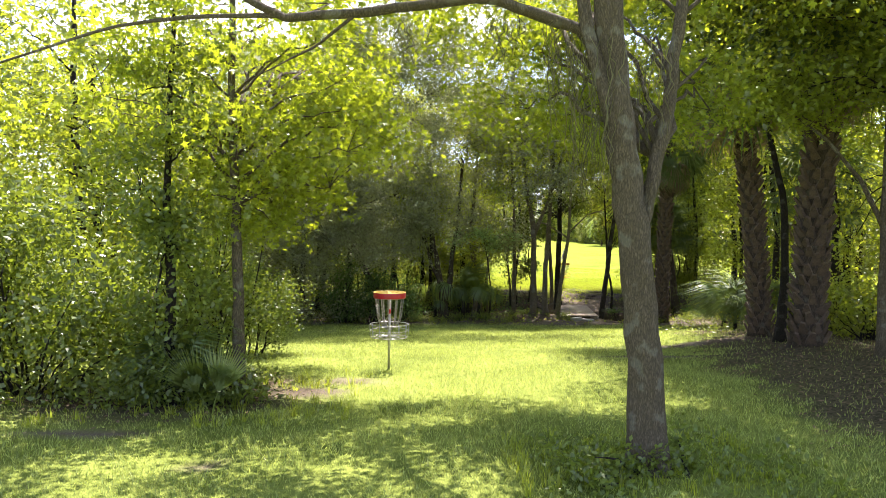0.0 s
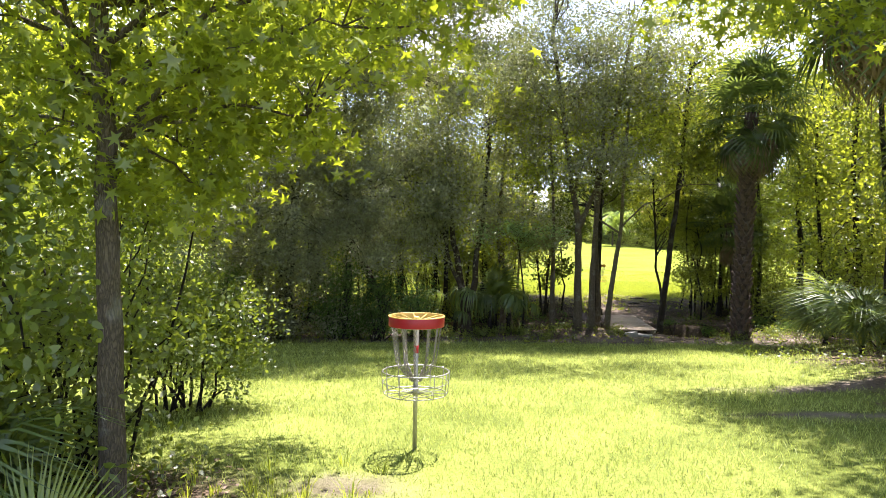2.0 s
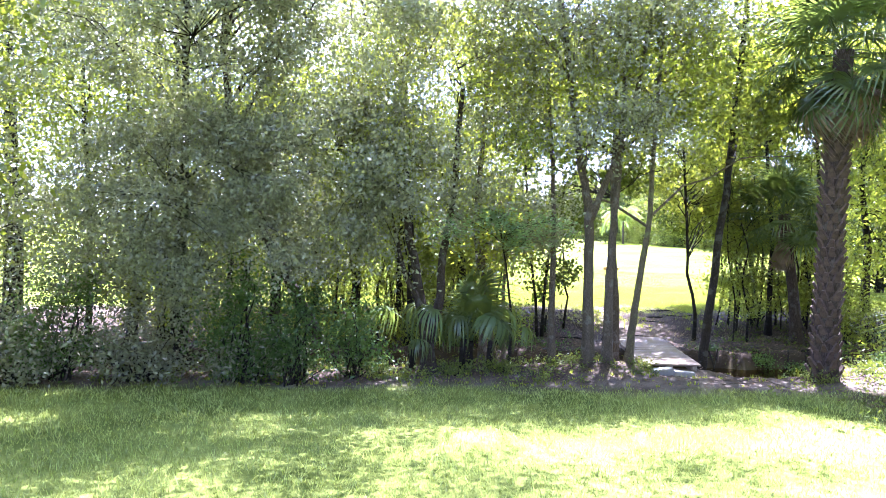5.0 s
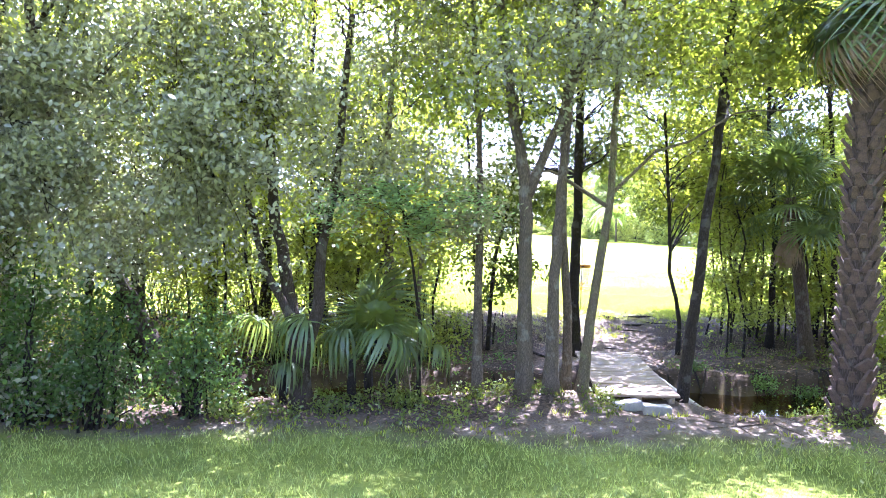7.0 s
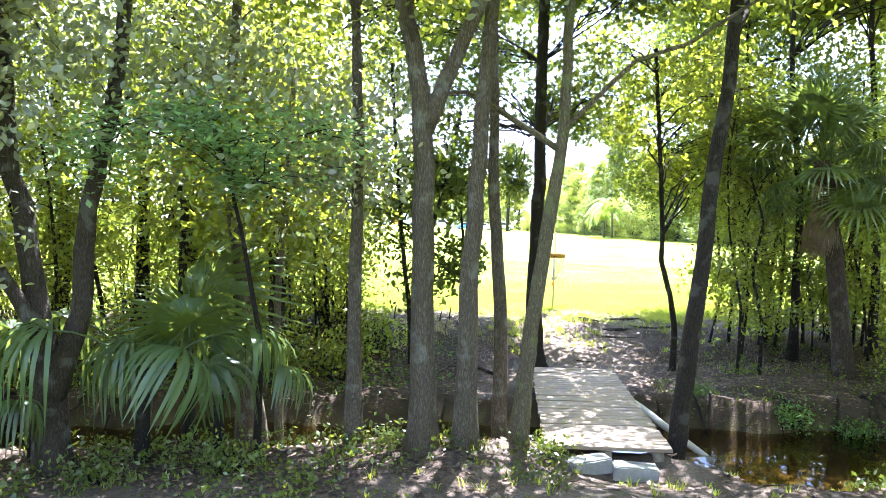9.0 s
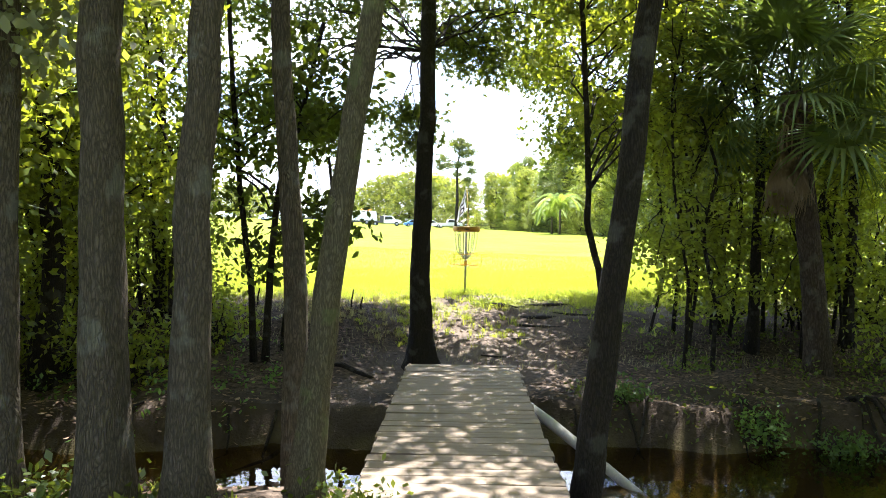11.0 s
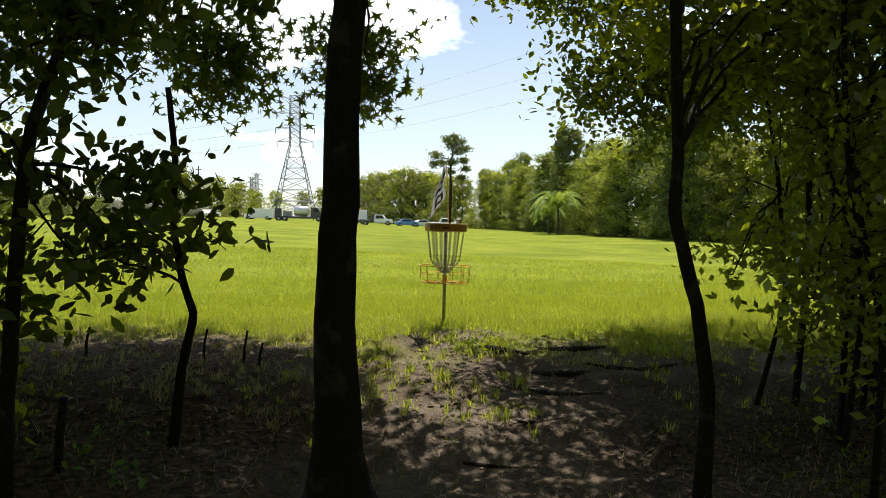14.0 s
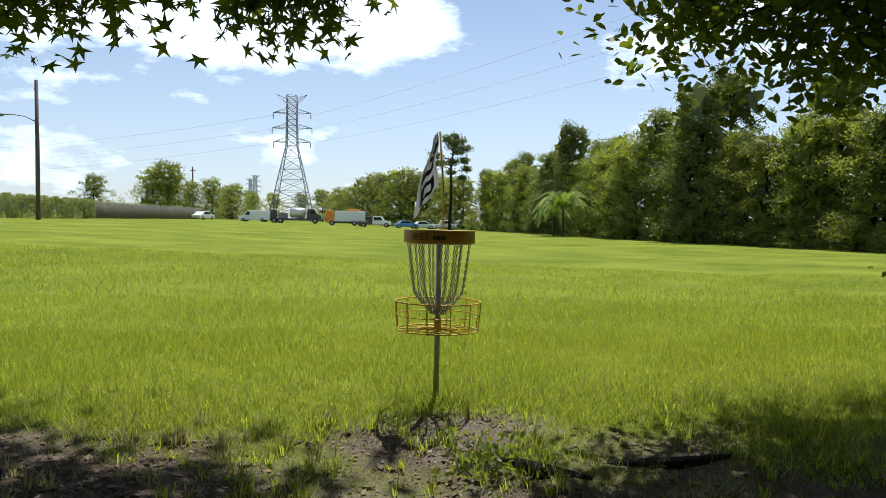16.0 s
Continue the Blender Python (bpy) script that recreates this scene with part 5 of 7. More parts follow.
for k, (x, y, r_) in enumerate([(-7.2, 31.9, 0.9), (-5.6, 31.6, 0.8), (-4.1, 31.8, 0.8), (-2.8, 31.5, 0.75), (-1.5, 31.8, 0.8), (-0.3, 31.5, 0.7), (0.8, 31.9, 0.7), (1.9, 31.7, 0.5), (2.4, 33.2, 0.5), (-3.4, 33.4, 1.0), (0.2, 33.6, 0.9), (11.4, 31.9, 0.6), (12.6, 32.2, 0.8), (10.4, 34.9, 0.5), (11.6, 34.6, 0.7)]):
    bush("shrub", (x, y), "loose green undergrowth on the far creek bank", [(0, 0, r_ * 0.8, r_, r_ * 0.8, r_ * 0.75, int(26 * r_) + 6)], M_CANOPY, 0.085, 56, OVATE, 0.26, 560 + k, stems=6, group="undergrowth")


# mostly unseen woods going on behind the clearing, added to block side light
first = [o for o in scene.collection.objects if o.name.startswith("woodland_tree") and o.parent is None and o["label"] == WOOD][:6]
wrng = random.Random(17)
for k, (x, y) in enumerate([(16, 12), (19, 15), (16.5, 17), (20, 20), (16, 22), (18.5, 25), (15.5, 27.5), (17.5, 30.5), (16, 33.5), (19.5, 34), (22, 28), (23, 23), (23, 16), (21, 38), (17.5, 37.5), (-15, 18), (-17, 23), (-15.5, 30), (-13, 34), (-18, 35), (-19, 13)]):
    s_ = wrng.uniform(0.9, 1.2)
    copy_thing(first[k % 6], Matrix.Translation((x, y, float(gz(x, y)) - 0.12)) @ pose(0, 0, 0, 0, 0, wrng.uniform(0, 360)) @ Matrix.Diagonal((s_, s_, s_, 1)))


# low leafy ground cover
def herbs(name, n, spots, h, size, mat, seed, label, clumps=7):
    """Small leaves in loose patches close over the ground; spots: (x0, x1, y0, y1)."""
    rng = np.random.RandomState(seed)
    x0, x1, y0, y1 = spots
    px, py = x0 + (x1 - x0) * rng.rand(n), y0 + (y1 - y0) * rng.rand(n)
    keep = wob(px, py, 1.9, seed * 0.7) + 0.6 * rng.normal(size=n) > 0.1
    px, py = px[keep], py[keep]
    hh = h * (0.4 + rng.rand(len(px)))
    k = np.repeat(np.arange(len(px)), clumps)
    x, y = px[k] + rng.normal(size=len(k)) * 0.07, py[k] + rng.normal(size=len(k)) * 0.07
    C = np.stack([x, y, gz(x, y) + 0.015 + hh[k] * rng.rand(len(k))], -1)
    C = C[C[:, 2] > -1.4]
    V, F = leaf_cloud(C, size, OVATE, rng, 0.45, 0.5)
    tagged(new(name, mesh_np(name, V, F, mat)), label, "ground cover", kind="stuff")


herbs("ground_herbs", 1000, (-6.5, 3.2, 25.5, 27.3), 0.20, 0.055, M_SHRUB, 1, "low leafy weeds along the near creek bank", 12)
herbs("ground_herbs", 260, (2.6, 4.7, 26.2, 27.2), 0.14, 0.045, M_LEAF_SHADED, 2, "small weeds between the creekside trunks", 9)
herbs("ground_herbs", 600, (8.2, 14, 31.0, 35.6), 0.18, 0.055, M_LEAF_SHADED, 3, "loose green weeds under the far-bank saplings", 10)
herbs("ground_herbs", 260, (6.6, 13, 29.7, 31.0), 0.18, 0.05, M_LEAF_SHADED, 9, "small weeds on the creek's far bank", 10)
herbs("ground_herbs", 600, (7.2, 11.5, 24.6, 27.4), 0.20, 0.05, M_SHRUB, 4, "rough weeds round a palm foot", 11)
herbs("ground_herbs", 500, (5.8, 11, 18.0, 25.0), 0.16, 0.06, M_SHRUB, 5, "scattered weeds in the litter under palms", 9)
herbs("ground_herbs", 500, (-8.5, -2.7, 9.3, 12.0), 0.22, 0.065, M_SHRUB, 6, "leafy weeds at the thicket foot", 10)
herbs("ground_herbs", 420, (0.9, 3.6, 5.9, 7.9), 0.16, 0.06, M_SHRUB, 7, "leafy weeds round the lawn tree", 10)
herbs("ground_herbs", 700, (-5.5, 4.0, 30.0, 33.4), 0.22, 0.06, M_LUSH, 8, "loose green weeds on the far creek bank", 9)

# ---------------------------------------------------------------- baskets
def ring(bag, r, z, w, n=40, sides=6):
    a = np.linspace(0, 2 * np.pi, n, endpoint=False)
    b = np.linspace(0, 2 * np.pi, sides, endpoint=False)
    A, B = np.meshgrid(a, b, indexing="ij")
    V = np.stack([(r + w * np.cos(B)) * np.cos(A), (r + w * np.cos(B)) * np.sin(A), z + w * np.sin(B)], -1).reshape(-1, 3)
    i, j = np.meshgrid(np.arange(n), np.arange(sides), indexing="ij")
    Q = np.stack([i * sides + j, (i + 1) % n * sides + j, (i + 1) % n * sides + (j + 1) % sides, i * sides + (j + 1) % sides], -1).reshape(-1, 4)
    bag.add(V, Q)


def ring_mesh(name, r, z, w, mat, n=40):
    b = Bag()
    ring(b, r, z, w, n)
    return b.mesh(name, mat, True)


def rod(name, pts, r, mat, sides=8):
    b = Bag()
    b.tube(pts, r, sides)
    return b.mesh(name, mat, True)


def band_mesh(name, r, z0, z1, th, mat, n=56):
    """A hoop with thickness and softened lips."""
    prof = [(r, z0 + 0.003), (r, z1 - 0.003), (r - 0.001, z1), (r - th + 0.001, z1), (r - th, z1 - 0.003), (r - th, z0 + 0.003), (r - th + 0.001, z0), (r - 0.001, z0)]
    a = np.linspace(0, 2 * np.pi, n, endpoint=False)
    V = np.array([[p[0] * math.cos(t), p[0] * math.sin(t), p[1]] for t in a for p in prof])
    k = len(prof)
    Q = [[i * k + j, (i + 1) % n * k + j, (i + 1) % n * k + (j + 1) % k, i * k + (j + 1) % k] for i in range(n) for j in range(k)]
    return mesh_np(name, V, np.array(Q), mat)


def chain_mesh(name, pts, mat, link=0.034):
    """Links turned crosswise in turn along a hanging line."""
    P = np.array(pts, float)
    seg = np.concatenate([[0], np.cumsum(np.linalg.norm(np.diff(P, axis=0), axis=1))])
    n = int(seg[-1] / (link * 0.78))
    bag = Bag()
    s = (np.arange(n) + 0.5) * seg[-1] / n
    C = np.stack([np.interp(s, seg, P[:, i]) for i in range(3)], -1)
    T = np.gradient(C, axis=0)
    T /= np.linalg.norm(T, axis=1)[:, None]
    for k in range(n):
        t = T[k]
        u = np.cross(t, (0.3, 0.8, 0.1))
        u /= np.linalg.norm(u)
        v = np.cross(t, u)
        if k % 2:
            u, v = v, -u
        th = np.linspace(0, 2 * np.pi, 8, endpoint=False)
        cen = C[k] + np.outer(np.sin(th), t) * link * 0.5 + np.outer(np.cos(th), u) * link * 0.27
        out = np.outer(np.sin(th), t) + np.outer(np.cos(th), u)
        out /= np.linalg.norm(out, axis=1)[:, None]
        w = 0.0036
        V = np.stack([cen + out * w, cen + v * w, cen - out * w, cen - v * w], 1).reshape(-1, 3)
        Q = [[i * 4 + j, (i + 1) % 8 * 4 + j, (i + 1) % 8 * 4 + (j + 1) % 4, i * 4 + (j + 1) % 4] for i in range(8) for j in range(4)]
        bag.add(V, Q)
    return bag.mesh(name, mat)


def basket(place, label, size, band_mat, inner_mat, frame_mat, lean, sticker=None, turn=0.0):
    """A disc golf target 1.38 m high at size 1."""
    x, y, z = place
    ob = thing("disc_golf_basket", (x, y, z), label, "disc golf basket", "disc golf baskets")
    ob.matrix_world = pose(x, y, z, lean[0], lean[1], turn) @ Matrix.Diagonal((size, size, size, 1))
    part("pole", rod("pole", [(0, 0, -0.15), (0, 0, 0.6), (0, 0, 1.36)], 0.024, M_GALV, 14), None, ob)
    band = part("band", band_mesh("band", 0.29, 1.275, 1.375, 0.006, band_mat), None, ob)
    part("band_lining", band_mesh("band_lining", 0.2838, 1.277, 1.3735, 0.002, inner_mat), None, band)
    part("rim", ring_mesh("rim", 0.288, 1.376, 0.0055, inner_mat, 56), None, band)
    part("hub", rod("hub", [(0, 0, 1.30), (0, 0, 1.355), (0, 0, 1.37)], [0.032, 0.032, 0.028], inner_mat, 14), None, ob)
    for k in range(12):
        a = 2 * math.pi * (k + 0.3) / 12
        c, s = math.cos(a), math.sin(a)
        part("spoke", rod("spoke", [(0.028 * c, 0.028 * s, 1.325), (0.15 * c, 0.15 * s, 1.345), (0.284 * c, 0.284 * s, 1.368)], 0.0042, inner_mat, 6), None, ob)
    part("hanger_ring", ring_mesh("hanger_ring", 0.255, 1.272, 0.005, M_GALV), None, ob)
    part("hanger_ring", ring_mesh("hanger_ring", 0.16, 1.272, 0.005, M_GALV), None, ob)
    for n, r0, low, off in ((12, 0.255, 0.70, 0.0), (6, 0.16, 0.72, 0.4)):
        for k in range(n):
            a = 2 * math.pi * (k + off) / n
            t = np.linspace(0, 1, 22)
            r = r0 * (1 - 0.30 * t) * (1 - smooth(0.62, 1.08, t)) + 0.036 * smooth(0.6, 1.0, t)
            zz = 1.27 - (1.27 - low) * (0.92 * t + 0.08 * np.sin(t * np.pi / 2))
            part("chain", chain_mesh("chain", np.stack([r * math.cos(a), r * math.sin(a), zz], -1), M_CHAIN), None, ob)
    part("chain_collar", ring_mesh("chain_collar", 0.036, 0.70, 0.007, M_GALV, 20), None, ob)
    tray = part("tray", ring_mesh("tray", 0.345, 0.80, 0.0065, frame_mat, 56), None, ob)
    part("tray_hoop", ring_mesh("tray_hoop", 0.34, 0.69, 0.0045, frame_mat, 56), None, tray)
    part("tray_hoop", ring_mesh("tray_hoop", 0.325, 0.57, 0.0055, frame_mat, 56), None, tray)
    part("tray_hoop", ring_mesh("tray_hoop", 0.18, 0.566, 0.0045, frame_mat, 40), None, tray)
    for k in range(12):
        a = 2 * math.pi * (k + 0.15) / 12
        c, s = math.cos(a), math.sin(a)
        part("tray_rod", rod("tray_rod", [(0.333 * c, 0.333 * s, 0.80), (0.345 * c, 0.345 * s, 0.812), (0.353 * c, 0.353 * s, 0.80), (0.347 * c, 0.347 * s, 0.68), (0.335 * c, 0.335 * s, 0.575), (0.322 * c, 0.322 * s, 0.562), (0.03 * c, 0.03 * s, 0.575)], 0.0044, frame_mat, 6), None, tray)
    part("tray_collar", rod("tray_collar", [(0, 0, 0.545), (0, 0, 0.66)], 0.031, frame_mat, 14), None, tray)
    if sticker:
        part("sticker", rod("sticker", [(0, 0, 0.99), (0, 0, 1.07)], 0.0253, sticker, 14), None, ob, "red reflective sticker on the pole")
    return ob


basket((-0.95, 12.58, float(gz(-0.95, 12.58)) + 0.03), "disc golf basket with red band, chains and galvanised wire tray", 0.97, M_RED, M_YELTOP, M_GALV, (0.0, 0.8), M_RED)
YB = (6.22, 37.05, float(gz(6.22, 37.05)))
yellow = basket(YB, "disc golf basket with ochre band, chains and yellow wire tray", 0.91, M_OCHRE, M_YELTOP, M_YEL, (0.0, 1.0), None, 8)

# ---------------------------------------------------------------- footbridge
BA, BB = Vector((5.2, 27.1, -0.76)), Vector((5.61, 31.3, -0.82))     # middle of each end, top face
ax = (BB - BA).normalized()
BL, BW = (BB - BA).length, 1.24
side = Vector((ax.y, -ax.x, 0)).normalized()
upv = side.cross(ax)
BM = Matrix((( side.x, ax.x, upv.x, BA.x), (side.y, ax.y, upv.y, BA.y), (side.z, ax.z, upv.z, BA.z), (0, 0, 0, 1)))
bridge = thing("footbridge", tuple(BA), "weathered grey timber plank footbridge over a creek", "footbridge")
bridge.matrix_world = BM
NP = 30
pitch_ = BL / NP
brng = random.Random(5)
pb_ = bmesh.new()
bmesh.ops.create_cube(pb_, size=1.0)
for v_ in pb_.verts:
    v_.co = (v_.co.x * BW, v_.co.y * (pitch_ - 0.009), v_.co.z * 0.036)
bmesh.ops.bevel(pb_, geom=pb_.edges[:], offset=0.003, segments=1, affect="EDGES")
PLANK = bpy.data.meshes.new("plank")
pb_.to_mesh(PLANK)
pb_.free()
PLANK.materials.append(M_WOOD)
for k in range(NP):
    part("plank", PLANK, None, bridge, at=pose(brng.uniform(-0.012, 0.012), (k + 0.5) * pitch_, -0.018 + brng.uniform(-0.003, 0.003), brng.uniform(-0.5, 0.5), brng.uniform(-0.3, 0.3), brng.uniform(-0.25, 0.25)))
for s_ in (-0.5, 0.0, 0.5):
    b_ = Bag()
    b_.box((s_ - 0.045, 0.03, -0.17), (s_ + 0.045, BL - 0.05, -0.039))
    part("beam", b_.mesh("beam", M_BEAM), None, bridge)


def block(x, y, z, turn, sx=0.42, sy=0.21, sz=0.15, roll=0):
    bm = bmesh.new()
    bmesh.ops.create_cube(bm, size=1.0)
    for v in bm.verts:
        v.co = (v.co.x * sx, v.co.y * sy, v.co.z * sz)
    bmesh.ops.bevel(bm, geom=bm.edges[:], offset=0.012, segments=2, affect="EDGES")
    me = bpy.data.meshes.new("concrete_block")
    bm.to_mesh(me)
    bm.free()
    me.materials.append(M_CONC)
    ob = new("concrete_block", me)
    ob.matrix_world = pose(x, y, z, 0, roll, turn)
    return tagged(ob, "rough grey concrete block under the footbridge end", "concrete block", "bridge blocks")


block(4.98, 26.98, -0.90, 14, roll=-4)
block(5.42, 26.93, -0.95, -7, roll=3)
b_ = Bag()
b_.tube([(6.1, 30.05, -0.95), (6.3, 29.75, -1.07), (6.6, 29.4, -1.28), (6.95, 28.95, -1.52)], [0.045, 0.05, 0.045, 0.04], 10)
tagged(new("fallen_pole", b_.mesh("fallen_pole", M_PIPE, True)), "pale bare pole lying in the creek", "pole")


# ---------------------------------------------------------------- grass blades
def grass(name, xs, ys, n, h, w, mat, seed, label, bare=1.0, wet_shade=False):
    rng = np.random.RandomState(seed)
    x = xs[0] + (xs[1] - xs[0]) * rng.rand(n)
    y = ys[0] + (ys[1] - ys[0]) * rng.rand(n)
    keep = rng.rand(n) > bare * np.maximum(soil_mask(x, y) * 1.02, litter_mask(x, y) * 1.0)
    keep &= (0.72 + 0.4 * wob(x, y, 2.3, 1.0) + 0.25 * wob(x, y, 6.1, 0.3)) > rng.rand(n) * 0.75
    x, y = x[keep], y[keep]
    n = len(x)
    z = gz(x, y) - 0.01
    a = rng.rand(n) * 2 * np.pi
    hh = h * (0.5 + rng.rand(n)) * (1 + 0.35 * wob(x, y, 1.5, 7.0))
    tilt = rng.normal(size=(n, 2)) * 0.45
    B = np.stack([x, y, z], -1)
    d = np.stack([np.cos(a), np.sin(a), 0 * a], -1) * w * 0.5
    tip = B + np.stack([tilt[:, 0] * hh, tilt[:, 1] * hh, hh], -1)
    V = np.stack([B - d, B + d, tip], 1).reshape(-1, 3)
    me = mesh_np(name, V, np.arange(3 * n).reshape(n, 3), mat)
    tagged(new(name, me), label, "grass", kind="stuff")


grass("lawn_grass", (-9, 10.5), (3, 15), 230000, 0.055, 0.011, M_LAWN, 1, "short sunlit lawn grass")
grass("lawn_grass", (-9, 11), (15, 27), 130000, 0.06, 0.015, M_LAWN, 2, "short lawn grass towards the trees")
grass("field_grass", (-4, 16), (34.8, 44), 240000, 0.07, 0.008, M_GRASS, 3, "green field grass near the basket")
grass("field_grass", (0, 11.5), (35.4, 40.5), 230000, 0.055, 0.0045, M_GRASS, 6, "fine short field grass round the basket")
grass("field_grass", (-14, 26), (44, 56), 90000, 0.07, 0.018, M_GRASS, 4, "green field grass")
grass("dry_grass", (-2, 13), (32.5, 37.5), 16000, 0.09, 0.008, M_GRASS_DRY, 5, "dry straw-coloured grass on bare soil", 0.55)


# ---------------------------------------------------------------- beyond the field
def far_tree(name, h, r, n, seed, mat, size=0.34, label="", trunk_r=0.18, low=0.03, per=46):
    """A broadleaf far tree at the origin, to be copied."""
    rng = np.random.RandomState(seed)
    ob = thing(name, (0, 0, 0), label, "tree", "field-edge trees")
    bag = Bag()
    bag.tube([(0, 0, -0.3), (0.1, 0, h * 0.3), (-0.1, 0.1, h * 0.6), (0, 0, h * 0.9)], [trunk_r, trunk_r * 0.8, trunk_r * 0.5, 0.04], 8, 0.1, seed)
    C = []
    lobes = []
    for k in range(17):
        u = ((k + rng.rand()) / 17) ** 1.15
        a = k * 2.4 + rng.rand()
        rr = r * (0.82 - 0.7 * u ** 2.2) * (0.7 + 0.4 * rng.rand())
        lobes.append((rr * math.cos(a), rr * math.sin(a), h * (low + 0.02 + (0.94 - low) * u), r * (0.46 - 0.2 * u) * (0.8 + 0.5 * rng.rand())))
    for k in range(n):
        lx, ly, lz, lr = lobes[k % 17]
        v = rng.normal(size=3)
        v /= np.linalg.norm(v)
        q = np.array([lx, ly, max(lz, 0.4)]) + v * lr * np.array([1, 1, 0.85]) * (0.8 + 0.3 * rng.rand())
        zz, rr = q[2], math.hypot(q[0], q[1])
        if k % 3 == 0:
            bag.tube(limb_path((0, 0, max(0.3, zz - rr * 0.8)), q, rng, 0.05, 4), [0.05, 0.04, 0.03, 0.01], 4)
        cl = 0.24 * r / 2.2 * (0.7 + 0.7 * rng.rand())
        C.append(q + rng.normal(size=(per, 3)) * np.array([cl, cl, cl * 0.6]))
    part("trunk", bag.mesh("trunk", M_BARKD, True), None, ob)
    V, F = leaf_cloud(np.vstack(C), size, OVATE, rng, 0.4)
    # broad inner sprays that close the crown
    a, u = rng.rand(150) * 2 * np.pi, rng.rand(150)
    inner = np.stack([np.cos(a) * r * 0.5 * rng.rand(150) ** 0.5, np.sin(a) * r * 0.5 * rng.rand(150) ** 0.5, h * (low + 0.05 + (0.86 - low) * u)], -1)
    V2, F2 = leaf_cloud(inner, h * 0.11, OVATE6, rng, 0.1)
    part("crown", mesh_np("crown", np.vstack([V, V2]), [F, F2 + len(V)], mat), None, ob)
    return ob


L1 = "broadleaf tree in the woodland edge of a field"
arche = [far_tree("field_tree", 12.0, 3.0, 220, 1, M_FAR, 0.19, L1), far_tree("field_tree", 13.0, 2.8, 220, 2, M_FARD, 0.19, L1), far_tree("field_tree", 11.0, 3.3, 220, 3, M_FAR, 0.19, L1),
         far_tree("field_tree", 12.5, 2.8, 220, 4, M_FARD, 0.19, L1), far_tree("field_tree", 4.5, 2.2, 100, 5, M_FAR, 0.16, "leafy bush at a field's woodland edge", 0.08, 0.05), far_tree("field_tree", 12.0, 4.6, 170, 6, M_FAR, 0.36, "broad distant tree beyond the road", 0.25, 0.05, 26)]
frng = random.Random(9)
EDGE = [(22.6, 171), (24.2, 159), (26.0, 148.5), (27.0, 135.5), (28.4, 127), (29.4, 118), (30.4, 110), (31.5, 104), (32.2, 97), (33.1, 92), (34.0, 86.7), (35.4, 82.6), (36.6, 78.5), (37.6, 74.4)]
spots = []
for k in range(26):
    u = k / 25 * (len(EDGE) - 1)
    i = min(int(u), len(EDGE) - 2)
    f = u - i
    x, y = EDGE[i][0] + f * (EDGE[i + 1][0] - EDGE[i][0]), EDGE[i][1] + f * (EDGE[i + 1][1] - EDGE[i][1])
    spots.append((x + frng.uniform(1.5, 3.5), y + frng.uniform(-1, 1), frng.choice((0, 1, 2, 3, 0, 2)), frng.uniform(0.93, 1.07) * (1.06 if k < 17 else 0.88)))
    if k % 4 == 0:
        spots.append((x + frng.uniform(6, 9), y + frng.uniform(1, 4), frng.choice((1, 3)), frng.uniform(1.05, 1.18) * (1.06 if k < 17 else 0.95)))
    spots.append((x + frng.uniform(-0.8, 1.6), y + frng.uniform(-1, 1), 4, frng.uniform(0.5, 0.95)))
for x, y in ((38.5, 68), (37, 62), (34, 57), (30, 53), (26, 50), (22.5, 46.5), (19, 42.5), (42, 60), (36, 52)):
    spots.append((x, y, frng.choice((0, 1, 2, 3)), frng.uniform(0.6, 0.75)))
# far side of the road
for x, y, s_ in ((-15, 264, 0.95), (-10, 250, 0.9), (-8, 243, 1.0), (-4, 236, 1.05), (-1, 233, 1.15), (3, 226, 1.3), (6, 222, 1.45), (9, 214, 1.4), (12, 211, 1.4), (15, 206, 1.3), (18, 204, 1.2), (20, 196, 1.1), (22, 186, 1.1), (-39.5, 175.5, 1.0), (-37, 177, 1.05), (-34, 181, 0.7), (-30.6, 185, 0.8), (-28, 192, 0.7), (-29, 198, 0.75), (-26, 205, 0.6), (-45, 260, 0.9), (-38, 265, 0.8), (-30, 262, 0.8), (-22, 266, 0.8), (-60, 255, 1.0), (-80, 250, 1.1)):
    spots.append((x, y, 5, s_))
used = [False] * 6
for x, y, a, s in spots:
    m = Matrix.Translation((x, y, float(gz(x, y)) - 0.1)) @ pose(0, 0, 0, 0, 0, frng.uniform(0, 360)) @ Matrix.Diagonal((s * 1.05, s * 1.05, s * frng.uniform(0.92, 1.08), 1))
    if used[a]:
        copy_thing(arche[a], m)
    else:
        arche[a].matrix_world = m
        used[a] = True

# tall pine
rng_ = np.random.RandomState(61)
pine = thing("pine_tree", (17.0, 163, float(gz(17, 163))), "tall pine with tufted dark green crown", "tree")
bag = Bag()
bag.tube([(0, 0, -0.3), (0.3, 0, 6), (0.2, 0, 11), (0.9, 0, 16.5)], [0.32, 0.28, 0.2, 0.08], 8, 0.1)
C = []
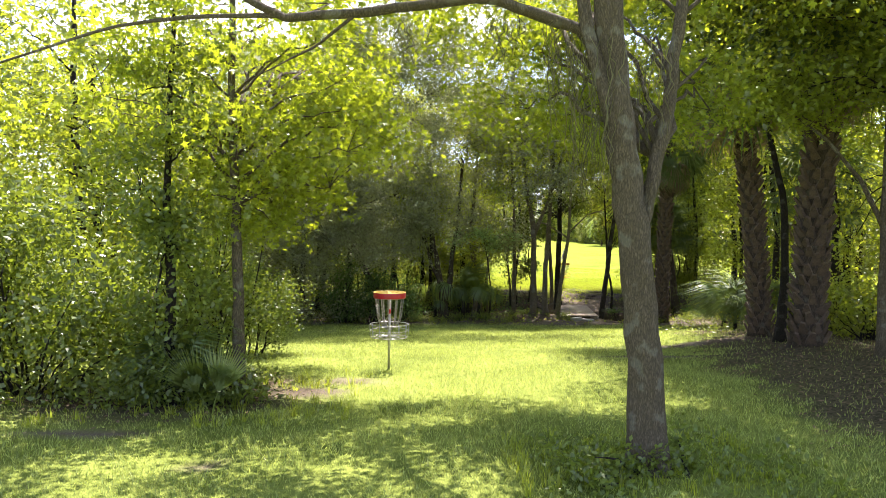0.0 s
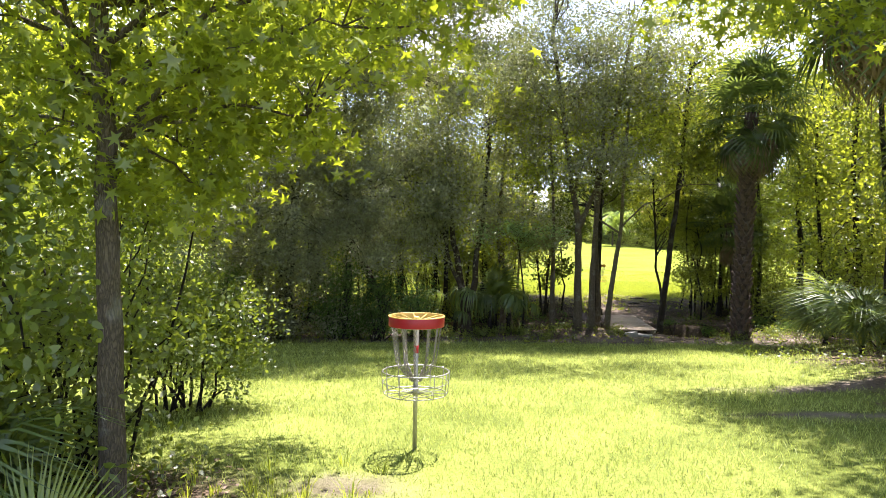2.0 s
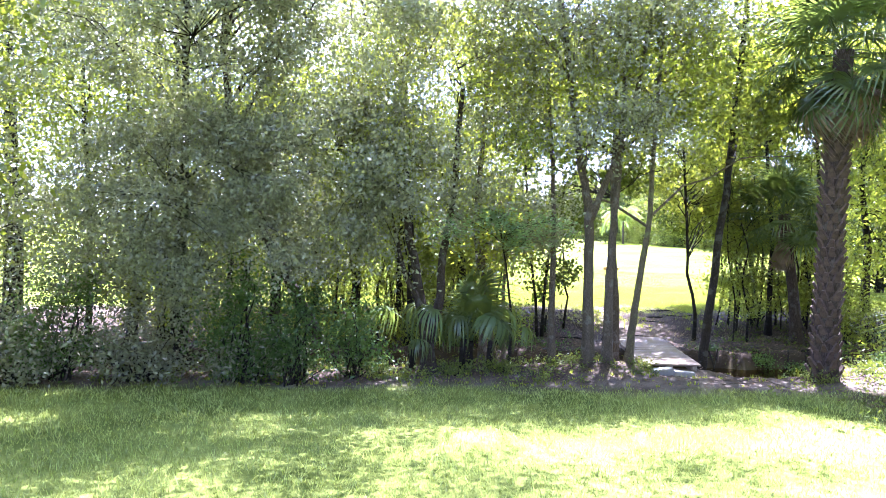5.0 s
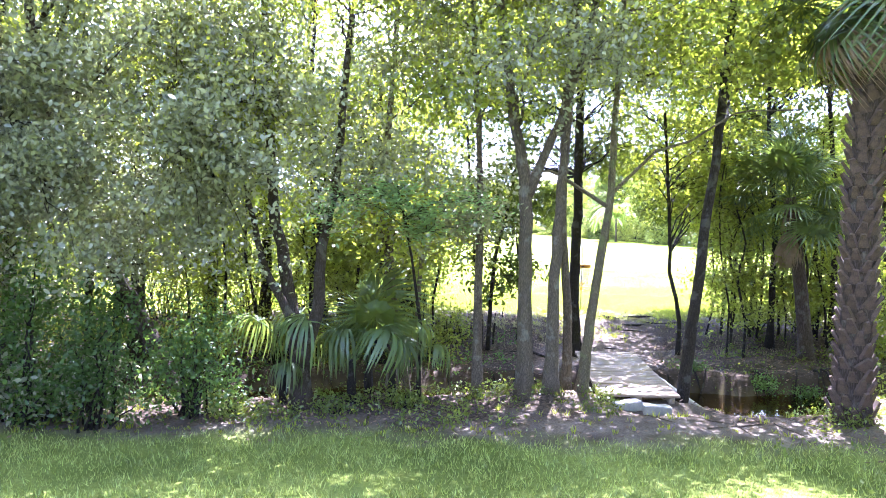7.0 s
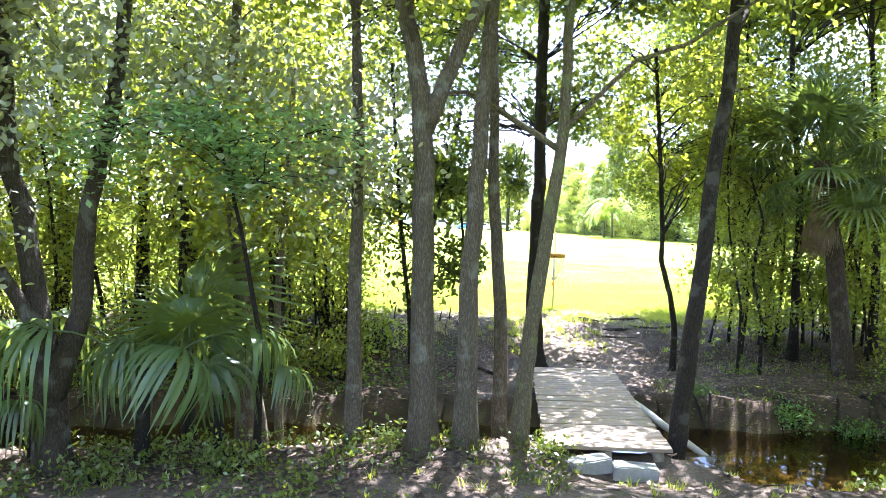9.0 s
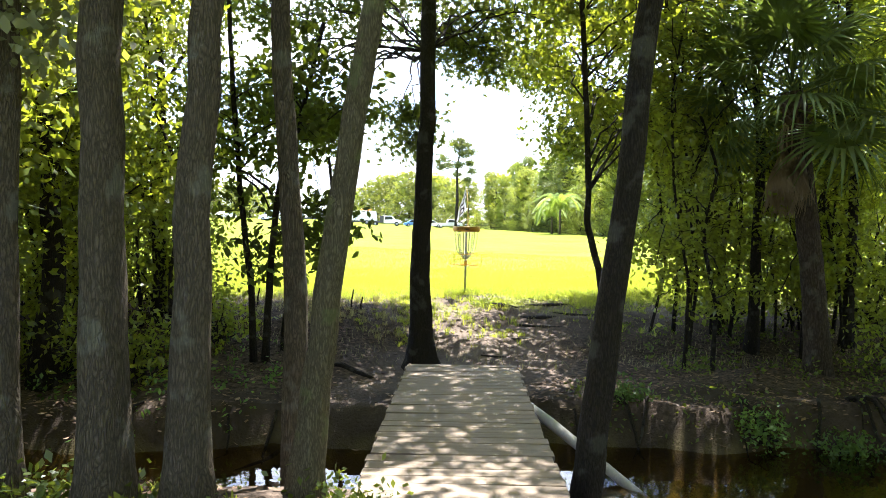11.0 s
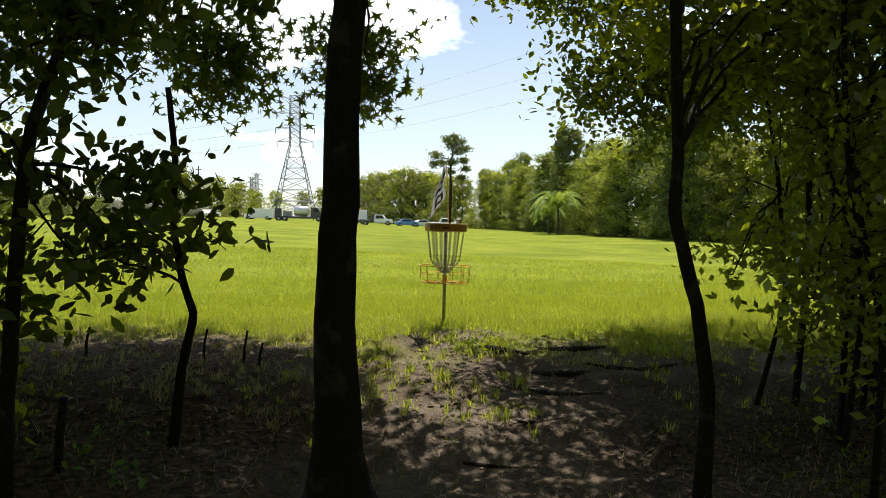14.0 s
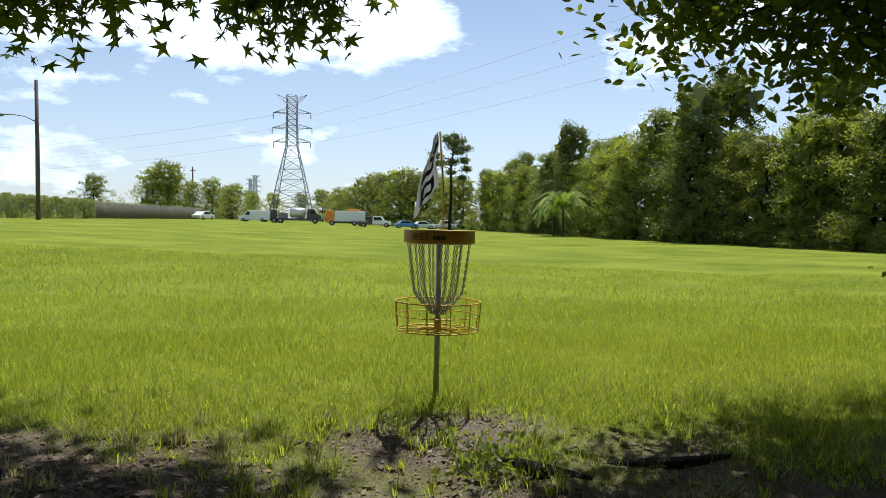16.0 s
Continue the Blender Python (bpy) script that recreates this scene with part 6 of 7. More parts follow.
for cx, cz, r_ in ((-2.6, 13.6, 1.0), (-1.4, 12.6, 0.9), (-2.9, 12.0, 0.7), (0.5, 15.6, 1.1), (2.0, 16.2, 1.0), (1.5, 14.4, 1.0), (2.8, 14.8, 0.8), (2.6, 12.8, 0.9), (0.4, 12.4, 0.8), (3.0, 11.2, 0.7), (-0.5, 16.6, 0.8), (1.0, 17.2, 0.8), (0.2, 10.6, 0.7), (2.2, 9.6, 0.8)):
    q = np.array([cx, rng_.normal() * 0.8, cz])
    bag.tube(limb_path((0.3, 0, cz - 1.0), q, rng_, 0.05, 5), [0.10, 0.08, 0.06, 0.05, 0.02], 5)
    C.append(q + rng_.normal(size=(330, 3)) * np.array([r_ * 0.6, r_ * 0.6, r_ * 0.4]))
part("trunk", bag.mesh("trunk", M_BARKD, True), None, pine)
V, F = leaf_cloud(np.vstack(C), 0.42, OVATE, rng_, 0.4)
part("crown", mesh_np("crown", V, F, M_FARD), None, pine)

# pale drooping palm before the wood
FEATHER = Bag()
t = np.linspace(0, 1, 9)
st = np.stack([2.4 * t, 0 * t, 1.3 * np.sin(t * 2.6) - 0.9 * t * t], -1)
tv, tq, tt_ = tube_np(st, np.linspace(0.035, 0.008, 9), 4)
FEATHER.add(tv, tq, tt_)
for k in range(26):
    u = 0.15 + 0.85 * k / 25
    c = np.array([np.interp(u, t, st[:, i]) for i in range(3)])
    for sd in (-1, 1):
        tip = c + np.array([0.25, sd * 0.5 * (1.1 - 0.5 * u), -0.35])
        FEATHER.add([c, c + np.array([0.14, 0, 0.02]), tip], T=[[0, 1, 2]])
FEATHER_ME = FEATHER.mesh("feather_frond", M_WILLOW)
for (x, y), s, lab in (((26.9, 117.5), 1.4, "pale green feather palm with arching fronds before a wood"), ((26.6, 121.0), 1.0, "pale green feather palm with arching fronds before a wood")):
    fp = thing("feather_palm", (x, y, float(gz(x, y))), lab, "palm tree", "feather palms")
    b_ = Bag()
    b_.tube([(0, 0, -0.2), (0, 0, 1.4 * s), (0, 0, 2.4 * s)], [0.16, 0.13, 0.10], 8, 0.1)
    part("trunk", b_.mesh("trunk", M_BARK, True), None, fp)
    for k in range(20):
        part("feather_frond", FEATHER_ME, None, fp, at=Matrix.Translation((0, 0, 2.3 * s)) @ pose(0, 0, 0, 0, 0, k * 137.5) @ pose(0, 0, 0, 0, 20 - 55 * k / 20, 0) @ Matrix.Diagonal((s, s, s, 1)))

M_STEEL = solid("tower_steel", (0.20, 0.21, 0.23), 0.6, 0.3, vary=0.15, scale=2)
M_WIRE = solid("wire", (0.42, 0.43, 0.45), 0.6, 0.3, vary=0.1, scale=1)
M_POLE = solid("timber_pole", (0.10, 0.08, 0.065), 0.9, vary=0.3, scale=5, stretch=(1, 1, 0.2))


def pylon(place, h, wbase, label, heavy=0.10):
    """A lattice pylon: four legs, braces and three pairs of arms."""
    x, y = place
    ob = thing("pylon", (x, y, float(gz(x, y))), label, "pylon", "pylons")
    wt = wbase * 0.22
    kz = h * 0.60

    def half(z):
        return np.interp(z, [0, kz, h], [wbase / 2, wt / 2 * 1.15, wt / 2])
    for sx in (-1, 1):
        for sy in (-1, 1):
            part("leg", rod("leg", [(sx * half(z), sy * half(z), z) for z in (-0.5, kz * 0.5, kz, h)], heavy, M_STEEL, 5), None, ob)
    lev = np.concatenate([np.linspace(0.06, 0.60, 7), np.linspace(0.66, 1.0, 8)]) * h
    br = Bag()
    for a, b in zip(lev[:-1], lev[1:]):
        for f in range(4):
            u = [(-1, -1), (1, -1), (1, 1), (-1, 1)]
            p, q = u[f], u[(f + 1) % 4]
            A0, B0 = (p[0] * half(a), p[1] * half(a), a), (q[0] * half(a), q[1] * half(a), a)
            A1, B1 = (p[0] * half(b), p[1] * half(b), b), (q[0] * half(b), q[1] * half(b), b)
            br.tube([A0, B1], heavy * 0.5, 4)
            br.tube([B0, A1], heavy * 0.5, 4)
            br.tube([A1, B1], heavy * 0.5, 4)
    part("bracing", br.mesh("bracing", M_STEEL), None, ob, kind="stuff")
    for z, w in ((h * 0.63, 0.30), (h * 0.74, 0.34), (h * 0.86, 0.32)):
        for s in (-1, 1):
            arm = Bag()
            L = wbase * w
            for sy in (-1, 1):
                arm.tube([(s * half(z), sy * half(z), z), (s * (half(z) + L), 0, z + 0.1)], heavy * 0.6, 4)
                arm.tube([(s * half(z), sy * half(z), z + h * 0.035), (s * (half(z) + L), 0, z + 0.1)], heavy * 0.5, 4)
            arm.tube([(s * (half(z) + L), 0, z + 0.1), (s * (half(z) + L), 0, z - h * 0.045)], heavy * 0.9, 5)
            part("crossarm", arm.mesh("crossarm", M_STEEL), None, ob)
    for s in (-1, 1):
        arm = Bag()
        for sy in (-1, 1):
            arm.tube([(s * half(h), sy * half(h), h * 0.97), (s * wbase * 0.36, 0, h * 1.01 + s * 0)], heavy * 0.5, 4)
            arm.tube([(s * half(h), sy * half(h), h * 0.93), (s * wbase * 0.36, 0, h * 1.01)], heavy * 0.5, 4)
        part("earth_arm", arm.mesh("earth_arm", M_STEEL), None, ob)
    return ob


pylon((-16.7, 204.0), 29.5, 10.0, "grey steel lattice pylon beyond the road", 0.11)
pylon((-67.4, 438), 24.0, 7.0, "distant grey steel lattice pylon", 0.14)
pylon((-76, 470), 24.0, 7.0, "distant grey steel lattice pylon", 0.14)


def wire(a, b, sag, r=0.018):
    t = np.linspace(0, 1, 24)
    P = np.array(a)[None, :] * (1 - t[:, None]) + np.array(b)[None, :] * t[:, None]
    P[:, 2] -= 4 * sag * t * (1 - t)
    tagged(new("power_line", rod("power_line", P, r, M_WIRE, 4)), "thin grey overhead power line strung from a pylon", "power line", "power lines")


for z0, xr, zr, zl in ((26.6, 62.0, 31.0, 32.0), (23.4, 64.0, 27.5, 27.3), (20.2, 64.0, 24.0, 22.2)):
    wire((-11.8, 203.6, z0), (xr, 82, zr), 1.6)
    wire((-20.4, 204.2, z0), (-154.6, 344.8, zl), 1.2, 0.028)

# lamp post and timber poles
lp = thing("street_lamp", (-24.1, 96.2, float(gz(-24.1, 96.2))), "dark timber lamp post with a curved lamp arm", "street lamp")
zt = 13.0 - float(gz(-24.1, 96.2))
part("pole", rod("pole", [(0, 0, -0.3), (0, 0, zt * 0.5), (-0.05, 0, zt)], [0.19, 0.17, 0.14], M_POLE, 10), None, lp)
part("arm", rod("arm", [(0, 0, zt - 3.6), (-0.8, -0.3, zt - 3.15), (-1.7, -0.7, zt - 3.05), (-2.3, -0.95, zt - 3.1)], 0.045, M_STEEL, 6), None, lp)
b_ = Bag()
b_.tube([(-2.2, -0.9, zt - 3.08), (-2.4, -1.0, zt - 3.14), (-2.75, -1.12, zt - 3.16)], [0.06, 0.16, 0.07], 10)
part("lamp_head", b_.mesh("lamp_head", M_STEEL, True), None, lp)
b_ = Bag()
b_.tube([(-0.25, 0, zt - 0.8), (0.05, 0, zt - 0.75)], 0.07, 6)
part("bracket", b_.mesh("bracket", M_STEEL, True), None, lp)
up = thing("utility_pole", (-34.6, 185.3, float(gz(-34.6, 185.3))), "dark timber utility pole beside the road", "utility pole", "utility poles")
part("pole", rod("pole", [(0, 0, -0.3), (0, 0, 5), (0, 0, 10.6)], [0.2, 0.18, 0.15], M_POLE, 8), None, up)
part("crosspiece", rod("crosspiece", [(-0.6, 0, 9.8), (0.6, 0, 9.8)], 0.08, M_POLE, 6), None, up)

# vine-grown fence
M_FENCE = solid("fence_steel", (0.20, 0.20, 0.20), 0.6, 0.5, vary=0.2, scale=5)
M_BOARD = solid("weathered_board", (0.085, 0.078, 0.07), 0.9, vary=0.3, scale=3, stretch=(4, 4, 0.4))
M_VINE = leaf("vine_leaf", (0.17, 0.20, 0.05), (0.40, 0.45, 0.08), 0.4, 0.05, 0.5, 0.4)
FA, FB = (-26.9, 78.0), (-28.4, 166.0)
fence = thing("fence", (FA[0], FA[1], 0.0), "tall wire fence overgrown with yellow-green vines", "fence")
frn = np.random.RandomState(4)
N_ = 32
C = []
for k in range(N_ + 1):
    u = k / N_
    x, y = FA[0] + u * (FB[0] - FA[0]), FA[1] + u * (FB[1] - FA[1])
    z = float(gz(x, y))
    part("post", rod("post", [(x - FA[0], y - FA[1], z - 0.2), (x - FA[0], y - FA[1], z + 2.05)], 0.04, M_FENCE, 6), None, fence)
    if k < N_:
        x2, y2 = FA[0] + (k + 1) / N_ * (FB[0] - FA[0]), FA[1] + (k + 1) / N_ * (FB[1] - FA[1])
        z2 = float(gz(x2, y2))
        pb2 = Bag()
        for hh in (0.1, 1.0, 1.95):
            pb2.tube([(x - FA[0], y - FA[1], z + hh), (x2 - FA[0], y2 - FA[1], z2 + hh)], 0.022, 4)
        for j in range(14):
            v = (j + 0.5) / 14
            pb2.tube([(x + v * (x2 - x) - FA[0], y + v * (y2 - y) - FA[1], z + 0.05), (x + v * (x2 - x) - FA[0], y + v * (y2 - y) - FA[1], z + 1.95)], 0.012, 3)
        part("wire_panel", pb2.mesh("wire_panel", M_FENCE), None, fence)
        if u > 0.4:
            pb3 = Bag()
            for j in range(15):
                v0, v1 = j / 15 + 0.004, (j + 1) / 15 - 0.004
                pb3.box((x + v0 * (x2 - x) - FA[0] + 0.03, y + v0 * (y2 - y) - FA[1], z + 0.04), (x + v1 * (x2 - x) - FA[0] + 0.055, y + v1 * (y2 - y) - FA[1], z + 1.85 + 0.04 * frn.rand()))
            part("board_panel", pb3.mesh("board_panel", M_BOARD), None, fence, "weathered grey upright boards", kind="stuff")
        dens = 3200 if u < 0.42 else 160
        v = frn.rand(dens)
        hz = 2.1 * frn.rand(dens) ** (0.45 if frn.rand() < 0.6 else 0.8)
        C.append(np.stack([x + v * (x2 - x) - FA[0] + frn.normal(size=dens) * 0.16, y + v * (y2 - y) - FA[1], z + hz + 0.15 * np.sin(v * 9 + k)], -1))
V, F = leaf_cloud(np.vstack(C), 0.15, OVATE, frn, 0.3)
part("vine", mesh_np("vine", V, F, M_VINE), None, fence, "dense yellow-green creeper", kind="stuff")

# ---------------------------------------------------------------- vehicles by the road
M_CARW = solid("white_car_paint", (0.75, 0.75, 0.76), 0.3, vary=0.04, scale=2)
M_CARD = solid("dark_vehicle_paint", (0.05, 0.05, 0.055), 0.45, vary=0.3, scale=2)
M_CARB = solid("blue_car_paint", (0.10, 0.25, 0.55), 0.3, vary=0.05, scale=2)
M_ORANGE = solid("orange_paint", (0.75, 0.25, 0.02), 0.5, vary=0.1, scale=2)
M_TANK = solid("silver_tank", (0.62, 0.62, 0.63), 0.35, 0.5, vary=0.12, scale=2)
M_TYRE = solid("tyre_rubber", (0.025, 0.025, 0.025), 0.85, vary=0.2, scale=8)
M_RIM = solid("wheel_rim", (0.5, 0.5, 0.5), 0.4, 0.7, vary=0.1, scale=8)
M_PANE = solid("car_window", (0.03, 0.035, 0.04), 0.12, vary=0.1, scale=3)


def extrude(name, prof, w, mat, inset=0.0):
    """A side profile (x, z) drawn out to the width w along y, roof drawn in by inset."""
    bm = bmesh.new()
    zm = max(p[1] for p in prof)
    zn = min(p[1] for p in prof)
    lay = []
    for s in (-1, 1):
        lay.append([bm.verts.new((p[0], s * (w / 2 - inset * (p[1] - zn) / (zm - zn)), p[1])) for p in prof])
    bm.faces.new(lay[0])
    bm.faces.new(lay[1][::-1])
    n = len(prof)
    for i in range(n):
        bm.faces.new((lay[0][i], lay[1][i], lay[1][(i + 1) % n], lay[0][(i + 1) % n]))
    bmesh.ops.recalc_face_normals(bm, faces=bm.faces[:])
    bmesh.ops.bevel(bm, geom=bm.edges[:], offset=0.03, segments=1, affect="EDGES")
    me = bpy.data.meshes.new(name)
    bm.to_mesh(me)
    bm.free()
    me.materials.append(mat)
    return me


def wheels(ob, xs, w, r=0.34):
    for x in xs:
        for s in (-1, 1):
            wh = part("wheel", rod("wheel", [(x, s * (w / 2 - 0.2), r), (x, s * (w / 2 - 0.19), r), (x, s * (w / 2 - 0.01), r), (x, s * (w / 2), r)], [r * 0.9, r, r, r * 0.9], M_TYRE, 16), None, ob)
            part("rim", rod("rim", [(x, s * (w / 2 - 0.02), r), (x, s * (w / 2 + 0.012), r)], r * 0.55, M_RIM, 12), None, wh)


def vehicle(name, place, turn, label, category, body, w, mat, wheel_x, windows=(), extra=(), r=0.34):
    x, y = place
    ob = thing(name, (x, y, float(gz(x, y)) - 0.02), label, category, "parked vehicles", turn=turn)
    part("body", extrude("body", body, w, mat, 0.06), None, ob)
    for k, (prof, ww) in enumerate(windows):
        part("window", extrude("window", prof, ww, M_PANE), None, ob)
    for nm, me in extra:
        part(nm, me, None, ob)
    wheels(ob, wheel_x, w, r)
    return ob


SEDAN = [(-2.2, 0.3), (-2.25, 0.75), (-1.5, 0.95), (-0.9, 1.4), (0.5, 1.42), (1.2, 0.98), (2.1, 0.82), (2.25, 0.3)]
SEDANW = [(-1.25, 0.97), (-0.82, 1.33), (0.45, 1.34), (1.0, 0.98)]
vehicle("car", (-26.3, 160.6), 70, "white parked sedan by the fence", "car", SEDAN, 1.8, M_CARW, (-1.4, 1.4), [(SEDANW, 1.79)])
vehicle("van", (-17.8, 162), 172, "white parked utility van", "van", [(-2.7, 0.35), (-2.7, 2.0), (0.9, 2.02), (1.7, 1.2), (2.5, 1.0), (2.6, 0.35)], 1.95, M_CARW, (-1.7, 1.7), [([(0.5, 1.2), (0.55, 1.85), (0.95, 1.85), (1.5, 1.22)], 1.97)])
tk = vehicle("tanker_truck", (-11.1, 163.4), 4, "dark service truck with a silver tank and machinery", "truck", [(-4.6, 0.55), (-4.6, 0.95), (2.4, 0.95), (2.5, 2.6), (3.7, 2.6), (4.2, 1.7), (4.9, 1.5), (4.9, 0.55)], 2.3, M_CARD, (-3.4, -2.3, 3.8), [([(3.0, 1.75), (3.05, 2.4), (3.65, 2.4), (3.95, 1.78)], 2.32)],
             [("tank", rod("tank", [(-0.6, 0, 1.95), (-0.5, 0, 1.95), (1.9, 0, 1.95), (2.0, 0, 1.95)], [0.7, 0.9, 0.9, 0.7], M_TANK, 18)),
              ("engine_box", extrude("engine_box", [(-4.4, 0.97), (-4.4, 2.3), (-2.9, 2.4), (-2.9, 0.97)], 1.9, M_CARD)), ("pump_box", extrude("pump_box", [(-2.6, 0.97), (-2.6, 1.9), (-1.0, 1.9), (-1.0, 0.97)], 1.7, M_STEEL))], 0.48)
vehicle("box_truck", (-1.6, 162.9), 2, "orange truck with a long white covered box", "truck", [(-3.7, 0.6), (-3.7, 2.75), (-2.3, 2.75), (-2.2, 0.6)], 2.2, M_ORANGE, (-2.6, 1.4, 2.4), [],
        [("cargo_box", extrude("cargo_box", [(-2.15, 0.8), (-2.05, 2.7), (3.2, 2.6), (3.4, 0.8)], 2.2, M_WHITE)), ("chassis", extrude("chassis", [(-2.4, 0.45), (-2.4, 0.75), (4.4, 0.75), (4.4, 0.45)], 1.9, M_CARD)), ("beacon_bar", extrude("beacon_bar", [(0.2, 2.7), (0.2, 3.0), (2.3, 3.0), (2.3, 2.7)], 1.2, M_ORANGE))], 0.45)
vehicle("pickup_truck", (3.6, 159.4), -4, "white flatbed pickup with a dark rack", "pickup truck", [(-0.4, 0.5), (-0.4, 1.15), (-0.3, 1.9), (1.1, 1.92), (1.6, 1.25), (2.7, 1.12), (2.8, 0.5)], 2.0, M_CARW, (-2.0, 2.0), [([(-0.2, 1.2), (-0.15, 1.8), (1.05, 1.8), (1.4, 1.24)], 2.02)],
        [("flatbed", extrude("flatbed", [(-3.4, 0.65), (-3.4, 0.9), (-0.5, 0.9), (-0.5, 0.65)], 2.1, M_CARD)), ("rack", extrude("rack", [(-1.1, 0.92), (-1.1, 1.9), (-0.55, 1.9), (-0.55, 0.92)], 1.9, M_CARD))], 0.4)
vehicle("car", (9.2, 167), 8, "blue parked car beyond the field", "car", SEDAN, 1.8, M_CARB, (-1.4, 1.4), [(SEDANW, 1.79)])
vehicle("car", (12.4, 168.5), 12, "white parked car beyond the field", "car", SEDAN, 1.8, M_CARW, (-1.4, 1.4), [(SEDANW, 1.79)])
vehicle("pickup_truck", (16.4, 171.4), 2, "silver pickup parked beyond the field", "pickup truck", [(-2.8, 0.5), (-2.8, 1.1), (-0.6, 1.1), (-0.3, 1.85), (0.9, 1.87), (1.4, 1.2), (2.6, 1.1), (2.7, 0.5)], 2.0, M_TANK, (-1.8, 1.8), [([(-0.3, 1.2), (-0.2, 1.75), (0.85, 1.75), (1.2, 1.22)], 2.02)], (), 0.38)


# ---------------------------------------------------------------- flag on the yellow basket
M_FLAG = leaf("flag_cloth", (0.62, 0.62, 0.64), (0.5, 0.5, 0.52), 0.3, 0.02, 0.6, 0.02)
flag = thing("flag", (YB[0] + 0.02, YB[1], YB[2] + 1.2), "limp white flag with black emblem on a thin stick", "flag")
part("stick", rod("stick", [(0.03, 0, 0.0), (0.025, 0, 0.4), (0.0, 0, 0.78)], 0.008, M_YELTOP, 8), None, flag)


def cloth(u, v):
    """Flag cloth: u away from the stick, v down it."""
    return (-0.02 - 0.20 * u * (0.15 + 0.85 * v) + 0.012 * math.sin(9 * v), -0.05 * math.sin(u * 7 + v * 2) * u - 0.01, 0.775 - 0.40 * v - 0.22 * u * (0.2 + v) + 0.01 * math.sin(14 * u))


bm = bmesh.new()
gv = [[bm.verts.new(cloth(i / 14, j / 18)) for i in range(15)] for j in range(19)]
for j in range(18):
    for i in range(14):
        if not (j > 15 and i > 3 and (i + j) % 5 == 0):
            bm.faces.new((gv[j][i], gv[j][i + 1], gv[j + 1][i + 1], gv[j + 1][i]))
part("cloth", bm, M_FLAG, flag, "creased white cloth with frayed edge")


def patch(u0, u1, v0, v1, n=8):
    bm = bmesh.new()
    g = [[bm.verts.new(Vector(cloth(u0 + (u1 - u0) * i / n, v0 + (v1 - v0) * j / n)) + Vector((0, -0.004, 0))) for i in range(n + 1)] for j in range(n + 1)]
    for j in range(n):
        for i in range(n):
            bm.faces.new((g[j][i], g[j][i + 1], g[j + 1][i + 1], g[j + 1][i]))
    return bm


for q_ in ((0.15, 0.85, 0.32, 0.40), (0.15, 0.85, 0.52, 0.60), (0.15, 0.28, 0.40, 0.52), (0.72, 0.85, 0.40, 0.52), (0.1, 0.5, 0.12, 0.28), (0.2, 0.8, 0.68, 0.74), (0.2, 0.8, 0.84, 0.90), (0.2, 0.34, 0.74, 0.84), (0.66, 0.8, 0.74, 0.84)):
    part("emblem_bar", patch(*q_), M_BLACK, flag, "black printed emblem shape")

# lettering on the ochre band, laid round it
tc = bpy.data.curves.new("lettering", "FONT")
tc.body, tc.size, tc.extrude = "SKET", 0.075, 0.0
to = bpy.data.objects.new("lettering", tc)
scene.collection.objects.link(to)
bpy.context.view_layer.update()
lm = bpy.data.meshes.new_from_object(to.evaluated_get(bpy.context.evaluated_depsgraph_get()))
bpy.data.objects.remove(to)
for v in lm.vertices:
    a = radians(-90 - 52 - 8) + v.co.x / 0.2925
    v.co = (0.2925 * math.cos(a), 0.2925 * math.sin(a), 1.30 + v.co.y)
lm.materials.clear()
lm.materials.append(M_BLACK)
part("lettering", lm, None, yellow, "black printed letters")
b_ = Bag()
for k in range(5):
    a = radians(-90 - 52 - 8 + 38 + k * 4)
    a2 = a + radians(3)
    b_.add([(0.2925 * math.cos(q), 0.2925 * math.sin(q), z) for q in (a, a2) for z in (1.302, 1.335)], [[0, 2, 3, 1]])
part("lettering_bar", b_.mesh("lettering_bar", M_BLACK), None, yellow, "row of small dark printed marks")

# ---------------------------------------------------------------- small things on the ground
def scatter_leaves(name, n, xs, ys, size, mat, seed, label, mask, flat=0.85):
    rng = np.random.RandomState(seed)
    x = xs[0] + (xs[1] - xs[0]) * rng.rand(n)
    y = ys[0] + (ys[1] - ys[0]) * rng.rand(n)
    z = gz(x, y)
    k = (rng.rand(n) < mask(x, y)) & (z > -1.5)
    V, F = leaf_cloud(np.stack([x, y, z + 0.012], -1)[k], size, OVATE, rng, flat, 0.5)
    tagged(new(name, mesh_np(name, V, F, mat)), label, "leaf litter", kind="stuff")


scatter_leaves("leaf_litter", 34000, (-8, 13), (25, 36.5), 0.065, M_LITTER, 11, "brown fallen leaves on the bank", lambda x, y: 0.25 + 0.75 * litter_mask(x, y))
scatter_leaves("leaf_litter", 9000, (3.8, 12), (6.5, 25), 0.07, M_LITTER, 12, "brown fallen leaves under the palms", litter_mask)
scatter_leaves("leaf_litter", 2500, (-8, -1.5), (8, 13), 0.07, M_LITTER, 13, "brown fallen leaves under a sweetgum", litter_mask)

scatter_leaves("leaf_debris", 9000, (2.5, 9.5), (33.2, 36.9), 0.028, M_LITTER, 14, "fine brown leaf crumbs on sandy soil", soil_mask)


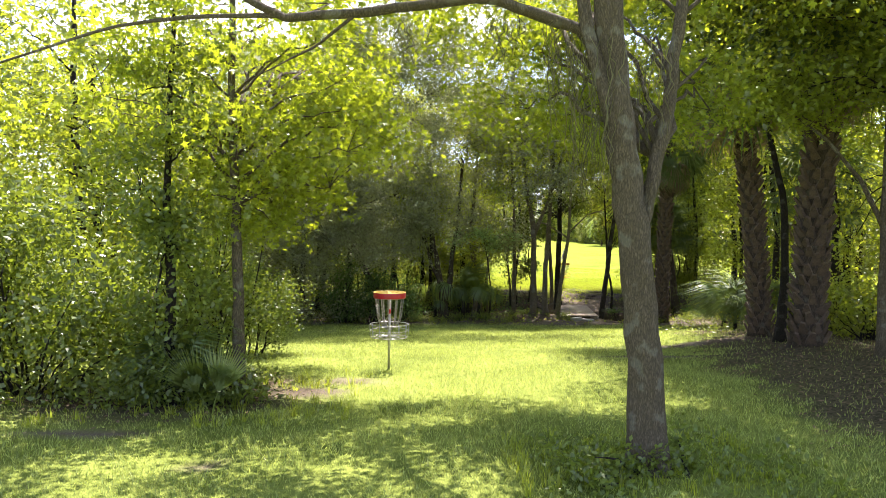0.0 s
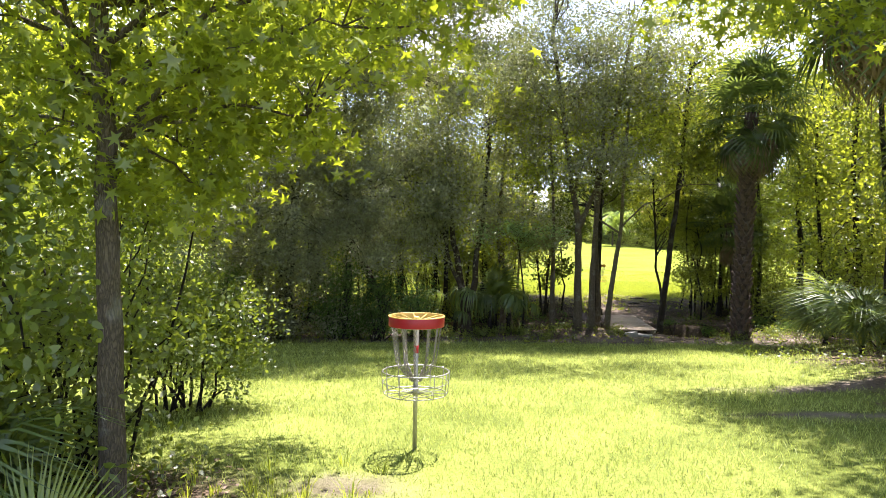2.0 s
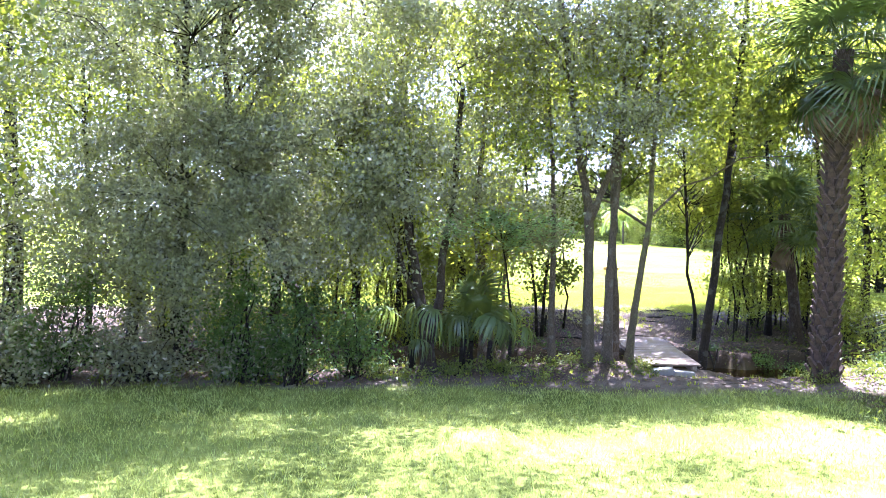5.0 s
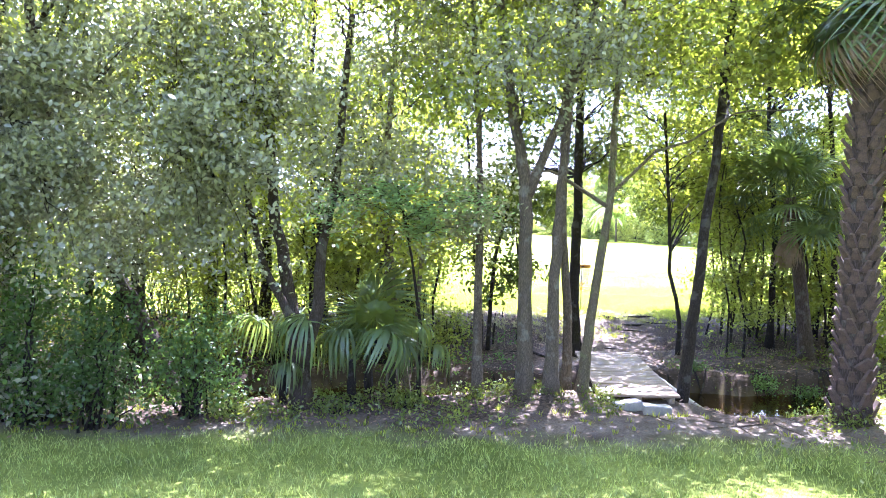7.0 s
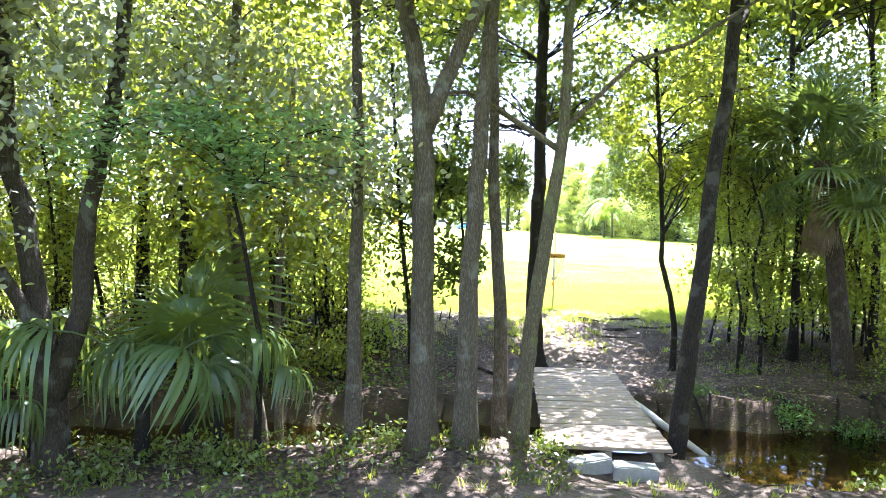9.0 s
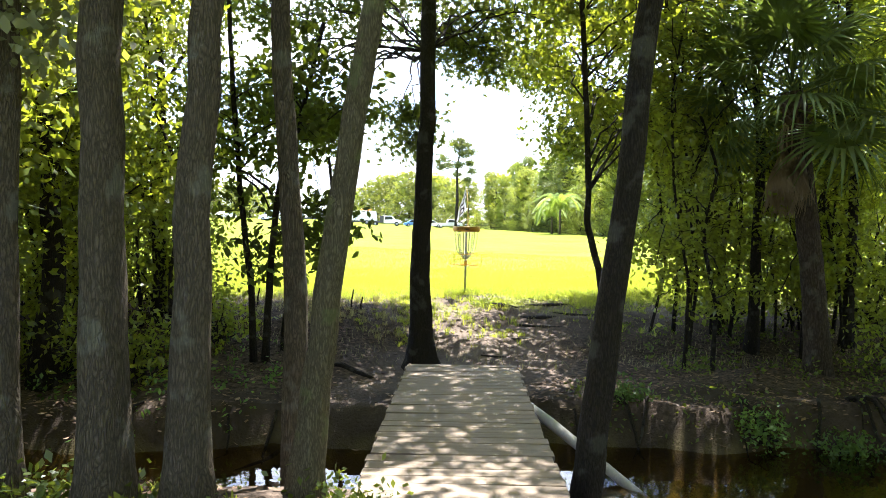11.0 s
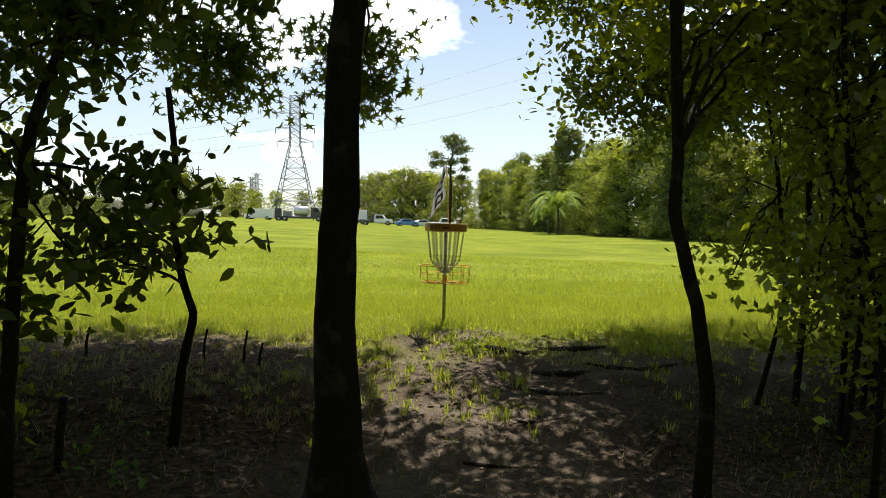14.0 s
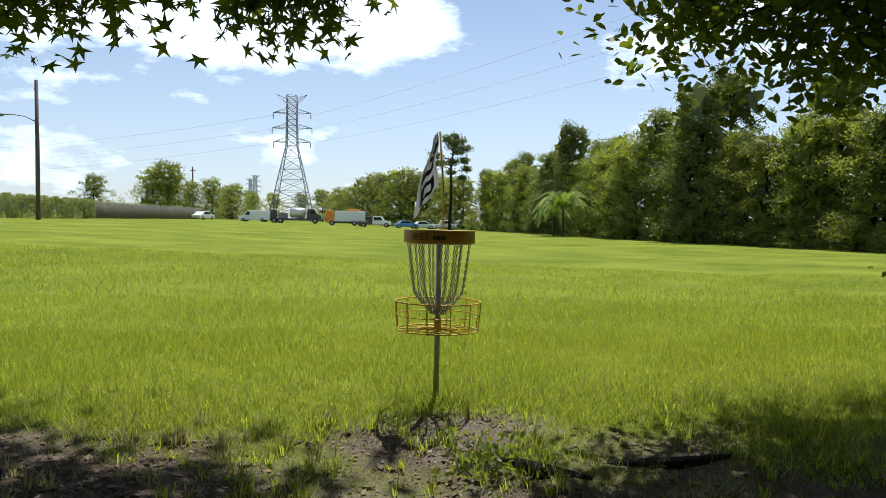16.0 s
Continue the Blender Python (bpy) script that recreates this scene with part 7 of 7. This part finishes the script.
def tufts(name, n, xs, ys, h, mat, seed, label, blades=16, width=0.005, keep=None):
    rng = np.random.RandomState(seed)
    V = []
    for k in range(n):
        x, y = xs[0] + (xs[1] - xs[0]) * rng.rand(), ys[0] + (ys[1] - ys[0]) * rng.rand()
        if keep and not keep(x, y, rng):
            continue
        z = float(gz(x, y)) - 0.01
        hh = h * (0.5 + rng.rand())
        for b in range(blades):
            a = rng.rand() * 6.283
            r = rng.rand() * 0.06
            lean = (0.3 + 0.9 * rng.rand()) * hh * 0.6
            L = hh * (0.6 + 0.5 * rng.rand())
            p = np.array([x + r * math.cos(a), y + r * math.sin(a), z])
            d = np.array([math.cos(a), math.sin(a), 0])
            s = np.array([-d[1], d[0], 0]) * width
            m = p + d * lean * 0.35 + np.array([0, 0, L * 0.65])
            e = p + d * lean + np.array([0, 0, L * 0.95])
            V += [p - s, p + s, m + s * 0.8, m - s * 0.8, e]
    V = np.array(V)
    k = np.arange(len(V) // 5) * 5
    me = mesh_np(name, V, [np.stack([k, k + 1, k + 2, k + 3], -1), np.stack([k + 3, k + 2, k + 4], -1)], mat)
    tagged(new(name, me), label, "grass", kind="stuff")


tufts("grass_tuft", 260, (4.9, 6.9), (33.8, 36.6), 0.10, M_GRASS, 26, "long loose grass in the sandy trail mouth", 15, 0.0028, keep=lambda x, y, r: wob(x, y, 2.1, 1.3) + 0.5 * r.rand() > 0.1)
tufts("grass_tuft", 340, (4.2, 9.2), (33.6, 37.0), 0.085, M_GRASS, 21, "tall grass tufts along the sandy trail", 14, 0.0045, keep=lambda x, y, r: r.rand() < 0.25 + 0.75 * smooth(34.6, 36.2, y) and abs(x - 7.3) > 0.45)
tufts("grass_tuft", 220, (2.0, 5.5), (33.8, 36.8), 0.08, M_GRASS_DRY, 22, "dry grass tufts on the mound")
tufts("grass_tuft", 240, (-5, 9.5), (25.2, 27.2), 0.07, M_GRASS, 23, "ragged weeds along the creek bank", 9, 0.007)
tufts("grass_tuft", 160, (-6, -1.2), (8.6, 12), 0.16, M_GRASS, 24, "ragged weeds at the thicket foot", 12, 0.0045)
tufts("grass_tuft", 120, (0.6, 3.2), (6.2, 8.2), 0.15, M_GRASS, 25, "ragged weeds round a tree foot", 12, 0.0045)
bush("weed", (2.05, 6.75), "low leafy weeds at a trunk's foot", [(-0.5, -0.1, 0.15, 0.5, 0.4, 0.18, 22), (0.2, 0.1, 0.25, 0.3, 0.3, 0.25, 12)], M_SHRUB, 0.06, 60, OVATE, 0.12, 70, stems=3, category="weed", group="weeds")
for k, (x, y, r_) in enumerate([(0.5, 26.3, 0.2), (1.6, 26.7, 0.28), (-0.9, 26.2, 0.3), (4.55, 27.0, 0.10), (7.9, 25.9, 0.2), (9.0, 26.4, 0.25), (6.45, 36.0, 0.06)]):
    bush("weed", (x, y), "low leafy weeds on the creek bank", [(0, 0, r_ * 0.5, r_, r_ * 0.8, r_ * 0.5, int(16 + 20 * r_))], M_SHRUB, 0.05, 36, OVATE, 0.14, 80 + k, stems=3, category="weed", group="weeds")

# cut stubs on the mound, dark bars for shaded root ledges, twigs
for k, (x, y, h) in enumerate([(3.55, 35.0, 0.24), (3.75, 35.05, 0.32), (4.15, 34.95, 0.34), (4.3, 34.9, 0.26), (2.6, 35.2, 0.3), (3.35, 32.9, 0.5)]):
    z = float(gz(x, y))
    tagged(new("cut_stub", rod("cut_stub", [(x, y, z - 0.1), (x + 0.01, y, z + h * 0.5), (x + 0.04, y, z + h)], [0.016, 0.013, 0.011] if h < 0.45 else [0.03, 0.028, 0.026], M_BARKD, 7)), "thin dark cut stub standing in dry soil", "stub", "cut stubs")
# dark wood laid where the hollows under root ledges lie in shade
for k, (pts, r_) in enumerate([([(6.5, 36.05), (6.75, 35.85), (7.05, 35.8)], 0.075), ([(7.2, 36.0), (7.6, 35.95), (8.0, 36.05)], 0.065), ([(6.7, 34.9), (7.1, 34.7), (7.6, 34.75)], 0.05), ([(7.0, 35.35), (7.35, 35.2), (7.6, 35.3)], 0.07), ([(6.3, 34.3), (6.7, 34.1), (7.2, 34.25)], 0.035), ([(6.1, 33.5), (6.55, 33.4), (6.9, 33.55)], 0.03), ([(7.6, 35.5), (8.1, 35.3), (8.6, 35.45)], 0.045), ([(4.6, 31.9), (4.2, 32.3), (3.6, 32.4)], 0.05)]):
    tagged(new("fallen_branch", rod("fallen_branch", [(x, y, float(gz(x, y)) - 0.015) for x, y in pts], [r_ * 0.5, r_, r_ * 0.4], M_BARKD, 8)), "dark bar for root ledges and the shaded hollows under them", "branch", "fallen branches")
trg = random.Random(3)
for k in range(40):
    x, y = (trg.uniform(0, 10), trg.uniform(25.6, 27)) if k % 2 else (trg.uniform(5.6, 9.5), trg.uniform(12, 22))
    a, L = trg.uniform(0, 6.28), trg.uniform(0.2, 0.6)
    tagged(new("twig", rod("twig", [(x + L * (i - 1) * math.cos(a + 0.15 * i), y + L * (i - 1) * math.sin(a + 0.15 * i), float(gz(x + L * (i - 1) * math.cos(a), y + L * (i - 1) * math.sin(a))) + 0.012) for i in range(3)], [0.009, 0.008, 0.004], M_BARK, 5)), "thin dry twig lying on the ground", "twig", "twigs")

# roots bared in the far bank, reaching down to the water
rrg = random.Random(23)
for k in range(26):
    x = rrg.uniform(6.5, 12.5) if k % 3 else rrg.uniform(-3, 4.4)
    y, dx, L = rrg.uniform(30.35, 30.75), rrg.uniform(-0.35, 0.35), rrg.uniform(0.35, 0.8)
    pts = []
    for i in range(6):
        u = i / 5
        px, py = x + dx * u + 0.04 * math.sin(5 * u + k), y - L * u
        pts.append((px, py, max(float(gz(px, py)) + 0.03 + 0.05 * math.sin(u * 3.1) * rrg.random(), -1.49)))
    r0 = rrg.uniform(0.010, 0.026)
    tagged(new("root", rod("root", pts, [r0, r0, r0 * 0.85, r0 * 0.7, r0 * 0.5, r0 * 0.25], M_BARKD, 6)), "bare dark tree root on an eroded bank", "root", "bank roots")
# rough grass clumps at the water's edge
for k, (x, y, r_) in enumerate([(8.5, 30.1, 0.22), (9.3, 29.9, 0.26), (7.3, 30.6, 0.14), (10.4, 30.2, 0.24), (9.9, 27.3, 0.2)]):
    bush("weed", (x, y), "ragged green weeds at the water's edge", [(0, 0, r_ * 0.7, r_, r_ * 0.8, r_ * 0.7, int(20 + 30 * r_))], M_LUSH, 0.05, 44, OVATE, 0.13, 95 + k, stems=4, category="weed", group="weeds")

# hanging moss on the lawn tree and in the creek trees
def moss(x, y, z, n, L, seed):
    rng = np.random.RandomState(seed)
    bag = Bag()
    for k in range(n):
        p = np.array([x, y, z]) + rng.normal(size=3) * np.array([0.14, 0.10, 0.05])
        l = L * (0.4 + 0.8 * rng.rand())
        t = np.linspace(0, 1, 12)
        f = rng.uniform(4, 13)
        P = p + np.stack([0.035 * np.sin(t * f + k) + 0.02 * np.sin(t * 23 + k), 0.035 * np.cos(t * f * 0.8 + k), -l * t], -1)
        bag.tube(P, 0.0045 * np.sin(np.pi * (0.12 + 0.85 * t)) + 0.0012, 3)
    tagged(new("hanging_moss", bag.mesh("hanging_moss", M_MOSS)), "grey-green moss hanging in strands from a bough", "moss", "hanging moss", "stuff")


for k, (x, y, z, n, L) in enumerate([(1.38, 6.95, 4.3, 30, 1.3), (1.2, 7.0, 4.5, 22, 0.8), (1.42, 6.9, 3.8, 16, 1.0), (2.0, 7.0, 4.2, 18, 0.9), (0.6, 6.95, 4.5, 14, 0.5), (-0.3, 6.95, 4.45, 12, 0.4), (4.4, 26.9, 4.6, 18, 0.9), (3.6, 26.6, 5.0, 20, 1.0), (5.2, 27.3, 4.6, 16, 0.8), (3.2, 26.2, 6.0, 24, 1.1), (2.2, 26.8, 5.6, 20, 1.2), (7.6, 17.0, 5.2, 14, 0.8)]):
    moss(x, y, z, n, L, 400 + k)
